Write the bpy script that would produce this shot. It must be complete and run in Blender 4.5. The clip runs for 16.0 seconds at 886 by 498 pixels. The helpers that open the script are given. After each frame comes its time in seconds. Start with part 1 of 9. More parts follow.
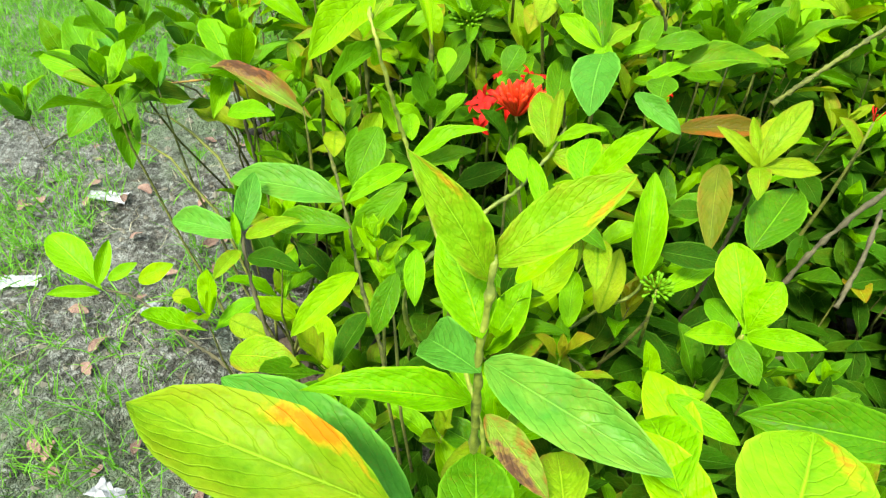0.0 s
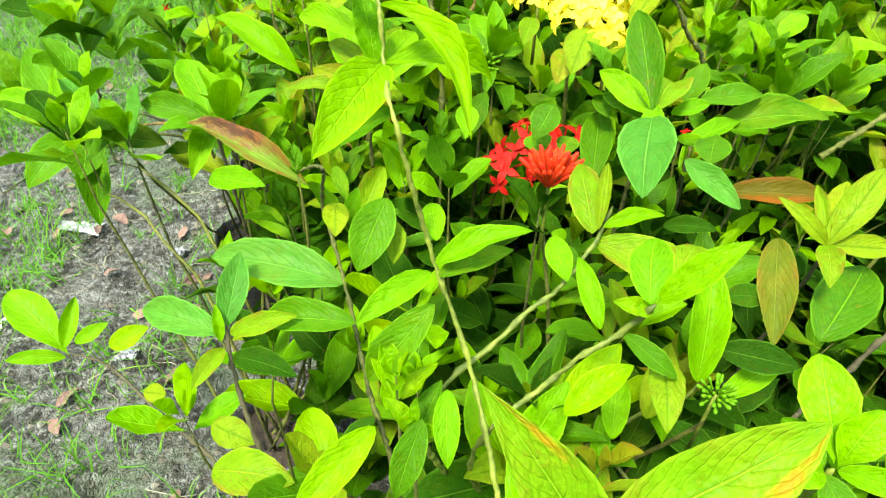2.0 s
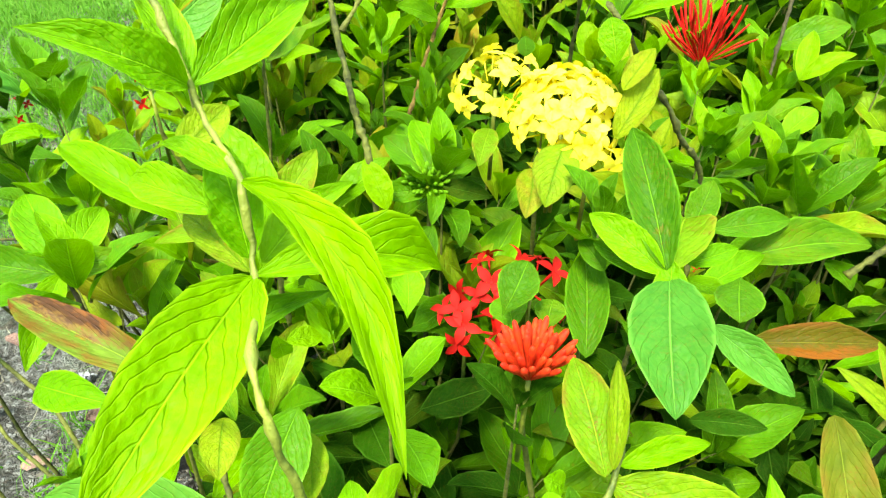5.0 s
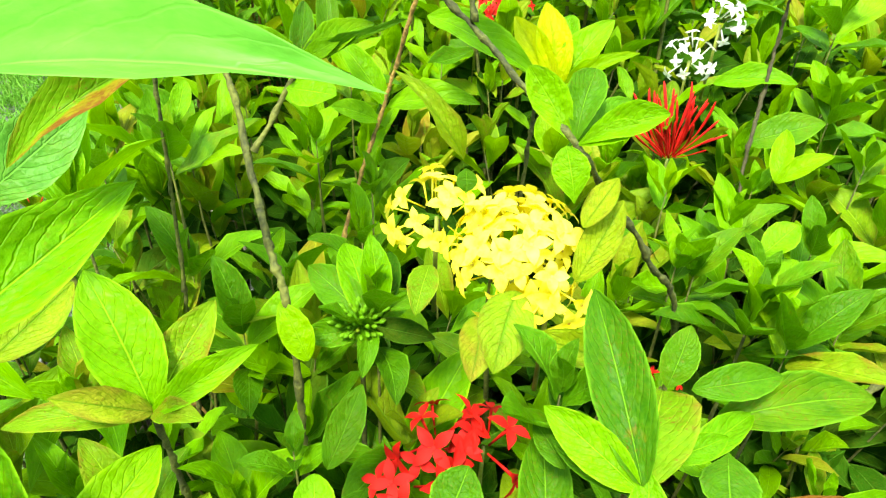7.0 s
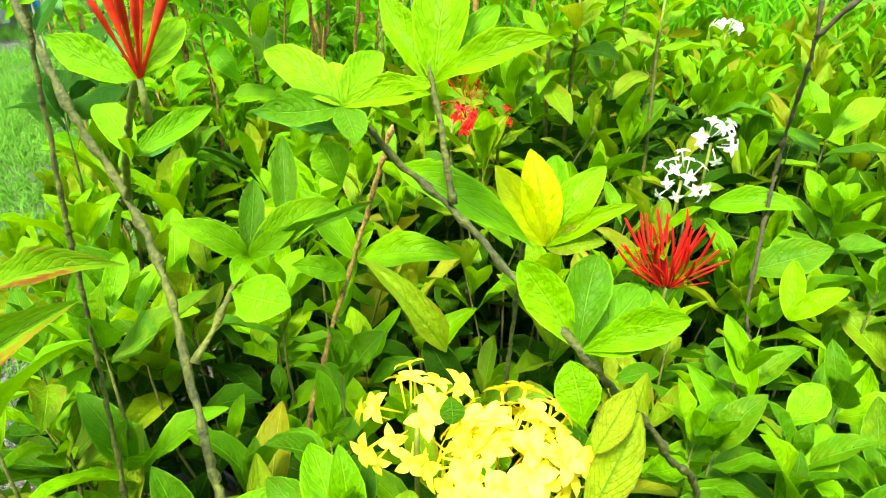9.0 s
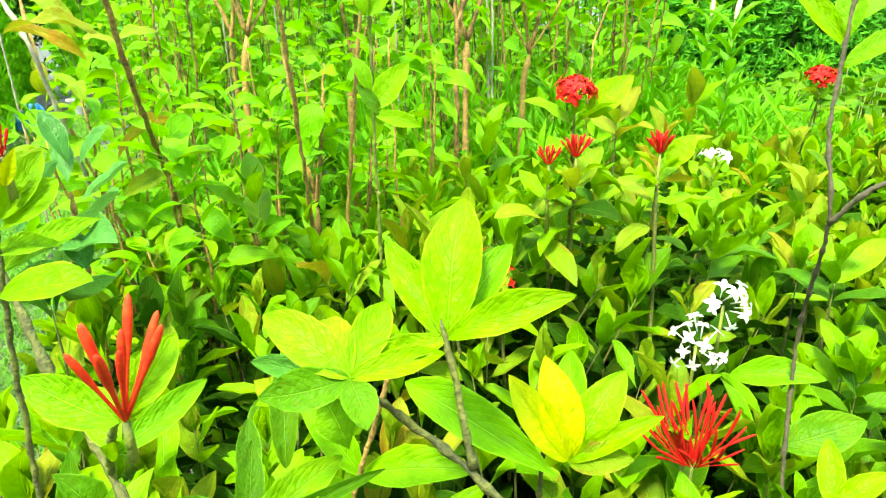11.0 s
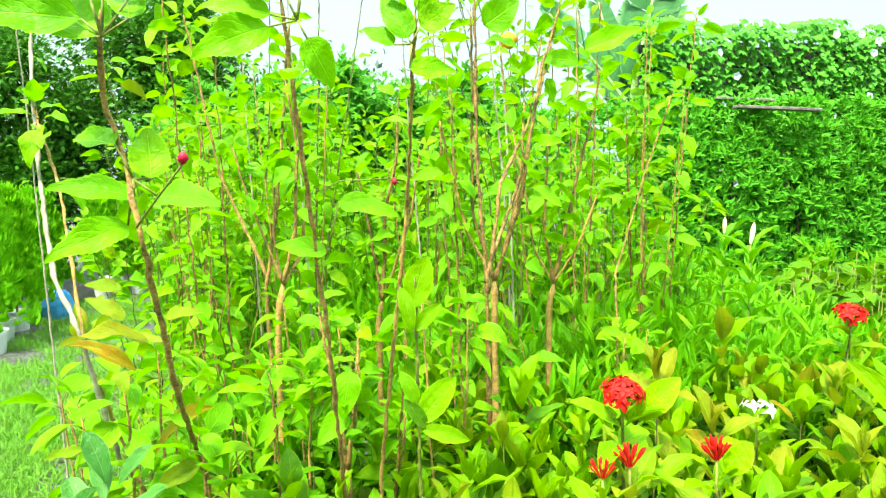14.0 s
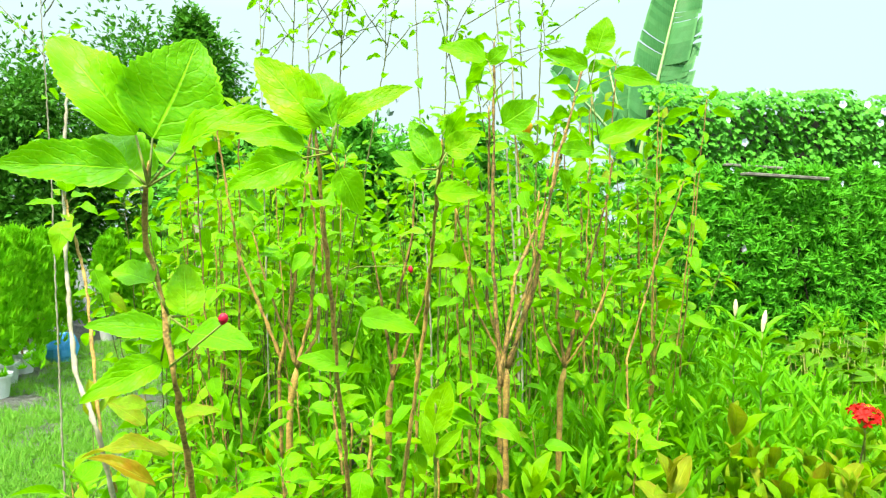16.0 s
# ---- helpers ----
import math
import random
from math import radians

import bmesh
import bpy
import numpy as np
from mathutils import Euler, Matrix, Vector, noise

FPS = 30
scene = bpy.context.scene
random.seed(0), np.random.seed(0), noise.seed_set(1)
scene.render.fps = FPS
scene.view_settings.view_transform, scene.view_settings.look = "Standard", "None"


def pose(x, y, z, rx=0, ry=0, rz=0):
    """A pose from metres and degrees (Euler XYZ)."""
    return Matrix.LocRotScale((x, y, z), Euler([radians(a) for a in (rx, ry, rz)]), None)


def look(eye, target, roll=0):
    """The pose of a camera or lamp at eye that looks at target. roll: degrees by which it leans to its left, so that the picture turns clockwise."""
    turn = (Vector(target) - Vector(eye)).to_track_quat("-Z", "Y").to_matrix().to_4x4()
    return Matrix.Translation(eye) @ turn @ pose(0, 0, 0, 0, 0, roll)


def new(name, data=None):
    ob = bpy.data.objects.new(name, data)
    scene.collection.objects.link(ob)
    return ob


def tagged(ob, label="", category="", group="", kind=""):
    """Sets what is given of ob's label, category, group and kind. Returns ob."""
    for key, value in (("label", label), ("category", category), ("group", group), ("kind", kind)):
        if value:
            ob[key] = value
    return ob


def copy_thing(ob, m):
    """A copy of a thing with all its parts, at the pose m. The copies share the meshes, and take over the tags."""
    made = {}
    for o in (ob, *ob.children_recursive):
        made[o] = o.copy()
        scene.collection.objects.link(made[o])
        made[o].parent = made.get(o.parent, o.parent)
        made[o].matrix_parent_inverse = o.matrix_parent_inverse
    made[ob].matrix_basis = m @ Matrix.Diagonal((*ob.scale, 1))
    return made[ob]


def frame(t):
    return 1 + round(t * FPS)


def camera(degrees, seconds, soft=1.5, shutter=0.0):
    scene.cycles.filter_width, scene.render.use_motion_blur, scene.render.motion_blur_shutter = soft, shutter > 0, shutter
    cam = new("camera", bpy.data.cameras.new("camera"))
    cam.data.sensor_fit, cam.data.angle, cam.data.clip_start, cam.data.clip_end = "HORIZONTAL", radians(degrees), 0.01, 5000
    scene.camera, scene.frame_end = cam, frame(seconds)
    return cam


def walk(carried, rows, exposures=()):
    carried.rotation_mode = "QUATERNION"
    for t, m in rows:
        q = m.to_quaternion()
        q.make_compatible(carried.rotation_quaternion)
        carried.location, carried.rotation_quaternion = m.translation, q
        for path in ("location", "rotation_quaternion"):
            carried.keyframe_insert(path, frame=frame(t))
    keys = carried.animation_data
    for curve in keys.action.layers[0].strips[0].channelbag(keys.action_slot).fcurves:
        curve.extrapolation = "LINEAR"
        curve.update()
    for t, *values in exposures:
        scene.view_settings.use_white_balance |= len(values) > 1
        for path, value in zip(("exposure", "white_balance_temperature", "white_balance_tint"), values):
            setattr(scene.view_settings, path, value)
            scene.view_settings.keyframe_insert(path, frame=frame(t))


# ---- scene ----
# camera and its walk
cam = camera(69.7, 16.0, soft=1.3)
PATH = [
    (0, (0.02, -0.066, 1.189), (-0.001, 1.393, -0.179), -0.4),
    (0.5, (0.006, -0.024, 1.192), (0.034, 1.447, -0.164), 0.4),
    (1, (-0.003, 0.012, 1.19), (0.038, 1.474, -0.175), 0.6),
    (1.5, (-0.011, 0.043, 1.185), (0.019, 1.501, -0.183), 0.8),
    (2, (-0.016, 0.077, 1.182), (0.009, 1.537, -0.184), 0.7),
    (2.5, (-0.02, 0.11, 1.177), (0.018, 1.574, -0.185), 0.4),
    (3, (-0.02, 0.146, 1.171), (0.053, 1.647, -0.148), 0.7),
    (3.5, (-0.02, 0.181, 1.159), (0.101, 1.703, -0.133), 1.7),
    (4, (-0.013, 0.217, 1.15), (0.108, 1.747, -0.132), 1.1),
    (4.2, (-0.01, 0.233, 1.147), (0.117, 1.772, -0.124), 0.8),
    (6.3, (0.035, 0.376, 1.139), (0.268, 1.977, -0.037), 2.7),
    (6.5, (0.04, 0.386, 1.142), (0.278, 1.997, -0.019), 2.6),
    (7, (0.047, 0.417, 1.155), (0.311, 2.055, 0.037), 2.3),
    (7.5, (0.053, 0.449, 1.166), (0.326, 2.113, 0.091), 1.6),
    (8, (0.061, 0.479, 1.178), (0.332, 2.162, 0.131), -0.1),
    (8.5, (0.064, 0.507, 1.188), (0.351, 2.201, 0.164), 0.6),
    (9, (0.065, 0.536, 1.203), (0.4, 2.254, 0.237), 1.0),
    (9.2, (0.066, 0.548, 1.21), (0.411, 2.278, 0.268), 0.7),
    (11.3, (0.066, 0.623, 1.296), (0.45, 2.469, 0.629), -1.3),
    (11.5, (0.069, 0.632, 1.305), (0.454, 2.49, 0.672), -1.4),
    (12, (0.066, 0.645, 1.332), (0.458, 2.528, 0.782), -1.6),
    (12.5, (0.064, 0.655, 1.363), (0.466, 2.557, 0.893), -1.9),
    (13, (0.055, 0.663, 1.397), (0.465, 2.576, 0.982), -1.9),
    (13.5, (0.045, 0.671, 1.433), (0.455, 2.598, 1.088), -1.6),
    (14, (0.038, 0.671, 1.47), (0.421, 2.621, 1.245), -2.2),
    (14.5, (0.032, 0.674, 1.501), (0.417, 2.626, 1.305), -0.7),
    (15, (0.027, 0.672, 1.525), (0.42, 2.627, 1.37), -0.5),
    (15.5, (0.023, 0.667, 1.553), (0.399, 2.628, 1.442), -0.9),
    (16, (0.016, 0.666, 1.582), (0.388, 2.629, 1.492), -0.7),
]
walk(cam, [(t, look(eye, target, roll)) for t, eye, target, roll in PATH],
     [(0, 2.08, 7200, 4), (4, 2.18, 7200, 4), (9, 2.18, 7200, 4), (11.5, 2.52, 7200, 4), (13.5, 2.5, 7200, 4), (16, 2.24, 7200, 4)])

# ---- world, sun, exposure ----
SUN_EL, SUN_AZ = radians(62), radians(-35)
world = bpy.data.worlds.new("overcast_sky")
scene.world = world
world.use_nodes = True
wn, wl = world.node_tree.nodes, world.node_tree.links
wn.clear()
sky = wn.new("ShaderNodeTexSky")
sky.sky_type, sky.sun_disc = "NISHITA", False
sky.sun_elevation, sky.sun_rotation = SUN_EL, SUN_AZ
sky.air_density, sky.dust_density, sky.ozone_density = 1.0, 6.0, 1.0
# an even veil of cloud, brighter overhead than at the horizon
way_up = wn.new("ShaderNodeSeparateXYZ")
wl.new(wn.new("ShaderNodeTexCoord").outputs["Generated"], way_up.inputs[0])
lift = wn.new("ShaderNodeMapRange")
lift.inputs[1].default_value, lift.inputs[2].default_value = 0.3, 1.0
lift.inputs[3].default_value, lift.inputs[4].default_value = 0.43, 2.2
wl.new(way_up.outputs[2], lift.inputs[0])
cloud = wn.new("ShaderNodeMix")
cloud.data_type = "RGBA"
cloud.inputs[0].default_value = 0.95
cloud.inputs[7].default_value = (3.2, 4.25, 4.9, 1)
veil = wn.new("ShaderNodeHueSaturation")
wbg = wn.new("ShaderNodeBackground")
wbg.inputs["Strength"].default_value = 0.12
wout = wn.new("ShaderNodeOutputWorld")
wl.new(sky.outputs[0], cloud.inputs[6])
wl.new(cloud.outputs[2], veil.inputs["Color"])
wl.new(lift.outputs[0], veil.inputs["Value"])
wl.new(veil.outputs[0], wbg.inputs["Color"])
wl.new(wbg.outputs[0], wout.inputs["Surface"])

sun_data = bpy.data.lights.new("sun", "SUN")
sun_data.energy, sun_data.angle, sun_data.color = 2.8, radians(12), (1.0, 0.96, 0.88)
sun = new("sun", sun_data)
sun.matrix_world = look((4 * math.sin(SUN_AZ), -4 * math.cos(SUN_AZ), 8), (0, 0, 0))

# ---- materials ----
def nodes_of(name):
    m = bpy.data.materials.new(name)
    m.use_nodes = True
    nt = m.node_tree
    nt.nodes.clear()
    return m, nt


def add(nt, kind, **sets):
    n = nt.nodes.new("ShaderNode" + kind)
    for k, v in sets.items():
        if k == "operation":
            n.operation = v
        elif k == "data_type":
            n.data_type = v
        elif k == "blend_type":
            n.blend_type = v
        elif k == "noise_dimensions":
            n.noise_dimensions = v
    return n


def calc(nt, op, a, b=None, clamp=False):
    n = nt.nodes.new("ShaderNodeMath")
    n.operation, n.use_clamp = op, clamp
    for i, v in enumerate((a, b)):
        if v is None:
            continue
        if isinstance(v, (int, float)):
            n.inputs[i].default_value = v
        else:
            nt.links.new(v, n.inputs[i])
    return n.outputs[0]


def mixed(nt, fac, a, b, kind="MIX"):
    n = nt.nodes.new("ShaderNodeMix")
    n.data_type, n.blend_type = "RGBA", kind
    for i, v in ((0, fac), (6, a), (7, b)):
        if isinstance(v, (int, float)):
            n.inputs[i].default_value = v
        elif isinstance(v, tuple):
            n.inputs[i].default_value = (*v, 1)
        else:
            nt.links.new(v, n.inputs[i])
    return n.outputs[2]


def ranged(nt, v, lo, hi, out0=0.0, out1=1.0):
    n = nt.nodes.new("ShaderNodeMapRange")
    nt.links.new(v, n.inputs[0])
    for i, x in enumerate((lo, hi, out0, out1)):
        n.inputs[i + 1].default_value = x
    return n.outputs[0]


def noise_tex(nt, scale, detail=3.0, vec=None, rough=0.55):
    n = nt.nodes.new("ShaderNodeTexNoise")
    n.inputs["Scale"].default_value, n.inputs["Detail"].default_value = scale, detail
    n.inputs["Roughness"].default_value = rough
    if vec is not None:
        nt.links.new(vec, n.inputs["Vector"])
    return n.outputs["Fac"]


def surface(nt, color, rough, bump=None, strength=0.3, dist=0.01, metal=0.0, through_light=0.0, through_color=None, spec=0.5):
    p = nt.nodes.new("ShaderNodeBsdfPrincipled")
    p.inputs["Metallic"].default_value = metal
    p.inputs["Specular IOR Level"].default_value = spec
    for key, v in (("Base Color", color), ("Roughness", rough)):
        if isinstance(v, (int, float)):
            p.inputs[key].default_value = v
        elif isinstance(v, tuple):
            p.inputs[key].default_value = (*v, 1)
        else:
            nt.links.new(v, p.inputs[key])
    if bump is not None:
        b = nt.nodes.new("ShaderNodeBump")
        b.inputs["Strength"].default_value, b.inputs["Distance"].default_value = strength, dist
        nt.links.new(bump, b.inputs["Height"])
        nt.links.new(b.outputs[0], p.inputs["Normal"])
    shader = p.outputs[0]
    if through_light:
        tr = nt.nodes.new("ShaderNodeBsdfTranslucent")
        if isinstance(through_color, tuple):
            tr.inputs[0].default_value = (*through_color, 1)
        else:
            nt.links.new(through_color, tr.inputs[0])
        mx = nt.nodes.new("ShaderNodeMixShader")
        mx.inputs[0].default_value = through_light
        nt.links.new(shader, mx.inputs[1])
        nt.links.new(tr.outputs[0], mx.inputs[2])
        shader = mx.outputs[0]
    o = nt.nodes.new("ShaderNodeOutputMaterial")
    nt.links.new(shader, o.inputs["Surface"])


def own_random(nt):
    """A number of its own for each leaf, whether it is an object or an island of a joined mesh."""
    a, b = nt.nodes.new("ShaderNodeObjectInfo"), nt.nodes.new("ShaderNodeNewGeometry")
    return calc(nt, "FRACT", calc(nt, "ADD", a.outputs["Random"], b.outputs["Random Per Island"]))


def leaf_material(name, dark, light, aged, spots=0.0, rough=0.44, veins=9, vein_gain=0.15, thru=0.3, edge=0.0, vein=None, spec=0.08, rim0=0.32, net=0.13, margin=0.8, patch=None, patch_tone=((0.34, 0.22, 0.01), (0.42, 0.12, 0.006))):
    m, nt = nodes_of(name)
    uv = nt.nodes.new("ShaderNodeUVMap")
    sep = nt.nodes.new("ShaderNodeSeparateXYZ")
    nt.links.new(uv.outputs[0], sep.inputs[0])
    u, v = sep.outputs[0], sep.outputs[1]
    rnd = own_random(nt)
    off = nt.nodes.new("ShaderNodeCombineXYZ")
    nt.links.new(calc(nt, "MULTIPLY", rnd, 37.0), off.inputs[2])
    nt.links.new(u, off.inputs[0])
    nt.links.new(calc(nt, "MULTIPLY", v, 2.3), off.inputs[1])
    across = calc(nt, "ABSOLUTE", calc(nt, "SUBTRACT", u, 0.5))
    tone = mixed(nt, rnd, dark, light)
    # every few leaves lean to the aged hue
    pick = ranged(nt, calc(nt, "FRACT", calc(nt, "MULTIPLY", rnd, 7.31)), 0.72, 1.0)
    blotch = noise_tex(nt, 1.7, 4, off.outputs[0])
    tone = mixed(nt, calc(nt, "MULTIPLY", pick, ranged(nt, blotch, 0.3, 0.7), True), tone, aged)
    tone = mixed(nt, ranged(nt, noise_tex(nt, 3.2, 5, off.outputs[0], 0.65), 0.32, 0.68, 0.0, 0.75), tone, mixed(nt, 1.0, tone, (0.5, 0.58, 0.4), "MULTIPLY"))
    fine = noise_tex(nt, 16, 3, off.outputs[0])
    tone = mixed(nt, ranged(nt, fine, 0.3, 0.7, 0.0, 0.5), tone, mixed(nt, 0.5, tone, aged), "MIX")
    # side veins that slant towards the tip, and the midrib
    ph = calc(nt, "SINE", calc(nt, "ADD", calc(nt, "MULTIPLY", calc(nt, "SUBTRACT", v, calc(nt, "MULTIPLY", calc(nt, "POWER", across, 1.4), 1.1)), veins * 6.283), calc(nt, "MULTIPLY", noise_tex(nt, 4.5, 2, off.outputs[0]), 5.0)))
    lateral = ranged(nt, ph, 0.82, 1.0)
    rib = ranged(nt, across, 0.007, 0.022, 1.0, 0.0)
    # dark strips beside the midrib: shade of the crease, in colour only
    crease_shade = calc(nt, "SUBTRACT", ranged(nt, across, 0.03, 0.075, 1.0, 0.0), rib, True)
    lines = calc(nt, "MULTIPLY", lateral, ranged(nt, blotch, 0.3, 0.6, 0.35, 1.0))
    # the blade swells and darkens between the side veins
    tone = mixed(nt, ranged(nt, ph, -1.0, 0.4, 0.16, 0.0), tone, mixed(nt, 1.0, tone, (0.55, 0.68, 0.5), "MULTIPLY"))
    # fine net between the veins
    cells = nt.nodes.new("ShaderNodeTexVoronoi")
    cells.feature = "DISTANCE_TO_EDGE"
    cells.inputs["Scale"].default_value = 9.0
    nt.links.new(off.outputs[0], cells.inputs["Vector"])
    mesh_line = ranged(nt, cells.outputs["Distance"], 0.0, 0.14, 1.0, 0.0)
    tone = mixed(nt, calc(nt, "MULTIPLY", mesh_line, net), tone, mixed(nt, 1.0, tone, (0.45, 0.62, 0.5), "MULTIPLY"))
    pale = vein or (light[0] * 1.5 + 0.04, min(0.7, light[1] * 1.35 + 0.05), light[2] * 1.5 + 0.01)
    tone = mixed(nt, calc(nt, "MULTIPLY", lines, vein_gain * 0.75), tone, pale)
    rim_line = calc(nt, "MULTIPLY", ranged(nt, across, 0.445, 0.485), ranged(nt, noise_tex(nt, 2.6, 2, off.outputs[0]), 0.35, 0.6, 0.25, 0.75))
    tone = mixed(nt, calc(nt, "MULTIPLY", rim_line, margin), tone, pale)
    tone = mixed(nt, calc(nt, "MULTIPLY", rib, min(0.8, 0.35 + vein_gain * 2)), tone, pale)
    tone = mixed(nt, calc(nt, "MULTIPLY", crease_shade, 0.4), tone, mixed(nt, 1.0, tone, (0.45, 0.6, 0.45), "MULTIPLY"))
    if edge:
        rim = calc(nt, "MULTIPLY", ranged(nt, across, rim0, rim0 + 0.16), ranged(nt, blotch, 0.42, 0.6), True)
        tone = mixed(nt, calc(nt, "MULTIPLY", rim, edge), tone, (0.2, 0.06, 0.015))
    if spots:
        dots = noise_tex(nt, 26, 3, off.outputs[0], 0.55)
        where = calc(nt, "MULTIPLY", ranged(nt, dots, 0.58, 0.64), ranged(nt, blotch, 0.42, 0.54), True)
        tone = mixed(nt, calc(nt, "MULTIPLY", where, spots), tone, (0.16, 0.05, 0.012))
        burn = ranged(nt, noise_tex(nt, 3.2, 5, off.outputs[0]), 0.66, 0.76)
        tone = mixed(nt, calc(nt, "MULTIPLY", burn, spots * 0.7), tone, (0.30, 0.13, 0.012))
    if patch:
        pu, pv, ru, rv = patch
        du = calc(nt, "DIVIDE", calc(nt, "SUBTRACT", u, pu), ru)
        dv = calc(nt, "DIVIDE", calc(nt, "SUBTRACT", v, pv), rv)
        d2 = calc(nt, "ADD", calc(nt, "MULTIPLY", du, du), calc(nt, "MULTIPLY", dv, dv))
        d2 = calc(nt, "ADD", d2, calc(nt, "MULTIPLY", calc(nt, "SUBTRACT", noise_tex(nt, 5, 6, off.outputs[0], 0.7), 0.5), 4.5))
        tone = mixed(nt, ranged(nt, d2, 0.75, 1.25, 0.75, 0.0), tone, patch_tone[0])
        tone = mixed(nt, ranged(nt, d2, 0.15, 0.6, 0.85, 0.0), tone, patch_tone[1])
    gloss = ranged(nt, noise_tex(nt, 5, 3, off.outputs[0]), 0.3, 0.7, rough - 0.06, rough + 0.12)
    relief = calc(nt, "ADD", calc(nt, "MULTIPLY", calc(nt, "MAXIMUM", lines, rib), -0.7), calc(nt, "MULTIPLY", fine, 0.4))
    relief = calc(nt, "SUBTRACT", relief, calc(nt, "MULTIPLY", ph, 0.03))
    # the blade is never flat: shallow dents and swellings
    relief = calc(nt, "ADD", relief, calc(nt, "MULTIPLY", noise_tex(nt, 3.4, 2, off.outputs[0]), 2.2))
    relief = calc(nt, "SUBTRACT", relief, calc(nt, "MULTIPLY", mesh_line, 0.28 * net))
    glow = mixed(nt, 0.5, tone, (light[0] * 1.6, light[1] * 1.35, light[2]))
    surface(nt, tone, gloss, relief, 0.6 if net else 0.2, 0.0022, 0, thru, glow, spec)
    return m


M = {}
M["fresh"] = leaf_material("leaf_fresh", (0.078, 0.270, 0.0028), (0.148, 0.370, 0.0035), (0.240, 0.400, 0.0056), 0.3, 0.42, 8)
M["mature"] = leaf_material("leaf_mature", (0.026, 0.120, 0.0028), (0.072, 0.235, 0.0035), (0.151, 0.270, 0.0056), 0.4, 0.4, 9)
# dark leaves; inside the shrubs this low colour also paints deep shade
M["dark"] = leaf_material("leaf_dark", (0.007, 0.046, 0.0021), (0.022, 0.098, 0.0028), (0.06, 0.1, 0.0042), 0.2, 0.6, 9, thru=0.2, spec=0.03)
M["lime"] = leaf_material("leaf_lime", (0.113, 0.320, 0.0021), (0.187, 0.395, 0.0028), (0.272, 0.390, 0.0056), 0.12, 0.42, 8, 0.04, 0.36, net=0.06)
M["yellow"] = leaf_material("leaf_yellow", (0.14, 0.29, 0.005), (0.25, 0.36, 0.008), (0.36, 0.30, 0.03), 0.5, 0.42, 9, 0.3, 0.3, 0.3, (0.06, 0.19, 0.005), net=0.35)
M["aged"] = leaf_material("leaf_aged", (0.10, 0.25, 0.005), (0.17, 0.32, 0.007), (0.26, 0.27, 0.012), 0.8, 0.42, 9, 0.15, 0.28, 0.6, net=0.3)
M["lemon"] = leaf_material("leaf_lemon", (0.34, 0.44, 0.004), (0.42, 0.52, 0.006), (0.45, 0.5, 0.01), 0.15, 0.45, 8, 0.1, 0.35, vein=(0.2, 0.36, 0.005), net=0.12)
M["patched"] = leaf_material("leaf_patched", (0.085, 0.205, 0.005), (0.105, 0.235, 0.006), (0.22, 0.28, 0.01), 0.2, 0.42, 9, 0.1, 0.3, 0.1, patch=(0.9, 0.3, 0.12, 0.2))
M["burnt"] = leaf_material("leaf_tip_burnt", (0.10, 0.27, 0.005), (0.13, 0.31, 0.006), (0.22, 0.28, 0.01), 0.3, 0.42, 9, 0.12, 0.3, 0.25, patch=(0.85, 0.8, 0.1, 0.2), patch_tone=((0.26, 0.26, 0.01), (0.3, 0.17, 0.01)))
M["brown"] = leaf_material("leaf_withered", (0.13, 0.23, 0.02), (0.16, 0.26, 0.02), (0.14, 0.10, 0.04), 1.0, 0.5, 9, 0.1, 0.12, 1.0, rim0=0.14, patch=(0.8, 0.62, 0.3, 0.36), patch_tone=((0.16, 0.07, 0.03), (0.06, 0.028, 0.02)))
M["bluish"] = leaf_material("leaf_glossy", (0.03, 0.15, 0.014), (0.07, 0.25, 0.026), (0.12, 0.24, 0.025), 0.2, 0.36, 8, 0.1, 0.22)
M["hibiscus"] = leaf_material("leaf_hibiscus", (0.070, 0.310, 0.0040), (0.152, 0.470, 0.0050), (0.28, 0.470, 0.0050), 0.12, 0.42, 6, 0.2, 0.38, spec=0.1)
M["bed"] = leaf_material("leaf_bedding", (0.050, 0.280, 0.006), (0.118, 0.430, 0.008), (0.233, 0.420, 0.0070), 0.0, 0.45, 4, 0.1, 0.3, spec=0.1)
M["hedge"] = leaf_material("leaf_hedge", (0.045, 0.28, 0.018), (0.11, 0.47, 0.03), (0.15, 0.54, 0.016), 0.0, 0.4, 4, 0.1, 0.25, spec=0.1)
M["vine"] = leaf_material("leaf_vine", (0.05, 0.27, 0.03), (0.12, 0.46, 0.05), (0.13, 0.43, 0.03), 0.0, 0.42, 5, 0.1, 0.28, spec=0.1)
M["banana"] = leaf_material("leaf_banana", (0.035, 0.16, 0.05), (0.07, 0.24, 0.08), (0.09, 0.24, 0.08), 0.1, 0.4, 34, 0.4, 0.25, spec=0.15, net=0.0)
M["rusty"] = leaf_material("leaf_rusty", (0.13, 0.25, 0.006), (0.22, 0.27, 0.01), (0.32, 0.14, 0.008), 0.5, 0.45, 8, 0.2, 0.3, 0.5)
M["grey_green"] = leaf_material("leaf_grey_green", (0.03, 0.16, 0.022), (0.075, 0.25, 0.045), (0.1, 0.25, 0.04), 0.1, 0.34, 8, 0.12, 0.22, spec=0.2, net=0.05)
M["pale_green"] = leaf_material("leaf_pale_green", (0.09, 0.33, 0.03), (0.12, 0.39, 0.045), (0.14, 0.38, 0.04), 0.0, 0.4, 5, 0.02, 0.35, spec=0.12, net=0.0)
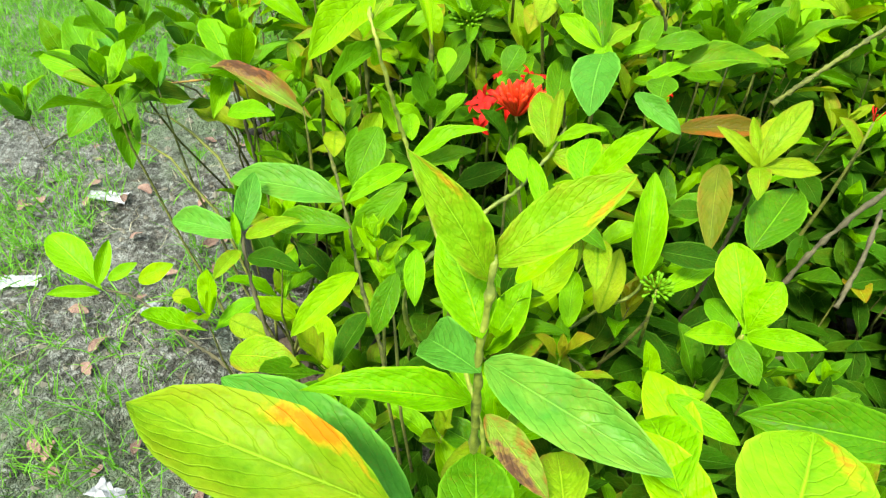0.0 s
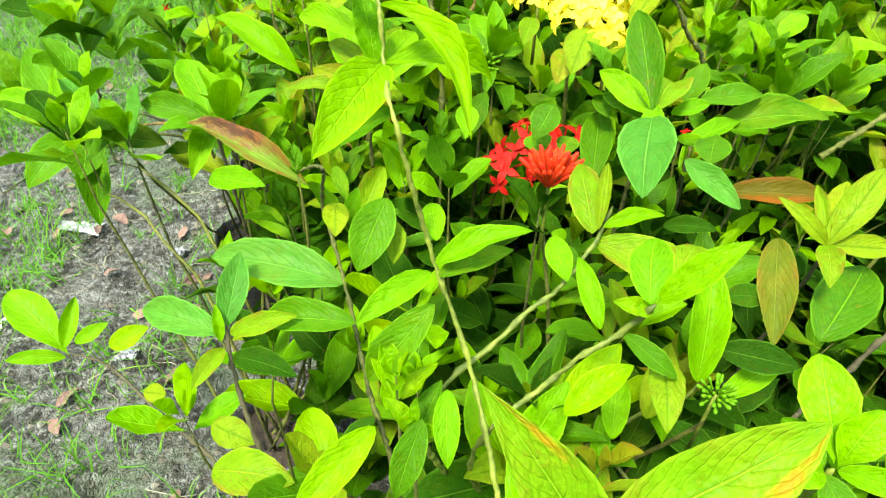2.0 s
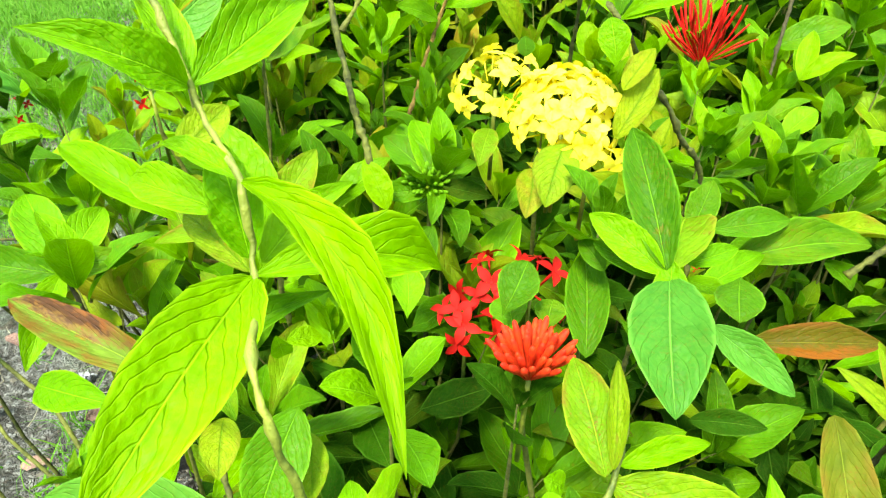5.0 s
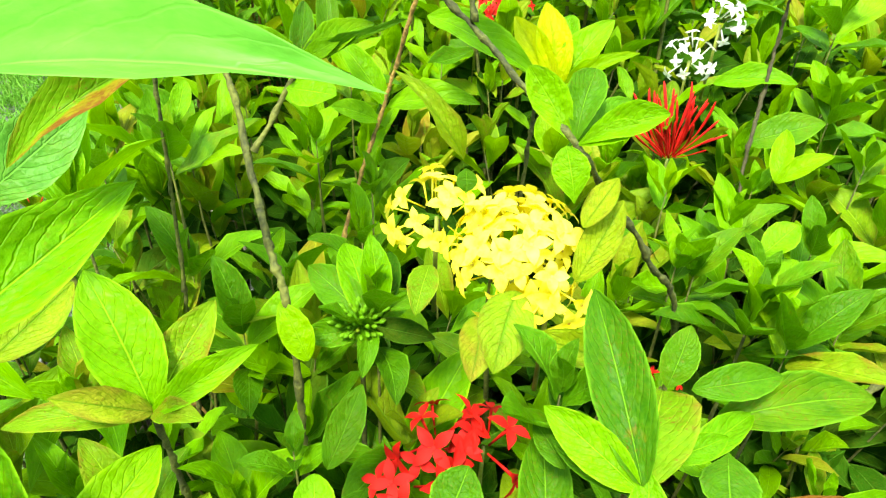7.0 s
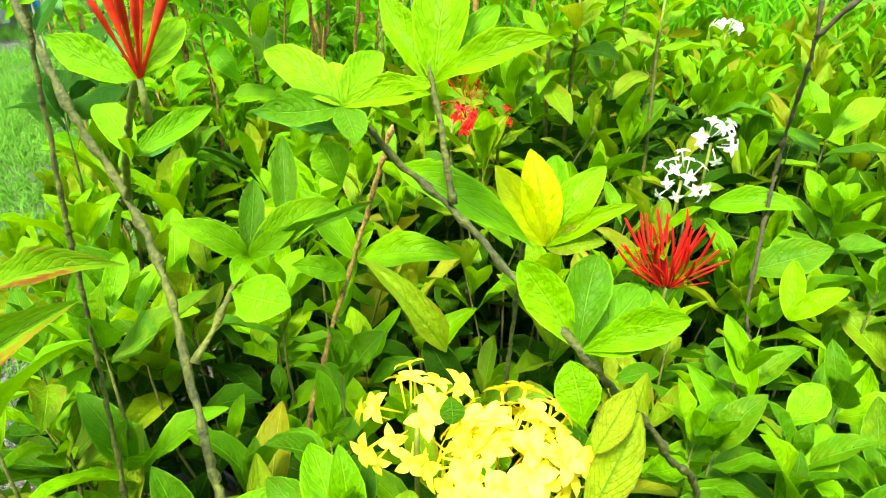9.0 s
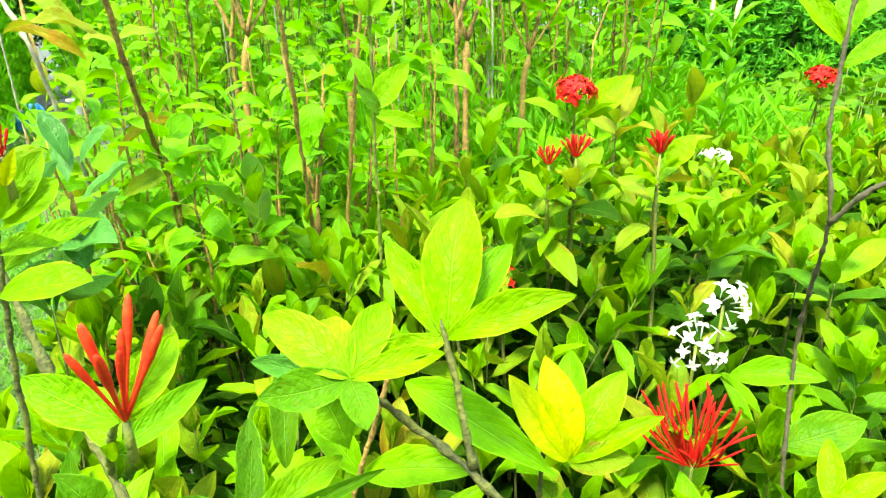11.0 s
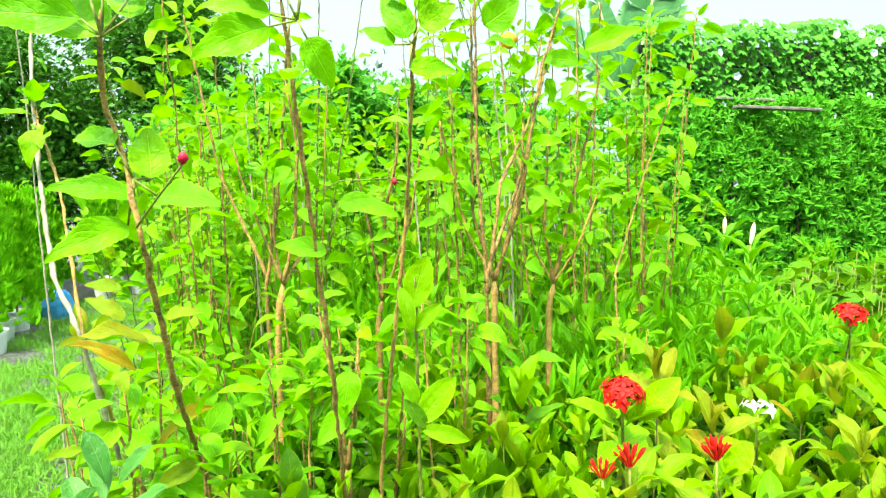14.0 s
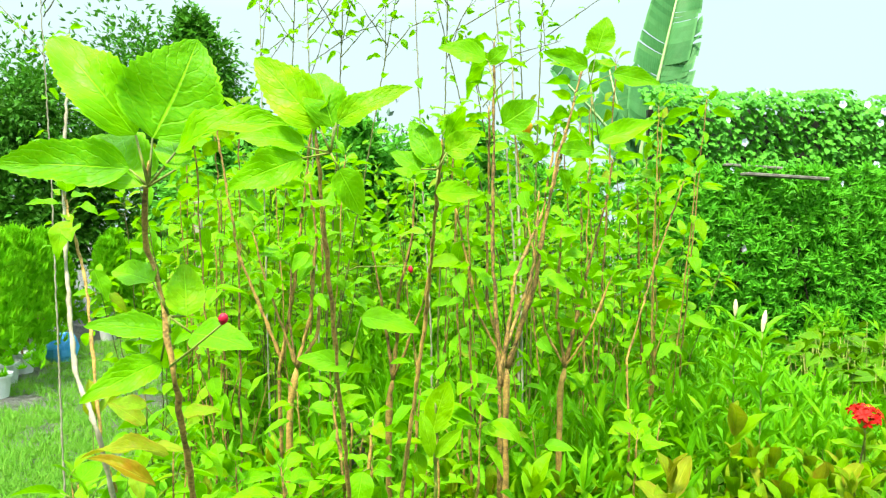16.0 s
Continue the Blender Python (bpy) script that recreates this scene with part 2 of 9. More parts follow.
M["scorched"] = leaf_material("leaf_scorched", (0.10, 0.27, 0.005), (0.13, 0.31, 0.006), (0.22, 0.28, 0.01), 0.8, 0.45, 9, 0.1, 0.3, 0.5, patch=(0.9, 0.42, 0.26, 0.4), patch_tone=((0.24, 0.15, 0.01), (0.14, 0.035, 0.008)))
M["olive"] = leaf_material("leaf_olive", (0.055, 0.09, 0.006), (0.10, 0.15, 0.010), (0.16, 0.15, 0.012), 0.4, 0.4, 8, 0.12, 0.25, 0.4)
M["russet"] = leaf_material("leaf_russet", (0.06, 0.075, 0.005), (0.10, 0.09, 0.006), (0.16, 0.06, 0.006), 0.7, 0.45, 8, 0.15, 0.25, 0.7, patch=(0.9, 0.5, 0.3, 0.4), patch_tone=((0.15, 0.065, 0.006), (0.2, 0.06, 0.006)))
M["thuja"] = leaf_material("leaf_conifer", (0.12, 0.46, 0.012), (0.20, 0.60, 0.02), (0.22, 0.57, 0.02), 0.0, 0.55, 3, 0.05, 0.4, spec=0.05)
M["tree"] = leaf_material("leaf_tree", (0.028, 0.14, 0.012), (0.06, 0.25, 0.02), (0.09, 0.26, 0.02), 0.0, 0.5, 4, 0.05, 0.2, spec=0.1)
M["grass"] = leaf_material("grass_blade", (0.06, 0.26, 0.02), (0.15, 0.42, 0.04), (0.26, 0.34, 0.07), 0.0, 0.5, 1, 0.05, 0.3, spec=0.1)


def plain(name, c0, c1, rough, scale=60, bump=0.3, thru=0.0, metal=0.0, dist=0.003, detail=5):
    m, nt = nodes_of(name)
    co = nt.nodes.new("ShaderNodeTexCoord")
    rnd = own_random(nt)
    big = noise_tex(nt, scale * 0.2, 3, co.outputs["Object"])
    small = noise_tex(nt, scale, detail, co.outputs["Object"])
    f = calc(nt, "ADD", calc(nt, "MULTIPLY", big, 0.5), calc(nt, "MULTIPLY", small, 0.5))
    f = calc(nt, "ADD", ranged(nt, f, 0.36, 0.64), calc(nt, "MULTIPLY", calc(nt, "SUBTRACT", rnd, 0.5), 0.5), True)
    tone = mixed(nt, f, c0, c1)
    surface(nt, tone, rough, small, bump, dist, metal, thru, tone if thru else None, 0.25 if thru else 0.4)
    return m


M["bark"] = plain("hibiscus_bark", (0.06, 0.034, 0.008), (0.42, 0.26, 0.06), 0.75, 260, 0.9)
M["twig"] = plain("grey_green_twig", (0.026, 0.032, 0.006), (0.13, 0.145, 0.02), 0.75, 190, 1.0)
M["green_stem"] = plain("green_stem", (0.05, 0.075, 0.008), (0.20, 0.24, 0.028), 0.6, 110, 0.9)
M["midrib"] = plain("pale_midrib", (0.20, 0.36, 0.12), (0.32, 0.48, 0.2), 0.5, 60, 0.3)
M["dark_twig"] = plain("dark_twig", (0.03, 0.027, 0.014), (0.08, 0.07, 0.032), 0.8, 150, 0.7)
M["pole"] = plain("bare_pole", (0.17, 0.155, 0.10), (0.38, 0.36, 0.26), 0.75, 90, 0.6)
M["red"] = plain("red_petal", (0.40, 0.002, 0.001), (0.58, 0.007, 0.003), 0.7, 200, 0.2, 0.12)
M["orange_red"] = plain("orange_red_bud", (0.50, 0.016, 0.004), (0.68, 0.06, 0.008), 0.7, 200, 0.2, 0.12)
M["crimson"] = plain("crimson_bud", (0.42, 0.006, 0.03), (0.62, 0.012, 0.06), 0.5, 200, 0.2, 0.2)
M["petal_yellow"] = plain("yellow_petal", (0.80, 0.66, 0.01), (0.93, 0.86, 0.10), 0.6, 200, 0.2, 0.25)
M["petal_white"] = plain("white_petal", (0.74, 0.76, 0.62), (0.86, 0.86, 0.82), 0.55, 200, 0.2, 0.3)
M["petal_cream"] = plain("cream_bud", (0.72, 0.62, 0.30), (0.82, 0.74, 0.48), 0.55, 120, 0.2, 0.3)
M["petal_orange"] = plain("orange_petal", (0.75, 0.30, 0.02), (0.85, 0.48, 0.04), 0.55, 120, 0.2, 0.3)
M["petal_blue"] = plain("pale_blue_petal", (0.55, 0.60, 0.78), (0.72, 0.76, 0.84), 0.55, 120, 0.2, 0.3)
M["anther"] = plain("amber_anther", (0.40, 0.22, 0.01), (0.60, 0.38, 0.03), 0.6, 200, 0.2)
M["bag"] = plain("black_plastic", (0.008, 0.008, 0.009), (0.03, 0.03, 0.032), 0.35, 45, 0.8, 0, 0, 0.006)
M["white_bag"] = plain("white_plastic", (0.62, 0.64, 0.64), (0.78, 0.79, 0.80), 0.45, 30, 0.5, 0.15, 0, 0.006)
M["blue_bag"] = plain("blue_plastic", (0.03, 0.26, 0.62), (0.10, 0.42, 0.78), 0.4, 25, 0.6, 0.15, 0, 0.008)
M["foil"] = plain("pale_scrap", (0.12, 0.125, 0.14), (0.32, 0.33, 0.36), 0.4, 50, 0.9, 0, 0, 0.006)
M["litter"] = plain("dry_leaf", (0.08, 0.042, 0.036), (0.30, 0.19, 0.15), 0.65, 60, 0.6, 0.1)
M["plank"] = plain("weathered_plank", (0.06, 0.055, 0.045), (0.26, 0.25, 0.21), 0.8, 70, 0.7)
M["soil_dark"] = plain("potting_soil", (0.018, 0.013, 0.009), (0.06, 0.045, 0.03), 0.9, 90, 1.0, 0, 0, 0.01)
M["pebble"] = plain("grey_pebble", (0.06, 0.055, 0.042), (0.16, 0.15, 0.12), 0.8, 120, 0.6)
# distant leaves: air haze is put into the pale blue-green base colour
M["far_tree"] = leaf_material("leaf_haze_tinted", (0.07, 0.13, 0.10), (0.11, 0.19, 0.15), (0.12, 0.2, 0.16), 0, 0.7, 3, 0.0, 0.15)


def ground_material():
    m, nt = nodes_of("muddy_ground")
    co = nt.nodes.new("ShaderNodeTexCoord").outputs["Object"]
    broad, mid = noise_tex(nt, 1.3, 4, co), noise_tex(nt, 9, 6, co, 0.65)
    grain, clod = noise_tex(nt, 150, 4, co, 0.8), noise_tex(nt, 52, 5, co, 0.7)
    # crumbled surface: paler crumbs, dark gaps; relief light and shade put into the colour
    crumb = nt.nodes.new("ShaderNodeTexVoronoi")
    crumb.feature = "DISTANCE_TO_EDGE"
    crumb.inputs["Scale"].default_value = 62.0
    warp = nt.nodes.new("ShaderNodeVectorMath")
    warp.operation = "ADD"
    wn = nt.nodes.new("ShaderNodeTexNoise")
    wn.inputs["Scale"].default_value = 26.0
    nt.links.new(co, wn.inputs["Vector"])
    sc = nt.nodes.new("ShaderNodeVectorMath")
    sc.operation = "SCALE"
    sc.inputs["Scale"].default_value = 0.09
    nt.links.new(wn.outputs["Color"], sc.inputs[0])
    nt.links.new(co, warp.inputs[0])
    nt.links.new(sc.outputs[0], warp.inputs[1])
    nt.links.new(warp.outputs[0], crumb.inputs["Vector"])
    gap = ranged(nt, crumb.outputs["Distance"], 0.02, 0.16, 1.0, 0.0)
    mud = mixed(nt, ranged(nt, mid, 0.4, 0.6), (0.05, 0.048, 0.04), (0.18, 0.178, 0.16))
    # lit clod tops, shaded hollows and cracks, painted into the mud
    mud = mixed(nt, ranged(nt, clod, 0.5, 0.6, 0, 0.9), mud, (0.32, 0.33, 0.31))
    mud = mixed(nt, ranged(nt, clod, 0.36, 0.45, 0.9, 0), mud, (0.022, 0.019, 0.013))
    mud = mixed(nt, calc(nt, "MULTIPLY", gap, ranged(nt, mid, 0.35, 0.55, 0.6, 0.1)), mud, (0.018, 0.015, 0.010))
    mud = mixed(nt, ranged(nt, grain, 0.54, 0.64, 0, 0.6), mud, (0.030, 0.026, 0.018))
    rust = noise_tex(nt, 21, 3, co)
    mud = mixed(nt, ranged(nt, rust, 0.62, 0.72, 0, 0.6), mud, (0.16, 0.10, 0.075))
    green = mixed(nt, grain, (0.03, 0.085, 0.018), (0.10, 0.20, 0.05))
    moss = ranged(nt, calc(nt, "ADD", broad, calc(nt, "MULTIPLY", mid, 0.5)), 0.74, 0.9)
    tone = mixed(nt, calc(nt, "MULTIPLY", moss, calc(nt, "MULTIPLY", clod, 1.1)), mud, green)
    h = calc(nt, "ADD", calc(nt, "MULTIPLY", clod, 0.8), calc(nt, "MULTIPLY", grain, 0.4))
    h = calc(nt, "SUBTRACT", h, calc(nt, "MULTIPLY", gap, 0.5))
    surface(nt, tone, ranged(nt, mid, 0.3, 0.7, 0.3, 0.75), h, 1.0, 0.03)
    return m


M["ground"] = ground_material()
# near-black backing boards: shade between the vine leaves put into their colour
M["shade_board"] = plain("shade_backing_board", (0.012, 0.016, 0.010), (0.035, 0.04, 0.025), 0.85, 70, 0.7)

# ---- builders ----
def mesh_of(name, verts, faces, mat, uvs=None, smooth=True):
    me = bpy.data.meshes.new(name)
    me.from_pydata([tuple(v) for v in verts], [], faces)
    if uvs is not None:
        layer = me.uv_layers.new(name="UVMap")
        idx = np.empty(len(me.loops), dtype=np.int32)
        me.loops.foreach_get("vertex_index", idx)
        layer.data.foreach_set("uv", np.asarray(uvs, dtype=np.float32)[idx].ravel())
    me.materials.append(mat)
    if smooth:
        me.polygons.foreach_set("use_smooth", [True] * len(me.polygons))
    return me


def part(name, data, parent, label="", m=None, kind=""):
    """One mesh object under a thing or a part; m is its pose in the world."""
    ob = new(name, data)
    ob.parent = parent
    if m is not None:
        ob.matrix_local = WORLD_OF[parent.name].inverted() @ m
    WORLD_OF[ob.name] = m if m is not None else WORLD_OF[parent.name]
    return tagged(ob, label, kind=kind)


WORLD_OF = {}


def thing(name, m, label, category, group="", kind=""):
    """A top-level Empty at the thing's base."""
    ob = new(name)
    ob.empty_display_size = 0.05
    ob.matrix_world = m
    WORLD_OF[ob.name] = m.copy()
    return tagged(ob, label, category, group, kind)


def blade_profile(kind, s):
    if kind == "ixora":       # elliptic, blunt tip
        return max(0.0, math.sin(math.pi * s ** 0.92)) ** (0.64 + 0.12 * s)
    if kind == "lance":       # long, pointed both ends
        return max(0.0, math.sin(math.pi * s ** 0.85)) ** 0.95 * (1 - 0.12 * s)
    if kind == "obovate":     # broad near the tip
        return max(0.0, math.sin(math.pi * s ** 1.35)) ** (0.95 - 0.3 * s)
    if kind == "hibiscus":    # ovate with a drawn-out tip
        return max(0.0, math.sin(math.pi * s ** 0.66)) ** 0.72 * (1.04 - 0.2 * s)
    if kind == "heart":
        return max(0.0, 1 - s) ** 0.6 * min(1.0, 0.45 + 3.5 * s)
    return max(0.0, math.sin(math.pi * s ** 0.7))


def blade(kind="ixora", along=8, half=2, arch=0.08, fold=0.1, wave=0.0, twist=0.0, sway=0.0, teeth=0, seed=1):
    """A leaf blade one unit long on +Y and one unit wide, its face up. Returns verts, faces, uvs."""
    rng = random.Random(seed)
    ph = rng.uniform(0, 6)
    verts, uvs, faces = [], [], []
    cols = 2 * half + 1
    for i in range(along + 1):
        s = i / along
        if half > 1 and not teeth:      # rings crowd towards both ends, for a round tip
            s = 0.5 - 0.5 * math.cos(math.pi * s)
        w = 0.5 * max(0.012, blade_profile(kind, s))
        if teeth and 0 < i < along and i % 2:
            w *= 1.0 + teeth * 0.008
        tw = twist * (s - 0.3)
        for j in range(cols):
            q = (j - half) / half
            x, z = w * q, 0.45 * fold * abs(w * q) * 2 * (0.6 + 0.4 * s)
            z += 0.6 * wave * abs(q) * w * math.sin(ph + s * 11 + (0 if q > 0 else 2.1))
            x, z = x * math.cos(tw) - z * math.sin(tw), x * math.sin(tw) + z * math.cos(tw)
            y = s
            if teeth and abs(q) == 1 and 0 < i < along and i % 2:
                y += 0.012
            verts.append((x + sway * math.sin(math.pi * s), y, z + arch * 4 * s * (1 - s)))
            uvs.append((0.5 + q * 0.5, s))
    for i in range(along):
        for j in range(cols - 1):
            a = i * cols + j
            faces.append((a, a + 1, a + cols + 1, a + cols))
    return np.array(verts), faces, np.array(uvs)


def frame_to(base, tip, width, up=(0, 0, 1), roll=0.0):
    """The pose that lays a unit blade from base to tip."""
    b, t = Vector(base), Vector(tip)
    y = t - b
    L = y.length
    y.normalize()
    n = Vector(up)
    n = n - y * n.dot(y)
    if n.length < 1e-3:
        n = Vector((0, -1, 0.1)) - y * Vector((0, -1, 0.1)).dot(y)
    n.normalize()
    n = Matrix.Rotation(radians(roll), 3, y) @ n
    x = y.cross(n)
    m = Matrix((x * width, y * L, n * L)).transposed().to_4x4()
    m.translation = b
    return m


def joined(name, pieces, mat):
    """One mesh from many (template, matrix) pieces."""
    vs, fs, us, at = [], [], [], 0
    for (v, f, u), m in pieces:
        a = np.array(m)
        vs.append(v @ a[:3, :3].T + a[:3, 3])
        us.append(u)
        fs.extend([tuple(k + at for k in face) for face in f])
        at += len(v)
    return mesh_of(name, np.concatenate(vs), fs, mat, np.concatenate(us))


def tube(points, r0, r1, sides=6, knots=0.0, seed=0, rings=0):
    """A tapered, slightly knotty tube along points."""
    rng = random.Random(seed)
    pts = [Vector(p) for p in points]
    n = len(pts)
    verts, faces, uvs = [], [], []
    ref = Vector((0.31, 0.95, 0.05))
    for i, p in enumerate(pts):
        d = (pts[min(i + 1, n - 1)] - pts[max(i - 1, 0)]).normalized()
        a = d.cross(ref)
        if a.length < 0.05:
            a = d.cross(Vector((1, 0, 0)))
        a.normalize()
        b = d.cross(a)
        s = i / (n - 1)
        r = (r0 + (r1 - r0) * s) * (1 + knots * rng.uniform(-1, 1))
        if rings and i % rings in (0, 1):
            r *= 1.38 if i % rings == 0 else 1.16
        if i == n - 1 and n > 6:
            r *= 0.4
        for k in range(sides):
            g = 2 * math.pi * k / sides
            rr = r * (1 + 0.4 * knots * rng.uniform(-1, 1))
            verts.append(p + a * (math.cos(g) * rr) + b * (math.sin(g) * rr))
            uvs.append((k / sides, s))
    for i in range(n - 1):
        for k in range(sides):
            k2 = (k + 1) % sides
            faces.append((i * sides + k, i * sides + k2, (i + 1) * sides + k2, (i + 1) * sides + k))
    faces.append(tuple(range(sides))[::-1])
    faces.append(tuple((n - 1) * sides + k for k in range(sides)))
    return [tuple(v) for v in verts], faces, uvs


def curve_pts(a, b, bow, n=8, seed=0, jit=0.0):
    """Points from a to b, bowed aside by the vector bow, with small kinks."""
    rng = random.Random(seed)
    a, b, bow = Vector(a), Vector(b), Vector(bow)
    out = []
    for i in range(n + 1):
        s = i / n
        p = a.lerp(b, s) + bow * (4 * s * (1 - s))
        if 0 < i < n:
            p += Vector((rng.uniform(-jit, jit), rng.uniform(-jit, jit), 0))
        out.append(p)
    return out


def leaflet(rise, fold):
    """A small far leaf: two facets that meet along the midrib."""
    v = np.array(((0, 0, 0), (-0.5, 0.42, fold), (0, 1, -rise), (0.5, 0.42, fold)), dtype=float)
    return v, [(0, 2, 1), (0, 3, 2)], np.array(((0.5, 0), (0, 0.42), (0.5, 1), (1, 0.42)))


def strap(bend, sway, n=3):
    """A grass blade: one narrow strip that tapers and bends over."""
    v, u = [], []
    for i in range(n + 1):
        q = i / n
        w = 0.5 * (1 - q) ** 0.6 if i < n else 0.03
        for side in (-1, 1):
            v.append((side * w + sway * 12 * q * q, q, bend * 4 * q * (1 - q)))
            u.append((0.5 + side * 0.5, q))
    return np.array(v), [(2 * i, 2 * i + 1, 2 * i + 3, 2 * i + 2) for i in range(n)], np.array(u)


LEAFLET = [leaflet(a, f) for a, f in ((0.05, 0.08), (0.12, 0.04), (-0.04, 0.1))]
# leaf templates: a few bends of each kind, shared by all leaves
TEMPLATE = {
    "ixora": [blade("ixora", 9, 2, a, f, w, t, s, 0, i) for i, (a, f, w, t, s) in enumerate(
        ((0.06, 0.24, 0.09, 0.05, 0.03), (0.1, 0.3, 0.12, 0.18, -0.05), (0.12, 0.2, 0.1, -0.2, 0.06), (-0.04, 0.3, 0.16, 0.15, -0.06), (0.08, 0.34, 0.12, -0.15, 0.04)))],
    "obovate": [blade("obovate", 9, 2, a, f, w, t, s, 0, i + 9) for i, (a, f, w, t, s) in enumerate(
        ((0.06, 0.24, 0.1, 0.1, 0.03), (0.09, 0.32, 0.13, -0.18, -0.05), (-0.04, 0.28, 0.12, 0.2, 0.05)))],
    "lance": [blade("lance", 10, 2, a, f, w, t, s, 0, i + 19) for i, (a, f, w, t, s) in enumerate(
        ((0.1, 0.26, 0.1, 0.1, 0.05), (0.16, 0.36, 0.16, -0.25, -0.07), (0.06, 0.42, 0.1, 0.2, 0.06), (0.2, 0.26, 0.12, 0.0, 0.0), (0.06, 0.3, 0.1, 0.1, -0.8)))],
    "hibiscus_far": [blade("hibiscus", 7, 1, a, f, 0, t, 0, 0, i + 39) for i, (a, f, t) in enumerate(((0.07, 0.2, 0.1), (0.14, 0.3, -0.2), (0.02, 0.35, 0.2)))],
    "hibiscus": [blade("hibiscus", 27, 2, a, f, w, t, s, 9, i + 29) for i, (a, f, w, t, s) in enumerate(
        ((0.07, 0.16, 0.12, 0.1, 0.01), (0.14, 0.25, 0.2, -0.2, -0.02), (0.02, 0.3, 0.15, 0.15, 0.02)))],
}
NARROW = [blade("lance", 3, 1, a, 0.1, 0, t, 0, 0, i) for i, (a, t) in enumerate(((0.08, 0.2), (0.15, -0.3), (0.0, 0.1)))]
HEART = [blade("heart", 3, 1, a, 0.3, 0, t, 0, 0, i) for i, (a, t) in enumerate(((0.08, 0.2), (0.15, -0.3), (0.02, 0.1)))]
LEAF_MESH = {}


def leaf_mesh(kind, i, mat):
    key = (kind, i, mat)
    if key not in LEAF_MESH:
        LEAF_MESH[key] = mesh_of("leaf_" + kind, *TEMPLATE[kind][i][:2], M[mat], TEMPLATE[kind][i][2])
    return LEAF_MESH[key]

# ---- ground ----
def ground_z(x, y):
    near = max(0.0, 1 - max(abs(x) - 4, abs(y - 2) - 3.5, 0))
    clods = max(0.0, noise.noise((x * 24, y * 24, 2))) * 0.02 + 0.016 * max(0.0, noise.noise((x * 43, y * 43, 9)) - 0.1) + 0.014 * noise.noise((x * 11, y * 11, 6)) + 0.005 * noise.noise((x * 70, y * 60, 3))
    return near * (0.022 * noise.noise((x * 1.7, y * 1.7, 0)) + 0.012 * noise.noise((x * 6, y * 6, 4)) + clods) - 0.006


def build_ground():
    fine_x, fine_y = np.round(np.arange(-1.4, -0.1, 0.0125), 4), np.round(np.arange(0.2, 2.4, 0.0125), 4)
    xs = sorted({*np.round(np.arange(-4, 5.01, 0.1), 3), *fine_x, -300, -80, -25, -10, -6, 7, 12, 30, 90, 300})
    ys = sorted({*np.round(np.arange(-1.5, 6.01, 0.1), 3), *fine_y, -300, -60, -12, -4, 8, 12, 25, 70, 200, 400})
    verts = [(x, y, ground_z(x, y)) for y in ys for x in xs]
    w = len(xs)
    faces = [(j * w + i, j * w + i + 1, (j + 1) * w + i + 1, (j + 1) * w + i) for j in range(len(ys) - 1) for i in range(w - 1)]
    g = new("ground", mesh_of("ground", verts, faces, M["ground"]))
    tagged(g, "damp grey-brown mud with sparse green patches", "ground", kind="structure")


build_ground()


def build_grass():
    rng = random.Random(11)
    tpl = [strap(a, q) for a, q in ((0.12, 0.05), (0.22, -0.06), (0.05, 0.02), (0.3, 0.1))]
    pieces = []

    def tuft(x, y, n, h):
        for _ in range(n):
            bx, by = x + rng.gauss(0, 0.018), y + rng.gauss(0, 0.018)
            az, el = rng.uniform(0, 6.283), radians(rng.uniform(12, 75))
            L = h * rng.uniform(0.5, 1.2)
            b = Vector((bx, by, ground_z(bx, by)))
            t = b + Vector((math.cos(az) * math.cos(el), math.sin(az) * math.cos(el), math.sin(el))) * L
            pieces.append((rng.choice(tpl), frame_to(b, t, rng.uniform(0.0025, 0.005) * (1.5 if y > 3 else 1), roll=rng.uniform(-40, 40))))

    n = 0
    while n < 3300:
        x, y = rng.uniform(-2.6, -0.25), rng.uniform(0.2, 5.5)
        d = noise.noise((x * 2.1, y * 2.1, 7.0)) + 0.35 * (abs(x + 0.66) > 0.34) - 0.05 + 0.2 * (y > 1.7)
        if rng.random() < 0.16 + max(0, d) * 1.4:
            tuft(x, y, rng.randint(6, 13), rng.uniform(0.04, 0.12))
            n += 1
    for _ in range(6500):
        x, y = rng.uniform(-3.6, -0.6), rng.uniform(3.2, 9.8)
        if noise.noise((x * 1.3, y * 1.3, 9.0)) > -0.15:
            tuft(x, y, rng.randint(6, 11), rng.uniform(0.05, 0.12))
    for _ in range(3800):
        x, y = rng.uniform(-2.6, -0.4), rng.uniform(2.0, 6.5)
        tuft(x, y, rng.randint(5, 9), rng.uniform(0.05, 0.11))
    ob = new("grass", joined("grass", pieces, M["grass"]))
    tagged(ob, "thin green grass tufts growing out of mud", "grass", kind="stuff")


build_grass()

# ---- ixora bed: shrubs in black nursery bags ----
SHRUBS = []


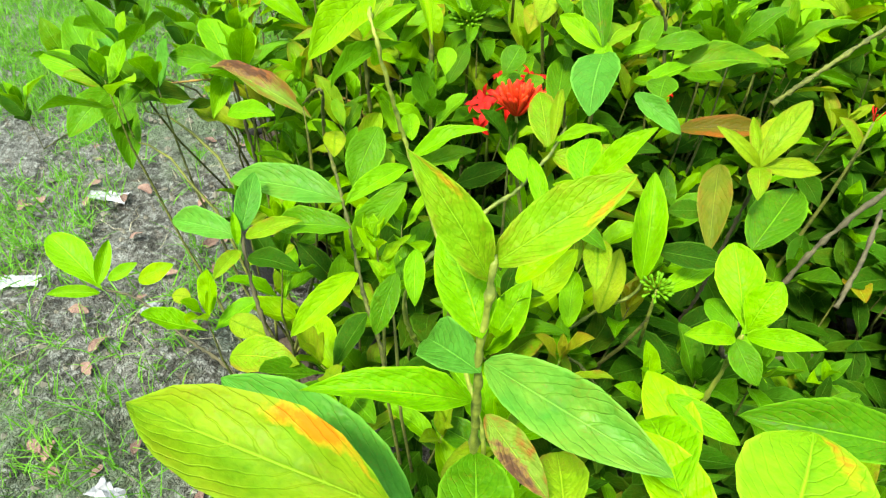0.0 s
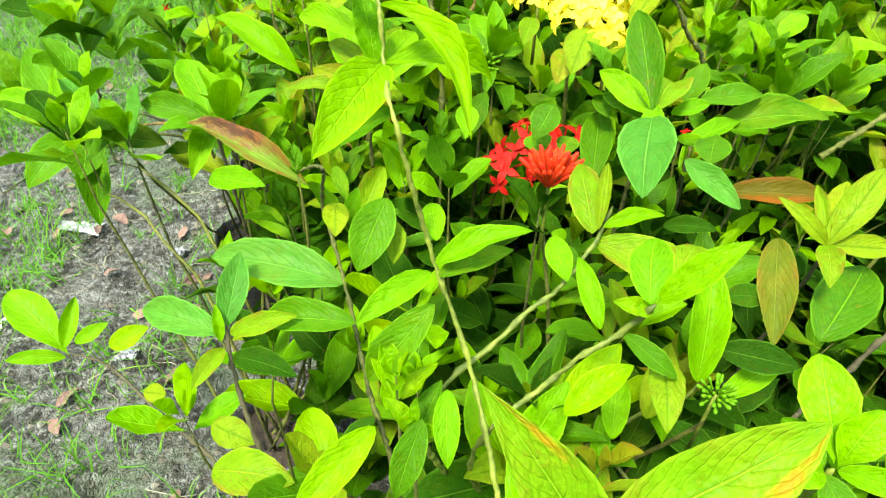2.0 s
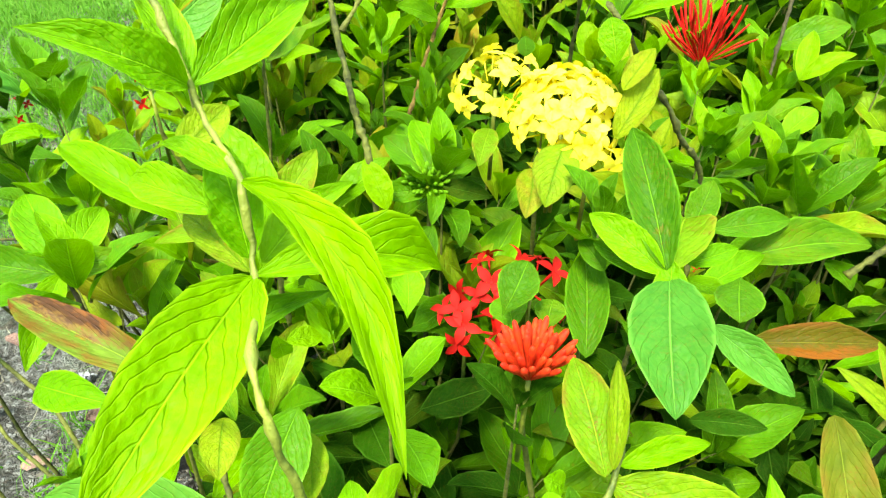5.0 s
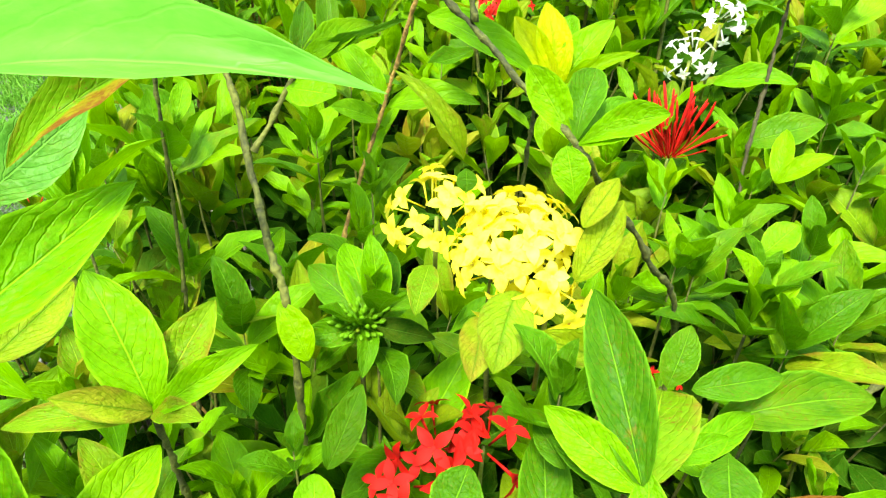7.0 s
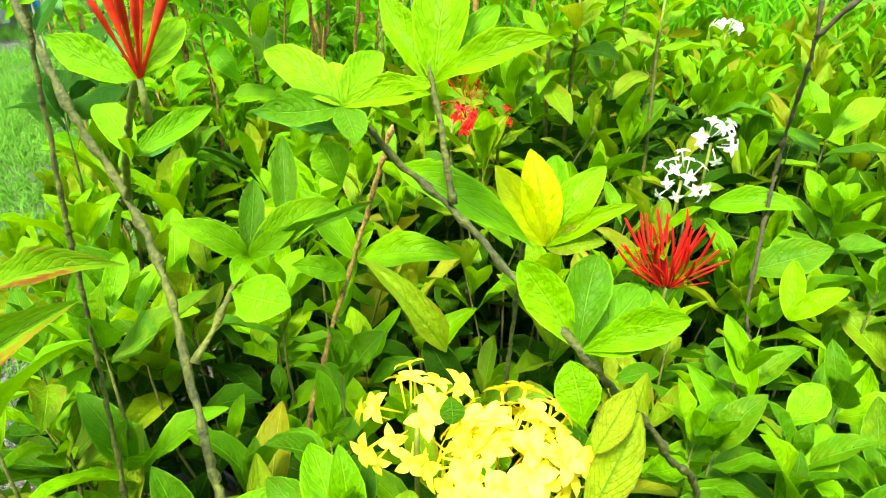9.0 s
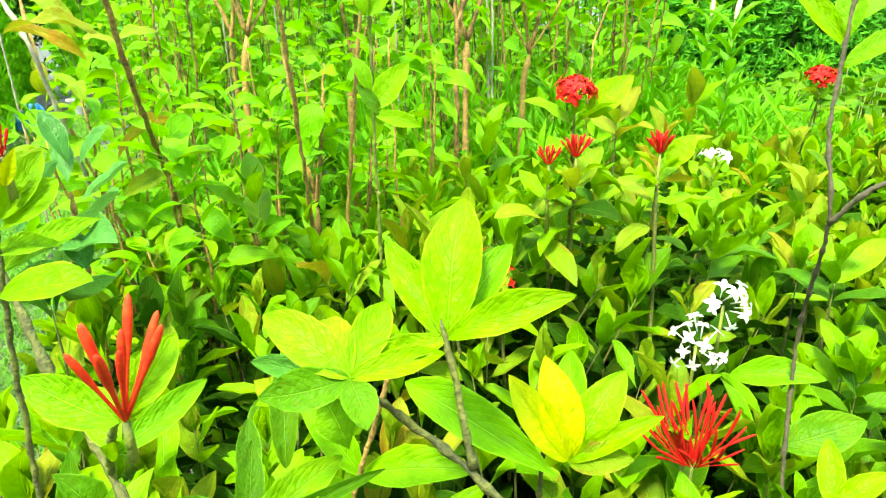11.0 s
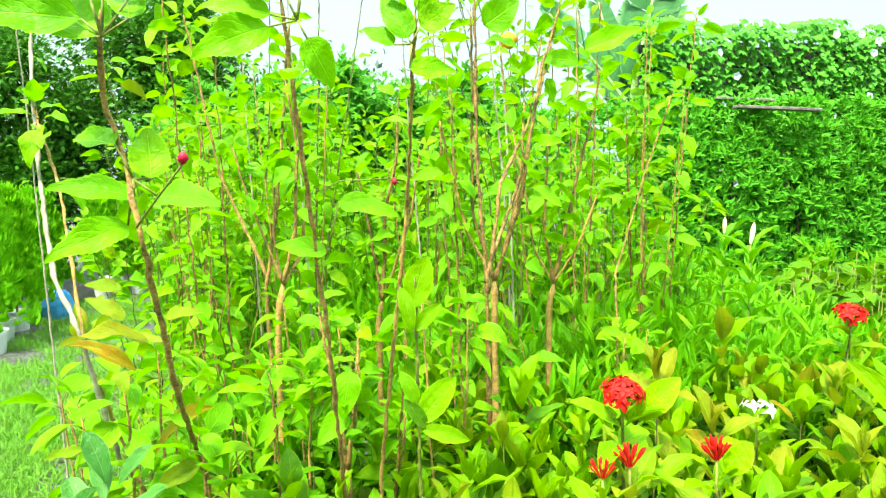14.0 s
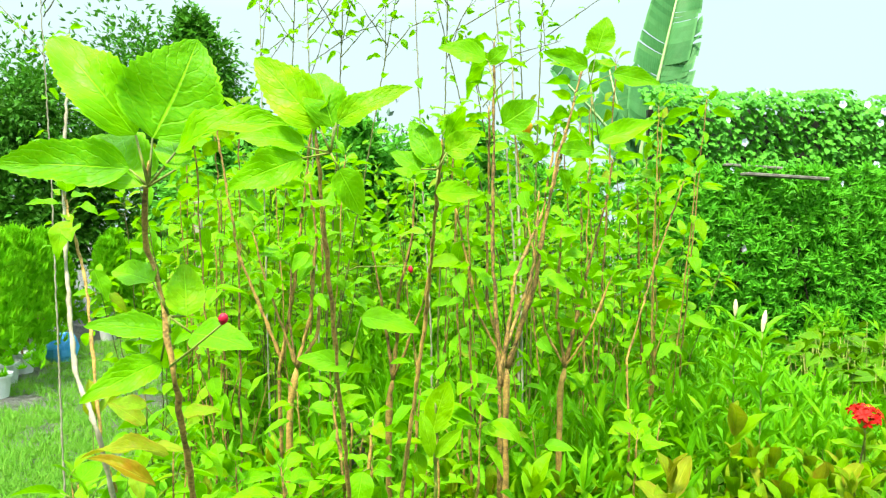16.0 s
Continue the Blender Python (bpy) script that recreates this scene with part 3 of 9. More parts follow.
def nursery_bag_mesh(seed):
    rng = random.Random(seed)
    verts, faces, n = [], [], 14
    rings = ((0.0, 0.075), (0.02, 0.085), (0.09, 0.088), (0.17, 0.086), (0.225, 0.092), (0.232, 0.088), (0.2, 0.082))
    for z, r in rings:
        for k in range(n):
            a = 6.283 * k / n
            rr = r * (1 + 0.05 * math.sin(3 * a + seed) + rng.uniform(-0.03, 0.03))
            verts.append((rr * math.cos(a), rr * math.sin(a), z + (rng.uniform(-0.012, 0.012) if z > 0.2 else 0)))
    for i in range(len(rings) - 1):
        for k in range(n):
            k2 = (k + 1) % n
            faces.append((i * n + k, i * n + k2, (i + 1) * n + k2, (i + 1) * n + k))
    faces.append(tuple(range(n))[::-1])
    return mesh_of("nursery_bag", verts, faces, M["bag"])


def soil_mesh():
    verts, faces, n = [(0, 0, 0.205)], [], 12
    for k in range(n):
        verts.append((0.083 * math.cos(6.283 * k / n), 0.083 * math.sin(6.283 * k / n), 0.2))
    faces = [(0, k + 1, (k + 1) % n + 1) for k in range(n)]
    return mesh_of("soil", verts, faces, M["soil_dark"])


BAGS, SOIL = [nursery_bag_mesh(i) for i in range(3)], soil_mesh()


def plant_shrub(x, y, name="ixora_shrub", label="bushy ixora shrub with glossy green leaves in a black nursery bag", category="shrub", whole=False):
    m = Matrix.Translation((x, y, ground_z(x, y)))
    ob = thing(name, m, label, category, "ixora shrubs in the nursery bed")
    part("nursery_bag", BAGS[len(SHRUBS) % 3], ob, "black plastic nursery bag", m @ pose(0, 0, 0, 0, 0, len(SHRUBS) * 47))
    part("soil", SOIL, ob, "dark potting soil", m)
    s = {"ob": ob, "base": Vector((x, y, 0.21)), "count": 0, "loose": {}, "whole": whole}
    SHRUBS.append(s)
    return s


def shrub_near(p):
    return min(SHRUBS, key=lambda s: (s["base"].x - p[0]) ** 2 + (s["base"].y - p[1]) ** 2)


def put_leaf(s, base, tip, width, mat="mature", kind="ixora", roll=0.0, up=(0, 0, 1), shape=None, rng=random):
    kind = "hibiscus_far" if kind == "hibiscus" and s["whole"] else kind
    i = rng.randrange(min(4, len(TEMPLATE[kind]))) if shape is None else shape
    m = frame_to(base, tip, width, up, roll)
    if s["whole"] or s["count"] >= 290:
        s["loose"].setdefault(mat, []).append((TEMPLATE[kind][i], m))
    else:
        s["count"] += 1
        part("leaf", leaf_mesh(kind, i, mat), s["ob"], "", m)


def flowing(pts, step=0.016, seed=0):
    """A smooth line through pts, with slight kinks."""
    rng = random.Random(seed)
    p = [Vector(q) for q in pts]
    p = [p[0] * 2 - p[1]] + p + [p[-1] * 2 - p[-2]]
    out = []
    for i in range(1, len(p) - 2):
        a, b, c, d = p[i - 1:i + 3]
        n = max(2, int((c - b).length / step))
        for k in range(n):
            t = k / n
            q = 0.5 * (2 * b + (c - a) * t + (2 * a - 5 * b + 4 * c - d) * t * t + (3 * b - a - 3 * c + d) * t ** 3)
            out.append(q + Vector((rng.uniform(-1, 1), rng.uniform(-1, 1), rng.uniform(-1, 1))) * 0.0007)
    return out + [p[-2]]


def put_stem(s, pts, r0, r1, mat="twig", sides=5, knots=0.12, seed=0, label=""):
    rings = 0
    if sides == 7 and 2 < len(pts) < 14:
        pts, knots, rings = flowing(pts, 0.006, seed), knots * 1.8, 5
    v, f, u = tube(pts, r0, r1, sides, knots, seed, rings)
    o = WORLD_OF[s["ob"].name].translation
    part("stem", mesh_of("stem", [Vector(p) - o for p in v], f, M[mat], u), s["ob"], label)


def blend(rng, choices):
    return rng.choices([c for c, _ in choices], [w for _, w in choices])[0]


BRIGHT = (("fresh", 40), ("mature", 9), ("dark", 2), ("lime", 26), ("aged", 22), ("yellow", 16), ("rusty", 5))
# SHADY puts the shade at the bed's front right into darker leaves
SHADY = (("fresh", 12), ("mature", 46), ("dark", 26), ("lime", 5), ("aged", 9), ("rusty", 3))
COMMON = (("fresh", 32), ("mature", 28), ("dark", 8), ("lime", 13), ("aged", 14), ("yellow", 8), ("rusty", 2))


def shoot(tip, seed, size=0.085, nodes=4, lean=(0, 0), mats=COMMON, kind="ixora", ratio=0.42, turn=None, stem="twig", gap=0.022, el=(68, 48, 25, 5, -12, -20), s=None, upright=0):
    """A leafy shoot: pairs of opposite leaves, each pair turned by a quarter, below an apex at tip."""
    rng = random.Random(seed)
    tip = Vector(tip)
    s = s or shrub_near(tip)
    root = s["base"] + Vector((rng.uniform(-0.04, 0.04), rng.uniform(-0.04, 0.04), 0))
    axis = Vector((lean[0], lean[1], 1)).normalized()
    low = tip - axis * (gap * nodes + 0.03)
    if rng.random() < (0.4 if s["whole"] else 0.45 if s["base"].x < -0.35 else 1.0):
        dx, dy = low.x - root.x, low.y - root.y
        far = math.hypot(dx, dy) > 0.2
        bow = (-dx * 0.22, -dy * 0.22, 0.16) if far else (dx * 0.2, dy * 0.2, 0)
        pts = [p for p in curve_pts(root, low, bow, 8 if far else 5, seed, 0.006)] + [tip]
        put_stem(s, pts, 0.0032, 0.0014, stem, 5, 0.16, seed)
    az0 = rng.uniform(0, 3.14) if turn is None else radians(turn)
    d = 0.0
    young = blend(rng, mats)
    for k in range(nodes):
        node = tip - axis * d
        d += gap * (0.5 + 0.35 * k) * rng.uniform(0.8, 1.2)
        grow = (0.5, 0.85, 1.0, 1.0, 0.95, 0.9)[min(k, 5)]
        for side in (0, 1):
            if k > 1 and rng.random() < 0.08:
                continue
            az = az0 + k * 1.5708 + side * 3.14159 + rng.uniform(-0.35, 0.35)
            e = radians(el[min(k, 5)] + upright + rng.uniform(-14, 14))
            L = size * grow * rng.uniform(0.8, 1.15)
            out = Vector((math.cos(az) * math.cos(e), math.sin(az) * math.cos(e), math.sin(e))) + axis * 0.15
            b = node + out * 0.003
            mat = young if k < 2 and rng.random() < 0.8 else blend(rng, mats)
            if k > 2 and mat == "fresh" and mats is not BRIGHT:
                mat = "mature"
            put_leaf(s, b, b + out.normalized() * L, L * ratio * rng.uniform(0.88, 1.12), mat, kind, rng.uniform(-22, 22), rng=rng)


def canopy(x, y):
    """Height of the leaf tips over the bed."""
    h = 0.62 + 0.16 * min(1, max(0, (y - 0.3) / 1.0)) + 0.08 * min(1, max(0, (y - 1.2) / 0.8))
    h -= 0.28 * max(0, min(1, (-0.3 - x) / 0.35))
    h -= 0.28 * math.exp(-((x - 0.52) / 0.2) ** 2 - ((y - 0.55) / 0.18) ** 2)
    h += 0.2 * math.exp(-((x - 0.55) / 0.38) ** 2 - ((y - 1.52) / 0.26) ** 2)
    h += 0.08 * math.exp(-((x + 0.0) / 0.3) ** 2 - ((y - 1.45) / 0.25) ** 2)
    h += 0.05 * noise.noise((x * 3.1, y * 3.1, 1.0)) + 0.03 * noise.noise((x * 9, y * 9, 2.0))
    return h


def left_edge(y):
    return -0.13 - 0.14 * min(1, max(0, (y - 0.4) / 0.2)) - 0.2 * min(1, max(0, (y - 0.78) / 0.25)) - 0.05 * noise.noise((y * 2.0, 0, 5))


rng = random.Random(21)
for j in range(9):
    for i in range(12):
        y = 0.18 + j * 0.26 + rng.uniform(-0.05, 0.05)
        x = -0.27 + i * 0.27 + (0.13 if j % 2 else 0) + rng.uniform(-0.05, 0.05)
        if x > 0.75 + 1.05 * y or (x < -0.25 and (y > 1.7 or y < 0.3)):
            continue
        plant_shrub(x, y, whole=(y > 1.4 or x > 0.85))

for j in range(9):
    for i in range(11):
        y = 0.18 + j * 0.26 + rng.uniform(-0.05, 0.05)
        x = -0.27 + i * 0.27 + (0.13 if j % 2 else 0) + rng.uniform(-0.05, 0.05)
        if x > 0.75 + 1.05 * y + 0.1:
            plant_shrub(x, y, whole=True)

for x, y in ((-0.42, 1.14), (-0.45, 1.42)):
    plant_shrub(x, y)

KEEP_OUT = []     # tips of the shoots that are placed singly


def fill_bed():
    rng = random.Random(5)
    tips = []
    tries = 0
    while tries < 20000 and len(tips) < 880:
        tries += 1
        x, y = rng.uniform(-0.65, 3.1), rng.uniform(0.08, 2.35)
        if x < left_edge(y) or (x < -0.28 and rng.random() < 0.45) or x > 0.75 + 1.05 * y or (y > 1.9 and x < 0.2):
            continue
        if ((x - 0.5) / 0.17) ** 2 + ((y - 0.53) / 0.15) ** 2 < 1 and rng.random() < 0.85:
            continue
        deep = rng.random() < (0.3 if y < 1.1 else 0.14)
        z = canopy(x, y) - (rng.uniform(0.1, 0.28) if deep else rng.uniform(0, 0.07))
        p = Vector((x, y, z))
        room = 0.055 if y < 0.7 else 0.05 if y < 1.3 else 0.066
        if any((p - q).length < room for q in tips) or any((p - Vector(q)).length < 0.07 for q in KEEP_OUT):
            continue
        tips.append(p)
        r = rng.random()
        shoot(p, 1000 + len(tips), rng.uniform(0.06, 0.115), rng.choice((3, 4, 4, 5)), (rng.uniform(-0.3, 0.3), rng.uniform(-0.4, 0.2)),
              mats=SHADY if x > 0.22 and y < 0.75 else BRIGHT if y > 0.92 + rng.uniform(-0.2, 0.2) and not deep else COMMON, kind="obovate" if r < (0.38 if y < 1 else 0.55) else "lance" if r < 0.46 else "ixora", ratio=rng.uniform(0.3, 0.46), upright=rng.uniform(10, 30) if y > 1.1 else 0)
    for k in range(260):
        x, y = rng.uniform(0.8, 2.75), rng.uniform(0.08, 1.9)
        if x < 0.8 + 1.05 * y:
            continue
        shoot((x, y, canopy(x, y) - rng.uniform(0, 0.1)), 3000 + k, rng.uniform(0.08, 0.115), 4, (rng.uniform(-0.3, 0.3), rng.uniform(-0.3, 0.3)), mats=COMMON)


def close_one(s):
    o = s["ob"]
    if s.get("petioles"):
        v, f, u = [], [], []
        for tv, tf, tu in s["petioles"]:
            f += [tuple(i + len(v) for i in face) for face in tf]
            v += [Vector(p) - WORLD_OF[o.name].translation for p in tv]
            u += tu
        part("leaf_stalk", mesh_of("leaf_stalk", v, f, M["green_stem"], u), o, "thin green leaf stalks", kind="stuff")
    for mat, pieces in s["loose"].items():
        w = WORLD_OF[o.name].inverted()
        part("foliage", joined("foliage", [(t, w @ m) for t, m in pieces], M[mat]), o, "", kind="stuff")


def close_shrubs():
    for s in SHRUBS:
        close_one(s)


# ---- hibiscus: woody stems with toothed leaves ----
def hibiscus_plant(x, y, whole=False):
    m = Matrix.Translation((x, y, ground_z(x, y)))
    ob = thing("hibiscus_shrub", m, "tall hibiscus shrub with brown woody stems and toothed bright green leaves", "shrub", "hibiscus shrubs")
    return {"ob": ob, "base": Vector((x, y, 0)), "count": 0, "loose": {}, "whole": whole}


def hibiscus_leaf(s, node, az, el, L, rng, mat="hibiscus"):
    mat = blend(rng, (("hibiscus", 80), ("fresh", 8), ("lime", 8), ("aged", 4))) if s["whole"] else mat
    out = Vector((math.cos(az) * math.cos(el), math.sin(az) * math.cos(el), math.sin(el)))
    pet = node + out * L * 0.32 + Vector((0, 0, L * 0.06))
    s.setdefault("petioles", []).append(tube([node, node.lerp(pet, 0.5) + Vector((0, 0, 0.002)), pet], 0.0011, 0.0008, 3))
    droop = el - radians(rng.uniform(5, 75))
    o2 = Vector((math.cos(az) * math.cos(droop), math.sin(az) * math.cos(droop), math.sin(droop)))
    put_leaf(s, pet, pet + o2 * L, L * rng.uniform(0.4, 0.6), mat, "hibiscus", rng.uniform(-55, 55), up=(out.x * 0.7, out.y * 0.7, 0.8), rng=rng)


def hibiscus_stem(s, pts, seed, r0=0.008, r1=0.0035, size=0.075, top=7, side=6, mat="bark", low=0.35):
    rng = random.Random(seed)
    P = [Vector(p) for p in pts]
    line = []
    for a, b in zip(P[:-1], P[1:]):
        step = 0.045 if s["whole"] else 0.018
        n = max(2, int((b - a).length / step))
        for i in range(n):
            line.append(a.lerp(b, i / n) + Vector((rng.uniform(-0.09, 0.09), rng.uniform(-0.09, 0.09), 0)) * step)
    line.append(P[-1])
    put_stem(s, line, r0 * 0.85, r1, mat, 6, 0.28, seed)
    tip = P[-1]
    d = (P[-1] - line[-2]).normalized()
    for k in range(top):
        hibiscus_leaf(s, tip - d * (0.012 * k), 2.4 * k + rng.uniform(0, 0.6), radians(rng.uniform(55, 75) - 9 * k), size * (0.55 + 0.08 * k) * rng.uniform(0.85, 1.15), rng)
    for k in range(side):
        q = low + (0.97 - low) * (k + rng.random()) / side
        i = q * (len(line) - 1)
        node = line[int(i)].lerp(line[min(int(i) + 1, len(line) - 1)], i % 1)
        hibiscus_leaf(s, node, rng.uniform(0, 6.283), radians(rng.uniform(-5, 40)), size * rng.uniform(0.4, 1.12), rng)

# ---- background: bedding plants, hedge, vine fence, banana, conifers, trees ----
def narrow_tuft(rng, at, n, L, spread, mats_w, up=(0, 0, 1), shapes=None):
    out = []
    for _ in range(n):
        az, el = rng.uniform(0, 6.283), radians(rng.uniform(*spread))
        d = Vector((math.cos(az) * math.cos(el), math.sin(az) * math.cos(el), math.sin(el)))
        l = L * rng.uniform(0.7, 1.15)
        out.append((rng.choice(shapes or NARROW), frame_to(at, at + d * l, l * mats_w, up=up, roll=rng.uniform(-40, 40))))
    return out


def bedding_mesh(seed, h):
    rng = random.Random(seed)
    pieces = []
    for k in range(34):
        a, r = rng.uniform(0, 6.283), 0.16 * math.sqrt(rng.random())
        top = h * rng.uniform(0.6, 1.05)
        for j in range(5):
            z = top * (1 - 0.13 * j)
            p = Vector((r * math.cos(a) * (0.6 + 0.4 * z / h), r * math.sin(a) * (0.6 + 0.4 * z / h), z))
            pieces += narrow_tuft(rng, p, 4, 0.12, (25, 82), 0.15, (0, -0.6, 1))
    return joined("foliage", pieces, M["bed"])


BEDDING = [bedding_mesh(40 + i, h) for i, h in enumerate((0.75, 0.85, 0.92))]


def stalk_mesh():
    v, f, u = [], [], []
    rng = random.Random(8)
    for k in range(7):
        a, r = 0.9 * k, 0.05
        p = [(r * 0.3 * math.cos(a), r * 0.3 * math.sin(a), 0), (r * math.cos(a), r * math.sin(a), 0.35), (2 * r * math.cos(a), 2 * r * math.sin(a), 0.72)]
        tv, tf, tu = tube(p, 0.004, 0.002, 4)
        f += [tuple(i + len(v) for i in face) for face in tf]
        v += tv
        u += tu
    return mesh_of("stalk", v, f, M["green_stem"], u)


STALKS = stalk_mesh()


def bedding_row():
    rng = random.Random(61)
    for j in range(16):
        for i in range(18):
            y = 2.3 + j * 0.3 + rng.uniform(-0.08, 0.08)
            x = -1.2 + i * 0.3 + rng.uniform(-0.08, 0.08)
            if x > 4.0 or (2.5 < x < 3.7 and 3.05 < y < 4.4) or x < -0.1 - 0.25 * (y - 1.6) or (y > 4.5 and x > 1.5) or (y > 3.4 and x < 0.9 and (i + j) % 2):
                continue
            m = pose(x, y, ground_z(x, y), 0, 0, rng.uniform(0, 360)) @ Matrix.Scale(rng.uniform(0.9, 1.08), 4)
            t = thing("bedding_plant", m, "low bright green bedding plant with narrow leaves", "plant", "bedding plants before the hedge")
            part("foliage", BEDDING[rng.randrange(3)], t, "", m)
            part("stalk", STALKS, t, "", m)


bedding_row()


def hedge():
    """Dense dark hedge of narrow leaves that stands before the fence."""
    rng = random.Random(71)
    for k in range(9):
        x0 = 1.75 + k * 0.5
        y0 = 5.22 + rng.uniform(-0.05, 0.05) + (0.35 if k == 0 else 0)
        t = thing("hedge_shrub", Matrix.Translation((x0, y0, 0)), "dense dark green hedge shrub with narrow whorled leaves", "shrub", "hedge shrubs before the fence")
        pieces = []
        for _ in range(950):
            a = rng.uniform(3.2, 6.2)
            z = rng.uniform(0.3, 1.95)
            r = 0.32 * (0.75 + 0.35 * rng.random()) * (1.05 - 0.25 * (z / 1.8) ** 3)
            p = Vector((r * 1.05 * math.cos(a) * 1.1, r * math.sin(a), z))
            pieces += narrow_tuft(rng, p, 7, 0.08, (-15, 85), 0.24, (0.1, -1, 0.5), LEAFLET)
        part("foliage", joined("foliage", pieces, M["hedge"]), t)
        for q in range(5):
            pts = [(rng.uniform(-0.1, 0.1), rng.uniform(-0.1, 0.1), 0), (rng.uniform(-0.2, 0.2), rng.uniform(-0.15, 0.1), 0.8), (rng.uniform(-0.25, 0.25), rng.uniform(-0.2, 0.1), 1.6)]
            v, f, u = tube(pts, 0.012, 0.005, 5, 0.1, q)
            part("stem", mesh_of("stem", v, f, M["dark_twig"], u), t)


hedge()


def vine_fence():
    rng = random.Random(81)
    f = thing("vine_covered_fence", pose(2.75, 5.45, 0), "fence overgrown with heart-leaved vine and pale blue flowers", "fence")
    # boards added as a backing; their near-black stands in for shade between leaves
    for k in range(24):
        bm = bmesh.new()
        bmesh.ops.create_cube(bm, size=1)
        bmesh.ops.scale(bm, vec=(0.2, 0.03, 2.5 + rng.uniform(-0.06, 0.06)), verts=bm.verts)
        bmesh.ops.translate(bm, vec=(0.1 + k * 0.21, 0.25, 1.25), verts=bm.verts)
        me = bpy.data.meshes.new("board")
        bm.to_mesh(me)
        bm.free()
        me.materials.append(M["shade_board"])
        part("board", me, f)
    pieces = []
    for _ in range(19000):
        x = rng.uniform(-0.12, 5.0)
        top = 2.66 + 0.09 * noise.noise((x * 2.2, 0, 3)) + 0.05 * noise.noise((x * 7, 0, 8))
        z = top - 1.75 * rng.random() ** 1.1
        depth = 0.16 + 0.12 * noise.noise((x * 2.5, z * 2.5, 6))
        p = Vector((x, 0.15 - depth + rng.uniform(-0.05, 0.05), z))
        if z > top - 0.1:
            p.y += rng.uniform(0, 0.3)
        az = rng.uniform(3.5, 5.9)
        d = Vector((math.cos(az) * 0.8, math.sin(az) * 0.6, -rng.uniform(0.1, 1.1))).normalized()
        l = rng.uniform(0.04, 0.075)
        pieces.append((rng.choice(HEART), frame_to(p, p + d * l, l * 0.95, up=(rng.uniform(-0.5, 0.5), -1, 0.9 + rng.uniform(-0.4, 0.4)), roll=rng.uniform(-25, 25))))
    part("vine_leaves", joined("vine_leaves", pieces, M["vine"]), f, "heart-shaped green vine leaves", kind="stuff")
    bell = []
    petal = blade("ixora", 3, 1, 0.1, 0.1, 0, 0, 0, 0, 3)
    for k in range(5):
        a = 6.283 * k / 5
        bell.append((petal, frame_to((0, 0, 0), (math.cos(a) * 0.036, -0.012, math.sin(a) * 0.036), 0.04, up=(0, -1, 0))))
    bell_mesh = joined("vine_flower", bell, M["petal_blue"])
    for _ in range(34):
        x, z = rng.uniform(0.1, 4.6), 2.6 - 1.4 * rng.random() ** 1.3
        depth = 0.16 + 0.12 * noise.noise((x * 2.5, z * 2.5, 6))
        part("vine_flower", bell_mesh, f, "pale blue trumpet flower", pose(2.75 + x, 5.45 + 0.15 - depth - 0.1, z, rng.uniform(-20, 10), rng.uniform(0, 90), rng.uniform(-25, 25)))


vine_fence()


def box_mesh(name, size, at, mat, bevel=0.004):
    bm = bmesh.new()
    bmesh.ops.create_cube(bm, size=1)
    bmesh.ops.scale(bm, vec=size, verts=bm.verts)
    bmesh.ops.bevel(bm, geom=bm.edges[:], offset=bevel, segments=1, affect="EDGES")
    bmesh.ops.translate(bm, vec=at, verts=bm.verts)
    me = bpy.data.meshes.new(name)
    bm.to_mesh(me)
    bm.free()
    me.materials.append(mat)
    return me


def plank_rack():
    m = pose(3.25, 4.9, 0.02, 0, 4, -8)
    t = thing("plank_rack", m, "weathered grey plank rack half buried in the hedge", "rack")
    part("plank", box_mesh("plank", (0.64, 0.09, 0.022), (0.04, 0, 1.865), M["plank"]), t, "", m)
    part("plank", box_mesh("plank", (0.44, 0.07, 0.02), (-0.16, 0.1, 1.935), M["plank"]), t, "", m)
    for x in (-0.3, 0.3):
        part("post", box_mesh("post", (0.05, 0.05, 1.84), (x, 0.52, 0.92), M["plank"]), t, "", m)


plank_rack()


def torn_blade(seed, n=40):
    """A banana leaf: strips on both sides of the midrib that slant to the tip, torn apart here and there."""
    rng = random.Random(seed)
    v, f, u = [], [], []
    for side in (-1, 1):
        sag, cut = 0.0, 1.0
        for k in range(n):
            s0, s1 = k / n, (k + 1) / n
            if rng.random() < 0.22:
                sag, cut = rng.uniform(-0.05, 0.02), rng.uniform(0.86, 1.04)
                s0 += 0.12 / n
            for s in (s0, s1):
                w = 0.5 * max(0.03, math.sin(math.pi * min(1, s * 0.93 + 0.05)) ** 0.42) * (1 - 0.2 * s) * cut
                for q in (0.0, 0.35, 0.7, 1.0):
                    v.append((side * w * q, s + 0.035 * q * q, 0.09 * q - 0.05 * q * q + sag * q * q - 0.1 * s * s))
                    u.append((0.5 + side * q * 0.5, s))
            o = len(v) - 8
            quad = [(o + j, o + j + 1, o + j + 5, o + j + 4) for j in range(3)]
            f += quad if side > 0 else [t[::-1] for t in quad]
    return np.array(v), f, np.array(u)


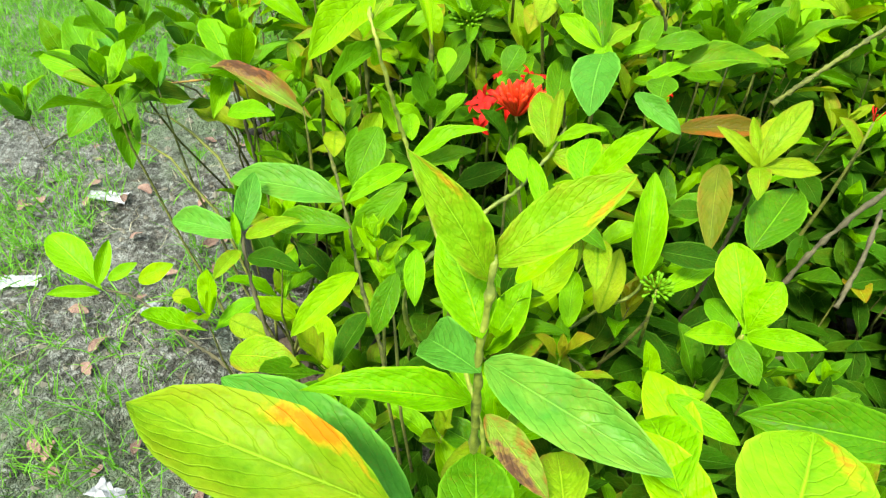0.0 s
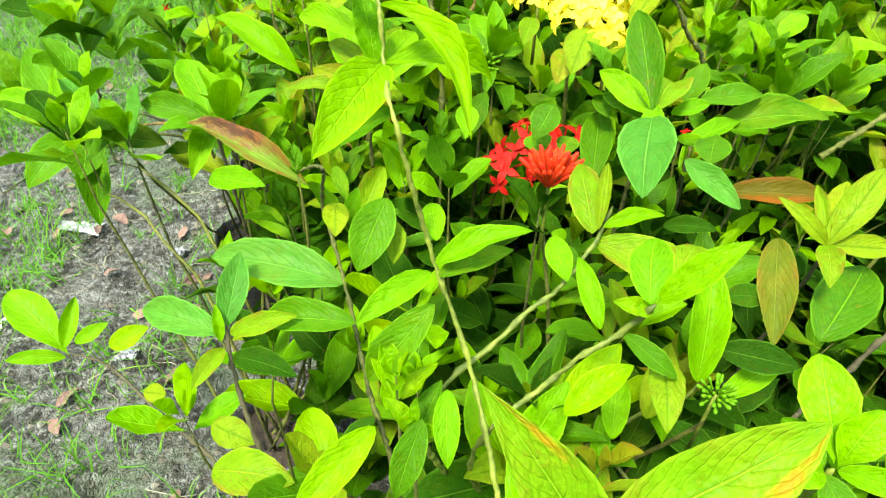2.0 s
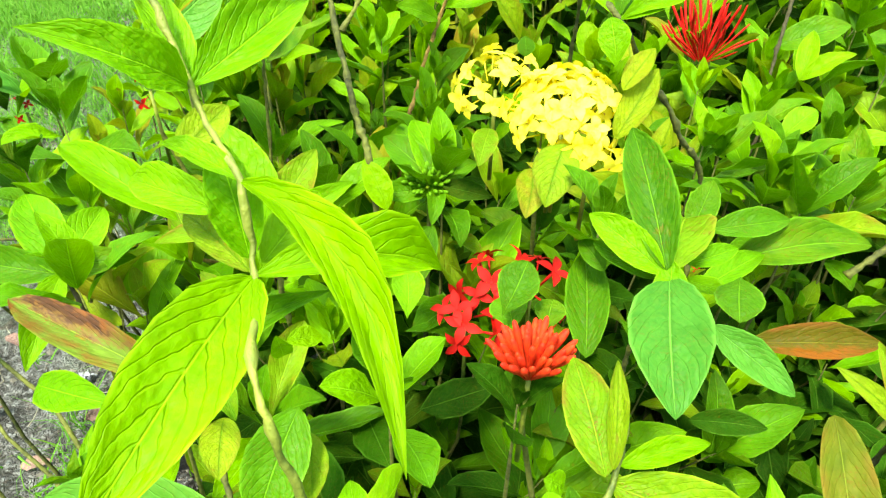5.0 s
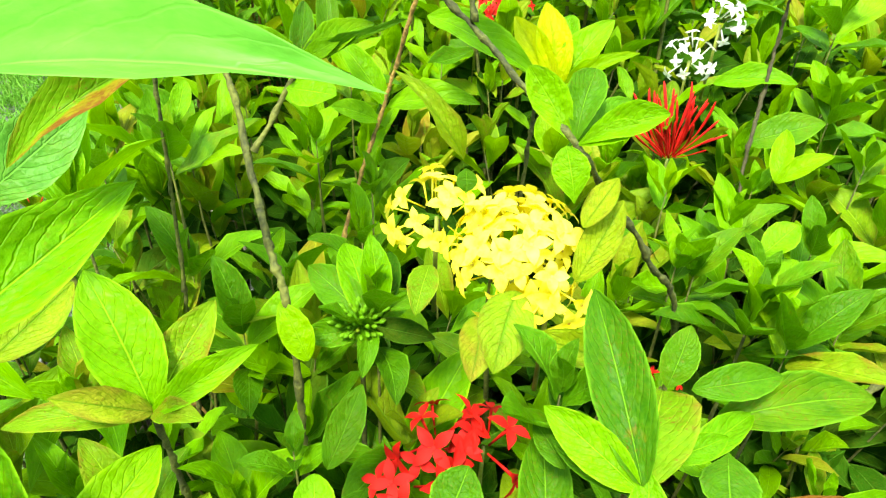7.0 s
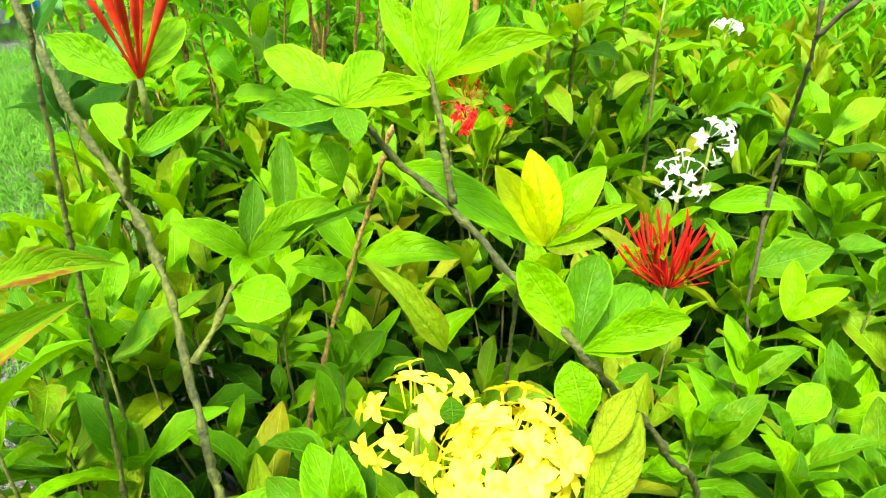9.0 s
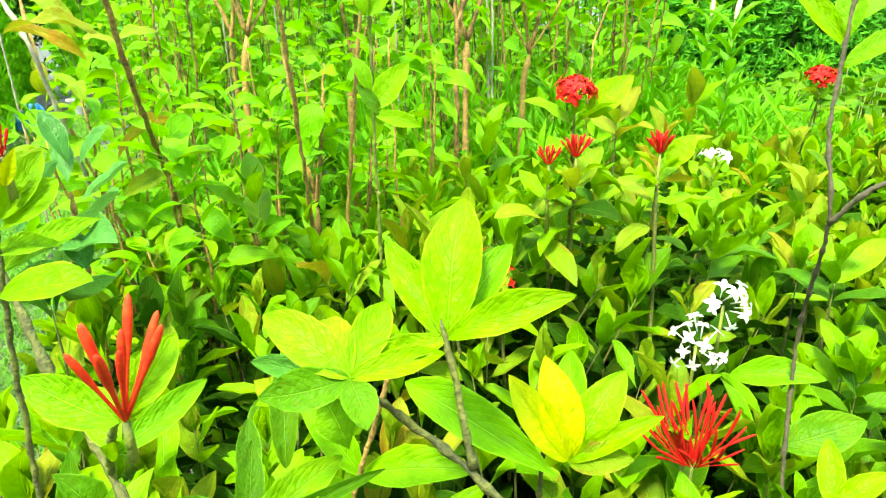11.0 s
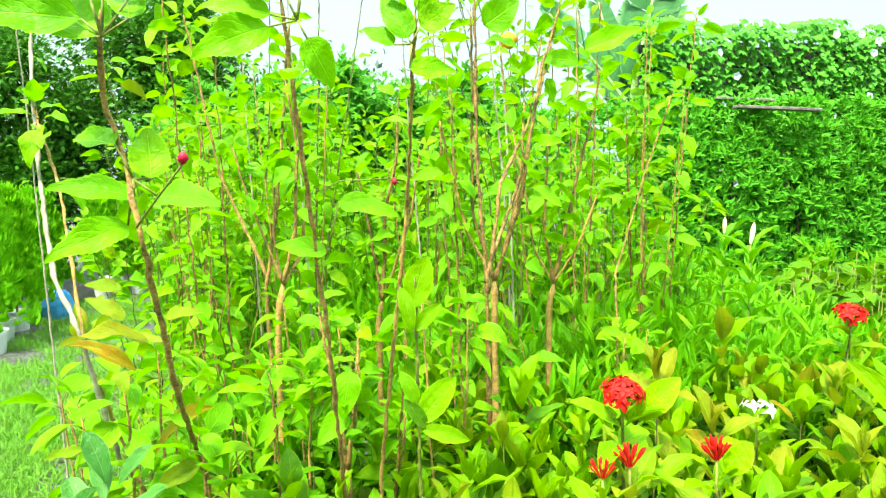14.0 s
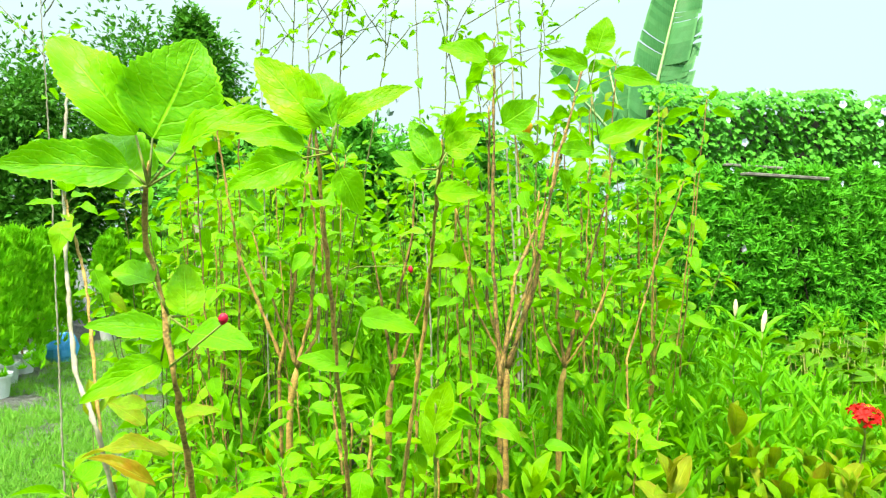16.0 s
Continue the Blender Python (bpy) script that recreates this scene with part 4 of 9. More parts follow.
def banana():
    t = thing("banana_plant", pose(3.1, 6.7, 0), "banana plant with large upright pale green leaves", "banana plant")
    v, f, u = tube([(0, 0, 0), (0.02, 0, 0.8), (0.03, 0, 1.5)], 0.11, 0.075, 10, 0.03, 3)
    part("trunk", mesh_of("trunk", v, f, M["green_stem"], u), t)
    for k, (b, e, w, up) in enumerate((
            ((0.13, 0, 2.3), (0.66, -0.1, 4.5), 0.62, (-0.35, -1, 0.2)),
            ((0.16, -0.05, 2.1), (0.6, -0.15, 3.6), 0.42, (-0.9, -0.75, 0.2)),
            ((0.05, 0.02, 2.15), (-0.78, -0.1, 3.1), 0.62, (0.15, -0.9, 0.6)),
            ((0.0, 0.06, 2.05), (-0.1, 0.15, 3.25), 0.6, (0.25, -1, 0.15)),
            ((0.1, 0.1, 2.0), (0.25, 0.2, 3.2), 0.5, (-0.2, -1, 0.1)))):
        part("leaf", joined("leaf", [(torn_blade(k + 3), frame_to(b, e, w, up=up))], M["banana"]), t)
        n = Vector(up).normalized() * 0.014
        b, e = Vector(b), Vector(e)
        pts = [Vector((0.03, 0, 1.35)), Vector((0.03, 0, 1.35)).lerp(b, 0.6) + n] + [b.lerp(e, q) + n - Vector(up).normalized() * (0.1 * q * q * (e - b).length) for q in (0.0, 0.3, 0.6, 0.95)]
        v, f, u = tube(pts, 0.034, 0.006, 6)
        part("midrib", mesh_of("midrib", v, f, M["midrib"], u), t, "pale green midrib")


banana()


# potted conifers along the grass path
def conifer_mesh(seed, h):
    """A bushy cone of flat, upright, fan-shaped sprays."""
    rng = random.Random(seed)
    pieces = []
    for k in range(400):
        q = rng.random() ** 0.85
        z = 0.02 + h * 0.9 * q
        r = 0.25 * h * (1 - q) ** 0.6 * rng.uniform(0.6, 1.0) * (1 + 0.25 * math.sin(5 * z + seed)) + 0.01
        a = rng.uniform(0, 6.283)
        p = Vector((r * math.cos(a), r * math.sin(a), z))
        lean = Vector((math.cos(a) * 0.45, math.sin(a) * 0.45, 1)).normalized()
        b = a + rng.uniform(-1.2, 1.2)
        side = Vector((-math.sin(b), math.cos(b), 0))
        out = side.cross(lean)
        L = rng.uniform(0.055, 0.10) * h
        for j in range(7):
            f = (j - 3) * 0.34
            d = (lean * math.cos(f) + side * math.sin(f)).normalized()
            l = L * (1 - 0.09 * abs(j - 3)) * rng.uniform(0.85, 1.1)
            pieces.append((rng.choice(LEAFLET), frame_to(p, p + d * l, l * 0.26, up=out, roll=rng.uniform(-20, 20))))
    return joined("foliage", pieces, M["thuja"])


def pot_mesh(r, h, mat):
    verts, faces, n = [], [], 18
    rings = ((0, r * 0.76), (h * 0.86, r * 0.96), (h * 0.87, r * 1.06), (h, r * 1.06), (h, r * 0.97), (h * 0.9, r * 0.94))
    for z, q in rings:
        for k in range(n):
            verts.append((q * math.cos(6.283 * k / n), q * math.sin(6.283 * k / n), z))
    for i in range(len(rings) - 1):
        for k in range(n):
            k2 = (k + 1) % n
            faces.append((i * n + k, i * n + k2, (i + 1) * n + k2, (i + 1) * n + k))
    faces.append(tuple(range(n))[::-1])
    faces.append(tuple((len(rings) - 1) * n + k for k in range(n)))
    return mesh_of("pot", verts, faces, mat, smooth=False)


CONES, POT = [conifer_mesh(90 + i, 1.0) for i in range(3)], pot_mesh(0.125, 0.22, M["white_bag"])


def conifers():
    rng = random.Random(101)
    spots = [(-2.98 - i * 0.115 - j * 0.46, 7.2 + i * 0.52 + j * 0.1) for j in range(4) for i in range(8)]
    spots += [(-2.95 + i * 0.42, 10.15 + j * 0.55 + 0.12 * (i % 2)) for j in range(3) for i in range(6)]
    for x, y in spots:
        x, y = x + rng.uniform(-0.05, 0.05), y + rng.uniform(-0.06, 0.06)
        sc = rng.uniform(1.15, 1.45)
        m = pose(x, y, ground_z(x, y), 0, 0, rng.uniform(0, 360))
        t = thing("potted_conifer", m, "young bright green conifer in a white pot", "potted plant", "potted conifers along the path")
        part("pot", POT, t, "white plastic pot", m)
        v, f, u = tube([(0, 0, 0.18), (0, 0, 0.7)], 0.012, 0.006, 6)
        part("trunk", mesh_of("trunk", v, f, M["bark"], u), t, "", m)
        part("foliage", CONES[rng.randrange(3)], t, "", m @ Matrix.Translation((0, 0, 0.2)) @ Matrix.Scale(sc, 4))


conifers()


def blue_bag():
    rng = random.Random(7)
    verts, faces, n = [], [], 12
    for z, r in ((0, 0.13), (0.06, 0.17), (0.16, 0.17), (0.26, 0.14), (0.33, 0.10), (0.30, 0.05)):
        for k in range(n):
            a = 6.283 * k / n
            q = r * (1 + 0.14 * rng.uniform(-1, 1))
            verts.append((q * math.cos(a), q * 0.8 * math.sin(a), z + rng.uniform(-0.015, 0.015) * (z > 0)))
    for i in range(5):
        for k in range(n):
            k2 = (k + 1) % n
            faces.append((i * n + k, i * n + k2, (i + 1) * n + k2, (i + 1) * n + k))
    faces += [tuple(range(n))[::-1], tuple(5 * n + k for k in range(n))]
    ob = new("plastic_bag", mesh_of("plastic_bag", verts, faces, M["blue_bag"], smooth=False))
    ob.matrix_world = pose(-3.0, 8.75, ground_z(-3.0, 8.75), 0, 0, 20)
    tagged(ob, "crumpled blue plastic bag standing by the white pots", "bag")


blue_bag()


# trees behind
def broad_tree(x, y, h, r, seed, mat="tree", leaf=0.13, n=2600, trunk=0.35, name="tree", label="dark green broad tree behind the nursery"):
    rng = random.Random(seed)
    t = thing(name, pose(x, y, 0), label, "tree", "trees behind the nursery")
    lobes = [(Vector((rng.uniform(-0.6, 0.6) * r, rng.uniform(-0.6, 0.6) * r, h * (trunk + (1 - trunk) * rng.uniform(0.1, 0.85)))), r * rng.uniform(0.3, 0.55)) for _ in range(16)]
    lobes += [(Vector((0.1 * r, 0, h * 0.8)), r * 0.34), (Vector((0, 0, h * 0.93)), r * 0.16)]
    pieces = []
    for _ in range(n):
        c, q = rng.choice(lobes)
        d = Vector((rng.gauss(0, 1), rng.gauss(0, 1), rng.gauss(0, 1))).normalized()
        p = c + Vector((d.x, d.y, d.z * 1.25)) * q * abs(rng.gauss(0.75, 0.33))
        if p.z < 0.1:
            continue
        for _ in range(2):
            e = (d + Vector((rng.uniform(-1, 1), rng.uniform(-1, 1), rng.uniform(-0.9, 0.5)))).normalized()
            l = leaf * rng.uniform(0.7, 1.3)
            pieces.append((rng.choice(LEAFLET), frame_to(p, p + e * l, l * 0.45, roll=rng.uniform(-60, 60))))
    part("crown", joined("crown", pieces, M[mat]), t)
    limbs = [((0, 0, 0), (0.05 * r, 0, h * trunk), (0, 0, h * 0.8), r * 0.06)]
    for c, q in lobes[:7]:
        limbs.append(((0, 0, h * trunk * 0.8), tuple(Vector((0, 0, h * trunk)).lerp(c, 0.5)), tuple(c), r * 0.025))
    v, f, u = [], [], []
    for a, b, c, q in limbs:
        tv, tf, tu = tube([a, b, c], q, q * 0.3, 6, 0.05, seed)
        f += [tuple(i + len(v) for i in face) for face in tf]
        v += tv
        u += tu
    part("trunk", mesh_of("trunk", v, f, M["dark_twig"], u), t)


broad_tree(-2.15, 12.6, 5.3, 1.6, 201, n=26000, trunk=0.12, leaf=0.11)
broad_tree(-4.7, 12.6, 4.1, 1.7, 202, leaf=0.11, n=18000, trunk=0.1)
broad_tree(-6.6, 12.5, 3.7, 1.8, 204, n=5500, trunk=0.1)
broad_tree(-1.0, 13.2, 3.2, 1.3, 203, leaf=0.11, n=12000, trunk=0.12)
broad_tree(0.6, 13.5, 3.2, 1.5, 205, n=2600, trunk=0.1)
broad_tree(2.4, 13.5, 3.1, 1.6, 206, n=2600, trunk=0.1)
broad_tree(4.2, 13.5, 3.1, 1.7, 207, n=2600, trunk=0.1)
broad_tree(0.8, 24.0, 4.6, 2.4, 208, "far_tree", 0.25, 1500, label="distant tree with haze painted into its blue-green leaves")
broad_tree(-13.5, 26.0, 6.2, 2.8, 209, "far_tree", 0.25, 1500, label="distant tree with haze painted into its blue-green leaves")
broad_tree(-17.5, 27.0, 5.6, 3.0, 210, "far_tree", 0.25, 1500, label="distant tree with haze painted into its blue-green leaves")
broad_tree(3.6, 25.0, 4.0, 2.2, 211, "far_tree", 0.25, 1500, label="distant tree with haze painted into its blue-green leaves")


def broad_plants():
    """Broad dark leaves on short stalks, beside the bedding."""
    rng = random.Random(411)
    for k, (x, y) in enumerate(((2.86, 3.75), (3.05, 4.0), (3.3, 3.9), (2.75, 3.45), (3.0, 3.55), (3.25, 3.55), (2.6, 3.2), (2.85, 3.2), (3.5, 4.2), (3.15, 4.25))):
        t = thing("broad_leaved_plant", pose(x, y, 0), "low dark green plant with broad rounded leaves", "plant", "broad-leaved plants by the hedge")
        pieces, v, f, u = [], [], [], []
        for j in range(46):
            a, r = rng.uniform(0, 6.283), 0.2 * math.sqrt(rng.random())
            top = Vector((r * math.cos(a), r * math.sin(a), rng.uniform(0.45, 0.86)))
            tv, tf, tu = tube([(0.3 * top.x, 0.3 * top.y, 0), (0.8 * top.x, 0.8 * top.y, top.z * 0.6), tuple(top)], 0.004, 0.002, 4)
            f += [tuple(i + len(v) for i in face) for face in tf]
            v += tv
            u += tu
            l = rng.uniform(0.09, 0.15)
            d = Vector((math.cos(a + rng.uniform(-0.8, 0.8)), math.sin(a + rng.uniform(-0.8, 0.8)), rng.uniform(-0.9, 0.2))).normalized()
            pieces.append((rng.choice(HEART), frame_to(top, top + d * l, l * 0.75, roll=rng.uniform(-45, 45))))
        part("foliage", joined("foliage", pieces, M["mature"]), t)
        part("stalk", mesh_of("stalk", v, f, M["green_stem"], u), t)


broad_plants()

for k, x in enumerate((-1.3, -0.4, 0.5, 1.4, 2.2)):
    broad_tree(x, 9.3 + 0.3 * (k % 2), 2.75 + 0.15 * (k % 3), 0.85, 220 + k, "vine", n=5200, trunk=0.05, leaf=0.12, name="tall_shrub", label="tall green shrub behind the hibiscus stand")

# ---- hibiscus stand ----
H = [hibiscus_plant(-0.18, 1.86), hibiscus_plant(0.1, 1.82), hibiscus_plant(0.4, 2.08), hibiscus_plant(0.84, 2.3), hibiscus_plant(-0.1, 2.36)]
hibiscus_stem(H[0], ((-0.18, 1.86, 0.0), (-0.18, 1.82, 0.95), (-0.15, 1.52, 1.2), (-0.145, 1.39, 1.42), (-0.165, 1.421, 1.517), (-0.178, 1.425, 1.555), (-0.169, 1.395, 1.604), (-0.159, 1.375, 1.647)), 1, 0.007, 0.003, 0.1, 0, 5)
hibiscus_stem(H[1], ((0.08, 1.82, 0.0), (0.06, 1.78, 0.9), (0.045, 1.66, 1.22), (0.01, 1.52, 1.70)), 2, 0.006, 0.003, 0.095, 1)
hibiscus_stem(H[1], ((0.12, 1.84, 0.0), (0.13, 1.85, 0.9), (0.19, 1.75, 1.42), (0.19, 1.58, 1.70)), 3, 0.0055, 0.003, 0.08, 3)
hibiscus_stem(H[2], ((0.4, 2.08, 0.0), (0.41, 2.06, 1.25), (0.55, 2.24, 1.45), (0.775, 2.43, 2.04)), 4, 0.009, 0.003, 0.085)
hibiscus_stem(H[2], ((0.41, 2.06, 1.22), (0.40, 2.08, 1.5), (0.42, 2.12, 2.0)), 5, 0.006, 0.0025, 0.08)
hibiscus_stem(H[2], ((0.41, 2.06, 1.2), (0.46, 2.1, 1.45), (0.6, 2.3, 1.6), (0.68, 2.4, 1.85)), 6, 0.006, 0.0025, 0.08)
hibiscus_stem(H[3], ((0.84, 2.3, 0.0), (0.85, 2.3, 0.9), (0.88, 2.37, 1.17), (1.03, 2.47, 1.46), (1.14, 2.5, 1.7)), 7, 0.005, 0.0025, 0.075, 5, 4)
hibiscus_stem(H[4], ((-0.1, 2.36, 0.0), (-0.1, 2.34, 1.2), (-0.06, 2.33, 1.4), (0.0, 2.3, 1.85)), 8, 0.009, 0.003, 0.08)
hibiscus_stem(H[4], ((-0.09, 2.34, 1.22), (-0.2, 2.4, 1.5), (-0.26, 2.42, 1.9)), 9, 0.006, 0.0025, 0.08)


def forked(x, y, trunk, fork, limbs, seed, r=0.011):
    """A pruned shrub: a short thick trunk that forks into several brown stems."""
    p = hibiscus_plant(x, y)
    put_stem(p, flowing([(x, y, 0), trunk, fork], 0.04, seed), r, r * 0.8, "bark", 7, 0.2, seed)
    for k, (pts, thick) in enumerate(limbs):
        hibiscus_stem(p, (fork, *pts), seed + 7 * k + 1, thick, 0.0026, 0.085, 4, 7, "bark", 0.3)
    H.append(p)


forked(0.46, 2.23, (0.471, 2.23, 0.98), (0.476, 2.23, 1.2), (
    (((0.496, 2.23, 1.253), (0.558, 2.24, 1.419), (0.581, 2.25, 1.535), (0.636, 2.28, 1.753), (0.7, 2.32, 1.9)), 0.0075),
    (((0.425, 2.23, 1.365), (0.426, 2.23, 1.524), (0.434, 2.23, 1.709), (0.435, 2.23, 1.87)), 0.0045),
    (((0.412, 2.26, 1.334), (0.39, 2.27, 1.44), (0.36, 2.3, 1.62)), 0.004),
    (((0.533, 2.27, 1.329), (0.573, 2.29, 1.461), (0.6, 2.33, 1.66)), 0.0045)), 2100)
forked(0.68, 2.4, (0.683, 2.4, 0.97), (0.701, 2.4, 1.15), (
    (((0.737, 2.4, 1.299), (0.789, 2.4, 1.495), (0.842, 2.42, 1.642), (0.86, 2.42, 1.76)), 0.0065),
    (((0.676, 2.4, 1.301), (0.685, 2.4, 1.448), (0.703, 2.42, 1.594)), 0.0055),
    (((0.66, 2.45, 1.25), (0.64, 2.46, 1.42), (0.62, 2.5, 1.6)), 0.0045),
    (((0.76, 2.36, 1.26), (0.82, 2.34, 1.42)), 0.004)), 2200)
forked(-0.08, 2.25, (-0.075, 2.25, 1.0), (-0.052, 2.25, 1.227), (
    (((-0.016, 2.25, 1.351), (0.002, 2.25, 1.545), (-0.015, 2.25, 1.71)), 0.006),
    (((-0.084, 2.25, 1.326), (-0.121, 2.26, 1.438), (-0.15, 2.27, 1.56)), 0.0045),
    (((-0.003, 2.27, 1.295), (0.016, 2.28, 1.434), (0.014, 2.3, 1.62)), 0.005),
    (((-0.07, 2.3, 1.33), (-0.06, 2.33, 1.5)), 0.004)), 2300)
forked(0.19, 2.5, (0.195, 2.5, 0.95), (0.21, 2.5, 1.12), (
    (((0.225, 2.5, 1.25), (0.23, 2.5, 1.371), (0.274, 2.5, 1.534), (0.283, 2.5, 1.7)), 0.0075),
    (((0.2, 2.52, 1.22), (0.188, 2.53, 1.32), (0.16, 2.55, 1.5)), 0.006),
    (((0.24, 2.47, 1.2), (0.3, 2.45, 1.36), (0.33, 2.44, 1.55)), 0.005)), 2400)
forked(0.06, 1.9, (0.062, 1.9, 0.75), (0.07, 1.9, 0.9), (
    (((0.09, 1.92, 1.02), (0.11, 1.95, 1.18)), 0.006), (((0.05, 1.93, 1.05), (0.03, 1.97, 1.22)), 0.006), (((0.085, 1.87, 1.0), (0.1, 1.86, 1.12)), 0.005)), 2500, 0.013)


def dead_twigs(p, x, y, rng):
    """Thin bare twigs that cross between the stems."""
    for _ in range(5):
        a, z = rng.uniform(0, 6.283), rng.uniform(0.55, 1.05)
        b = Vector((x + 0.04 * math.cos(a), y + 0.04 * math.sin(a), z))
        t = b + Vector((math.cos(a) * rng.uniform(0.05, 0.16), math.sin(a) * rng.uniform(0.05, 0.16), rng.uniform(0.12, 0.4)))
        put_stem(p, curve_pts(b, t, (rng.uniform(-0.02, 0.02), rng.uniform(-0.02, 0.02), 0), 6, rng.randrange(999), 0.004), 0.0026, 0.001, "bark", 4, 0.2, rng.randrange(999))


def more_hibiscus():
    rng = random.Random(301)
    for k in range(13):
        y = rng.uniform(2.3, 3.5)
        x = rng.uniform(-0.15 - 0.27 * (y - 1.6), min(1.3, 0.58 * (y - 0.67)))
        p = hibiscus_plant(x, y, True)
        for j in range(rng.randint(2, 4)):
            a = rng.uniform(0, 6.283)
            top = rng.uniform(1.5, 2.1)
            r = rng.uniform(0.05, 0.25)
            hibiscus_stem(p, ((x + 0.02 * math.cos(a), y + 0.02 * math.sin(a), 0), (x + 0.4 * r * math.cos(a), y + 0.4 * r * math.sin(a), 0.6),
                              (x + r * math.cos(a), y + r * math.sin(a), top)), 400 + 10 * k + j, rng.uniform(0.0035, 0.006), 0.002, 0.085, 7, 26, low=0.42)
        dead_twigs(p, x, y, random.Random(700 + k))
        close_one(p)
    # a shorter, leafy row between the near stems
    for k in range(12):
        y = rng.uniform(1.65, 2.4)
        x = rng.uniform(-0.3, 0.75)
        p = hibiscus_plant(x, y, True)
        for j in range(3):
            a, r, top = rng.uniform(0, 6.283), rng.uniform(0.04, 0.2), rng.uniform(0.85, 1.25)
            hibiscus_stem(p, ((x, y, 0), (x + 0.4 * r * math.cos(a), y + 0.4 * r * math.sin(a), 0.4), (x + r * math.cos(a), y + r * math.sin(a), top)),
                          900 + 10 * k + j, 0.005, 0.002, 0.075, 6, 16, low=0.5)
        close_one(p)


more_hibiscus()


def far_hibiscus():
    """Leafy shrubs further back; three shapes, set out again and again."""
    rng = random.Random(333)
    for k in range(3):
        p = hibiscus_plant(1.2 + 0.4 * k, 3.8 + 0.3 * k, True)
        x, y = p["base"].x, p["base"].y
        for j in range(6):
            a, r, top = 0.9 * j + k, rng.uniform(0.1, 0.34), rng.uniform(1.05, 1.6)
            hibiscus_stem(p, ((x, y, 0), (x + 0.4 * r * math.cos(a), y + 0.4 * r * math.sin(a), 0.5), (x + r * math.cos(a), y + r * math.sin(a), top)),
                          1300 + 10 * k + j, 0.004, 0.0015, 0.09, 8, 30, "twig", low=0.2)
        close_one(p)
        for i in range(15):
            yy = rng.uniform(3.3, 7.6)
            xx = rng.uniform(-0.2 - 0.25 * (yy - 1.6), 0.9 + 0.17 * yy)
            m = pose(xx, yy, 0, 0, 0, rng.uniform(0, 360))
            c = copy_thing(p["ob"], m)
            c.scale = [rng.uniform(0.95, 1.3)] * 3


far_hibiscus()


def tall_twigs():
    """Thin, sparsely leaved stems that stand against the sky."""
    rng = random.Random(365)
    p = hibiscus_plant(0.85, 3.25)
    for k, (x, z, r) in enumerate(((0.62, 2.25, 0.006), (0.72, 2.75, 0.008), (0.80, 2.85, 0.008), (0.98, 2.55, 0.006), (0.50, 2.6, 0.005), (0.9, 2.75, 0.005))):
        hibiscus_stem(p, ((0.85, 3.25, 0), (0.83 + (x - 0.8) * 0.3, 3.22, 1.4), (x, 3.2 + 0.05 * k, z)), 1500 + k, r, 0.002, 0.06, 5, 16, "pole" if k in (1, 2) else "twig", 0.55)
        for j in range(3):
            s = rng.uniform(0.75, 0.95)
            b = Vector((0.83 + (x - 0.83) * s, 3.22, 1.4 + (z - 1.4) * s))
            t = b + Vector((rng.uniform(-0.4, 0.45), rng.uniform(-0.1, 0.1), rng.uniform(0.1, 0.4)))
            hibiscus_stem(p, (b, b.lerp(t, 0.5) + Vector((0, 0, 0.03)), t), 1530 + 5 * k + j, 0.0026, 0.0012, 0.05, 3, 5, "twig", 0.2)
    H.append(p)
    # more of them nearer the path
    for k, (bx, by, tops) in enumerate(((0.0, 2.95, ((-0.02, 2.35), (0.12, 2.6), (0.3, 2.4))), (-0.2, 3.2, ((-0.2, 2.5), (-0.05, 2.75))), (0.42, 3.0, ((0.36, 2.7), (0.5, 2.5))), (-0.9, 3.1, ((-0.92, 2.5),)))):
        p = hibiscus_plant(bx, by)
        for i, (x, z) in enumerate(tops):
            hibiscus_stem(p, ((bx, by, 0), (bx + (x - bx) * 0.2, by, 1.2), (bx + (x - bx) * 0.6, by + 0.02, 1.8), (x, by + 0.04 * i, z)), 1700 + 10 * k + i, 0.0055, 0.0016, 0.055, 4, 12, "twig" if i else "pole", 0.6)
            for j in range(4):
                s = rng.uniform(0.45, 0.95)
                b = Vector((bx + (x - bx) * (0.6 + 0.4 * s), by + 0.02, 1.8 + (z - 1.8) * s))
                t = b + Vector((rng.uniform(-0.32, 0.32), rng.uniform(-0.1, 0.1), rng.uniform(0.12, 0.4)))
                hibiscus_stem(p, (b, b.lerp(t, 0.5) + Vector((0, 0, 0.03)), t), 1760 + 9 * k + 40 * i + j, 0.0022, 0.0009, 0.045, 3, 6, "twig", 0.2)
        H.append(p)


tall_twigs()
q = hibiscus_plant(-0.29, 2.0)
hibiscus_stem(q, ((-0.29, 2.0, 0.0), (-0.31, 1.94, 0.7), (-0.367, 1.823, 1.239), (-0.424, 1.899, 1.322), (-0.474, 2.018, 1.481), (-0.518, 2.135, 1.640), (-0.561, 2.324, 2.032)), 1600, 0.0062, 0.0034, 0.06, 5, 5, "pole", 0.75)
hibiscus_stem(q, ((-0.27, 2.03, 0.0), (-0.28, 1.97, 0.7), (-0.373, 1.863, 1.182), (-0.431, 1.989, 1.472), (-0.510, 2.114, 1.650)), 1601, 0.006, 0.0025, 0.07, 8, 8, "bark", 0.5)
H.append(q)


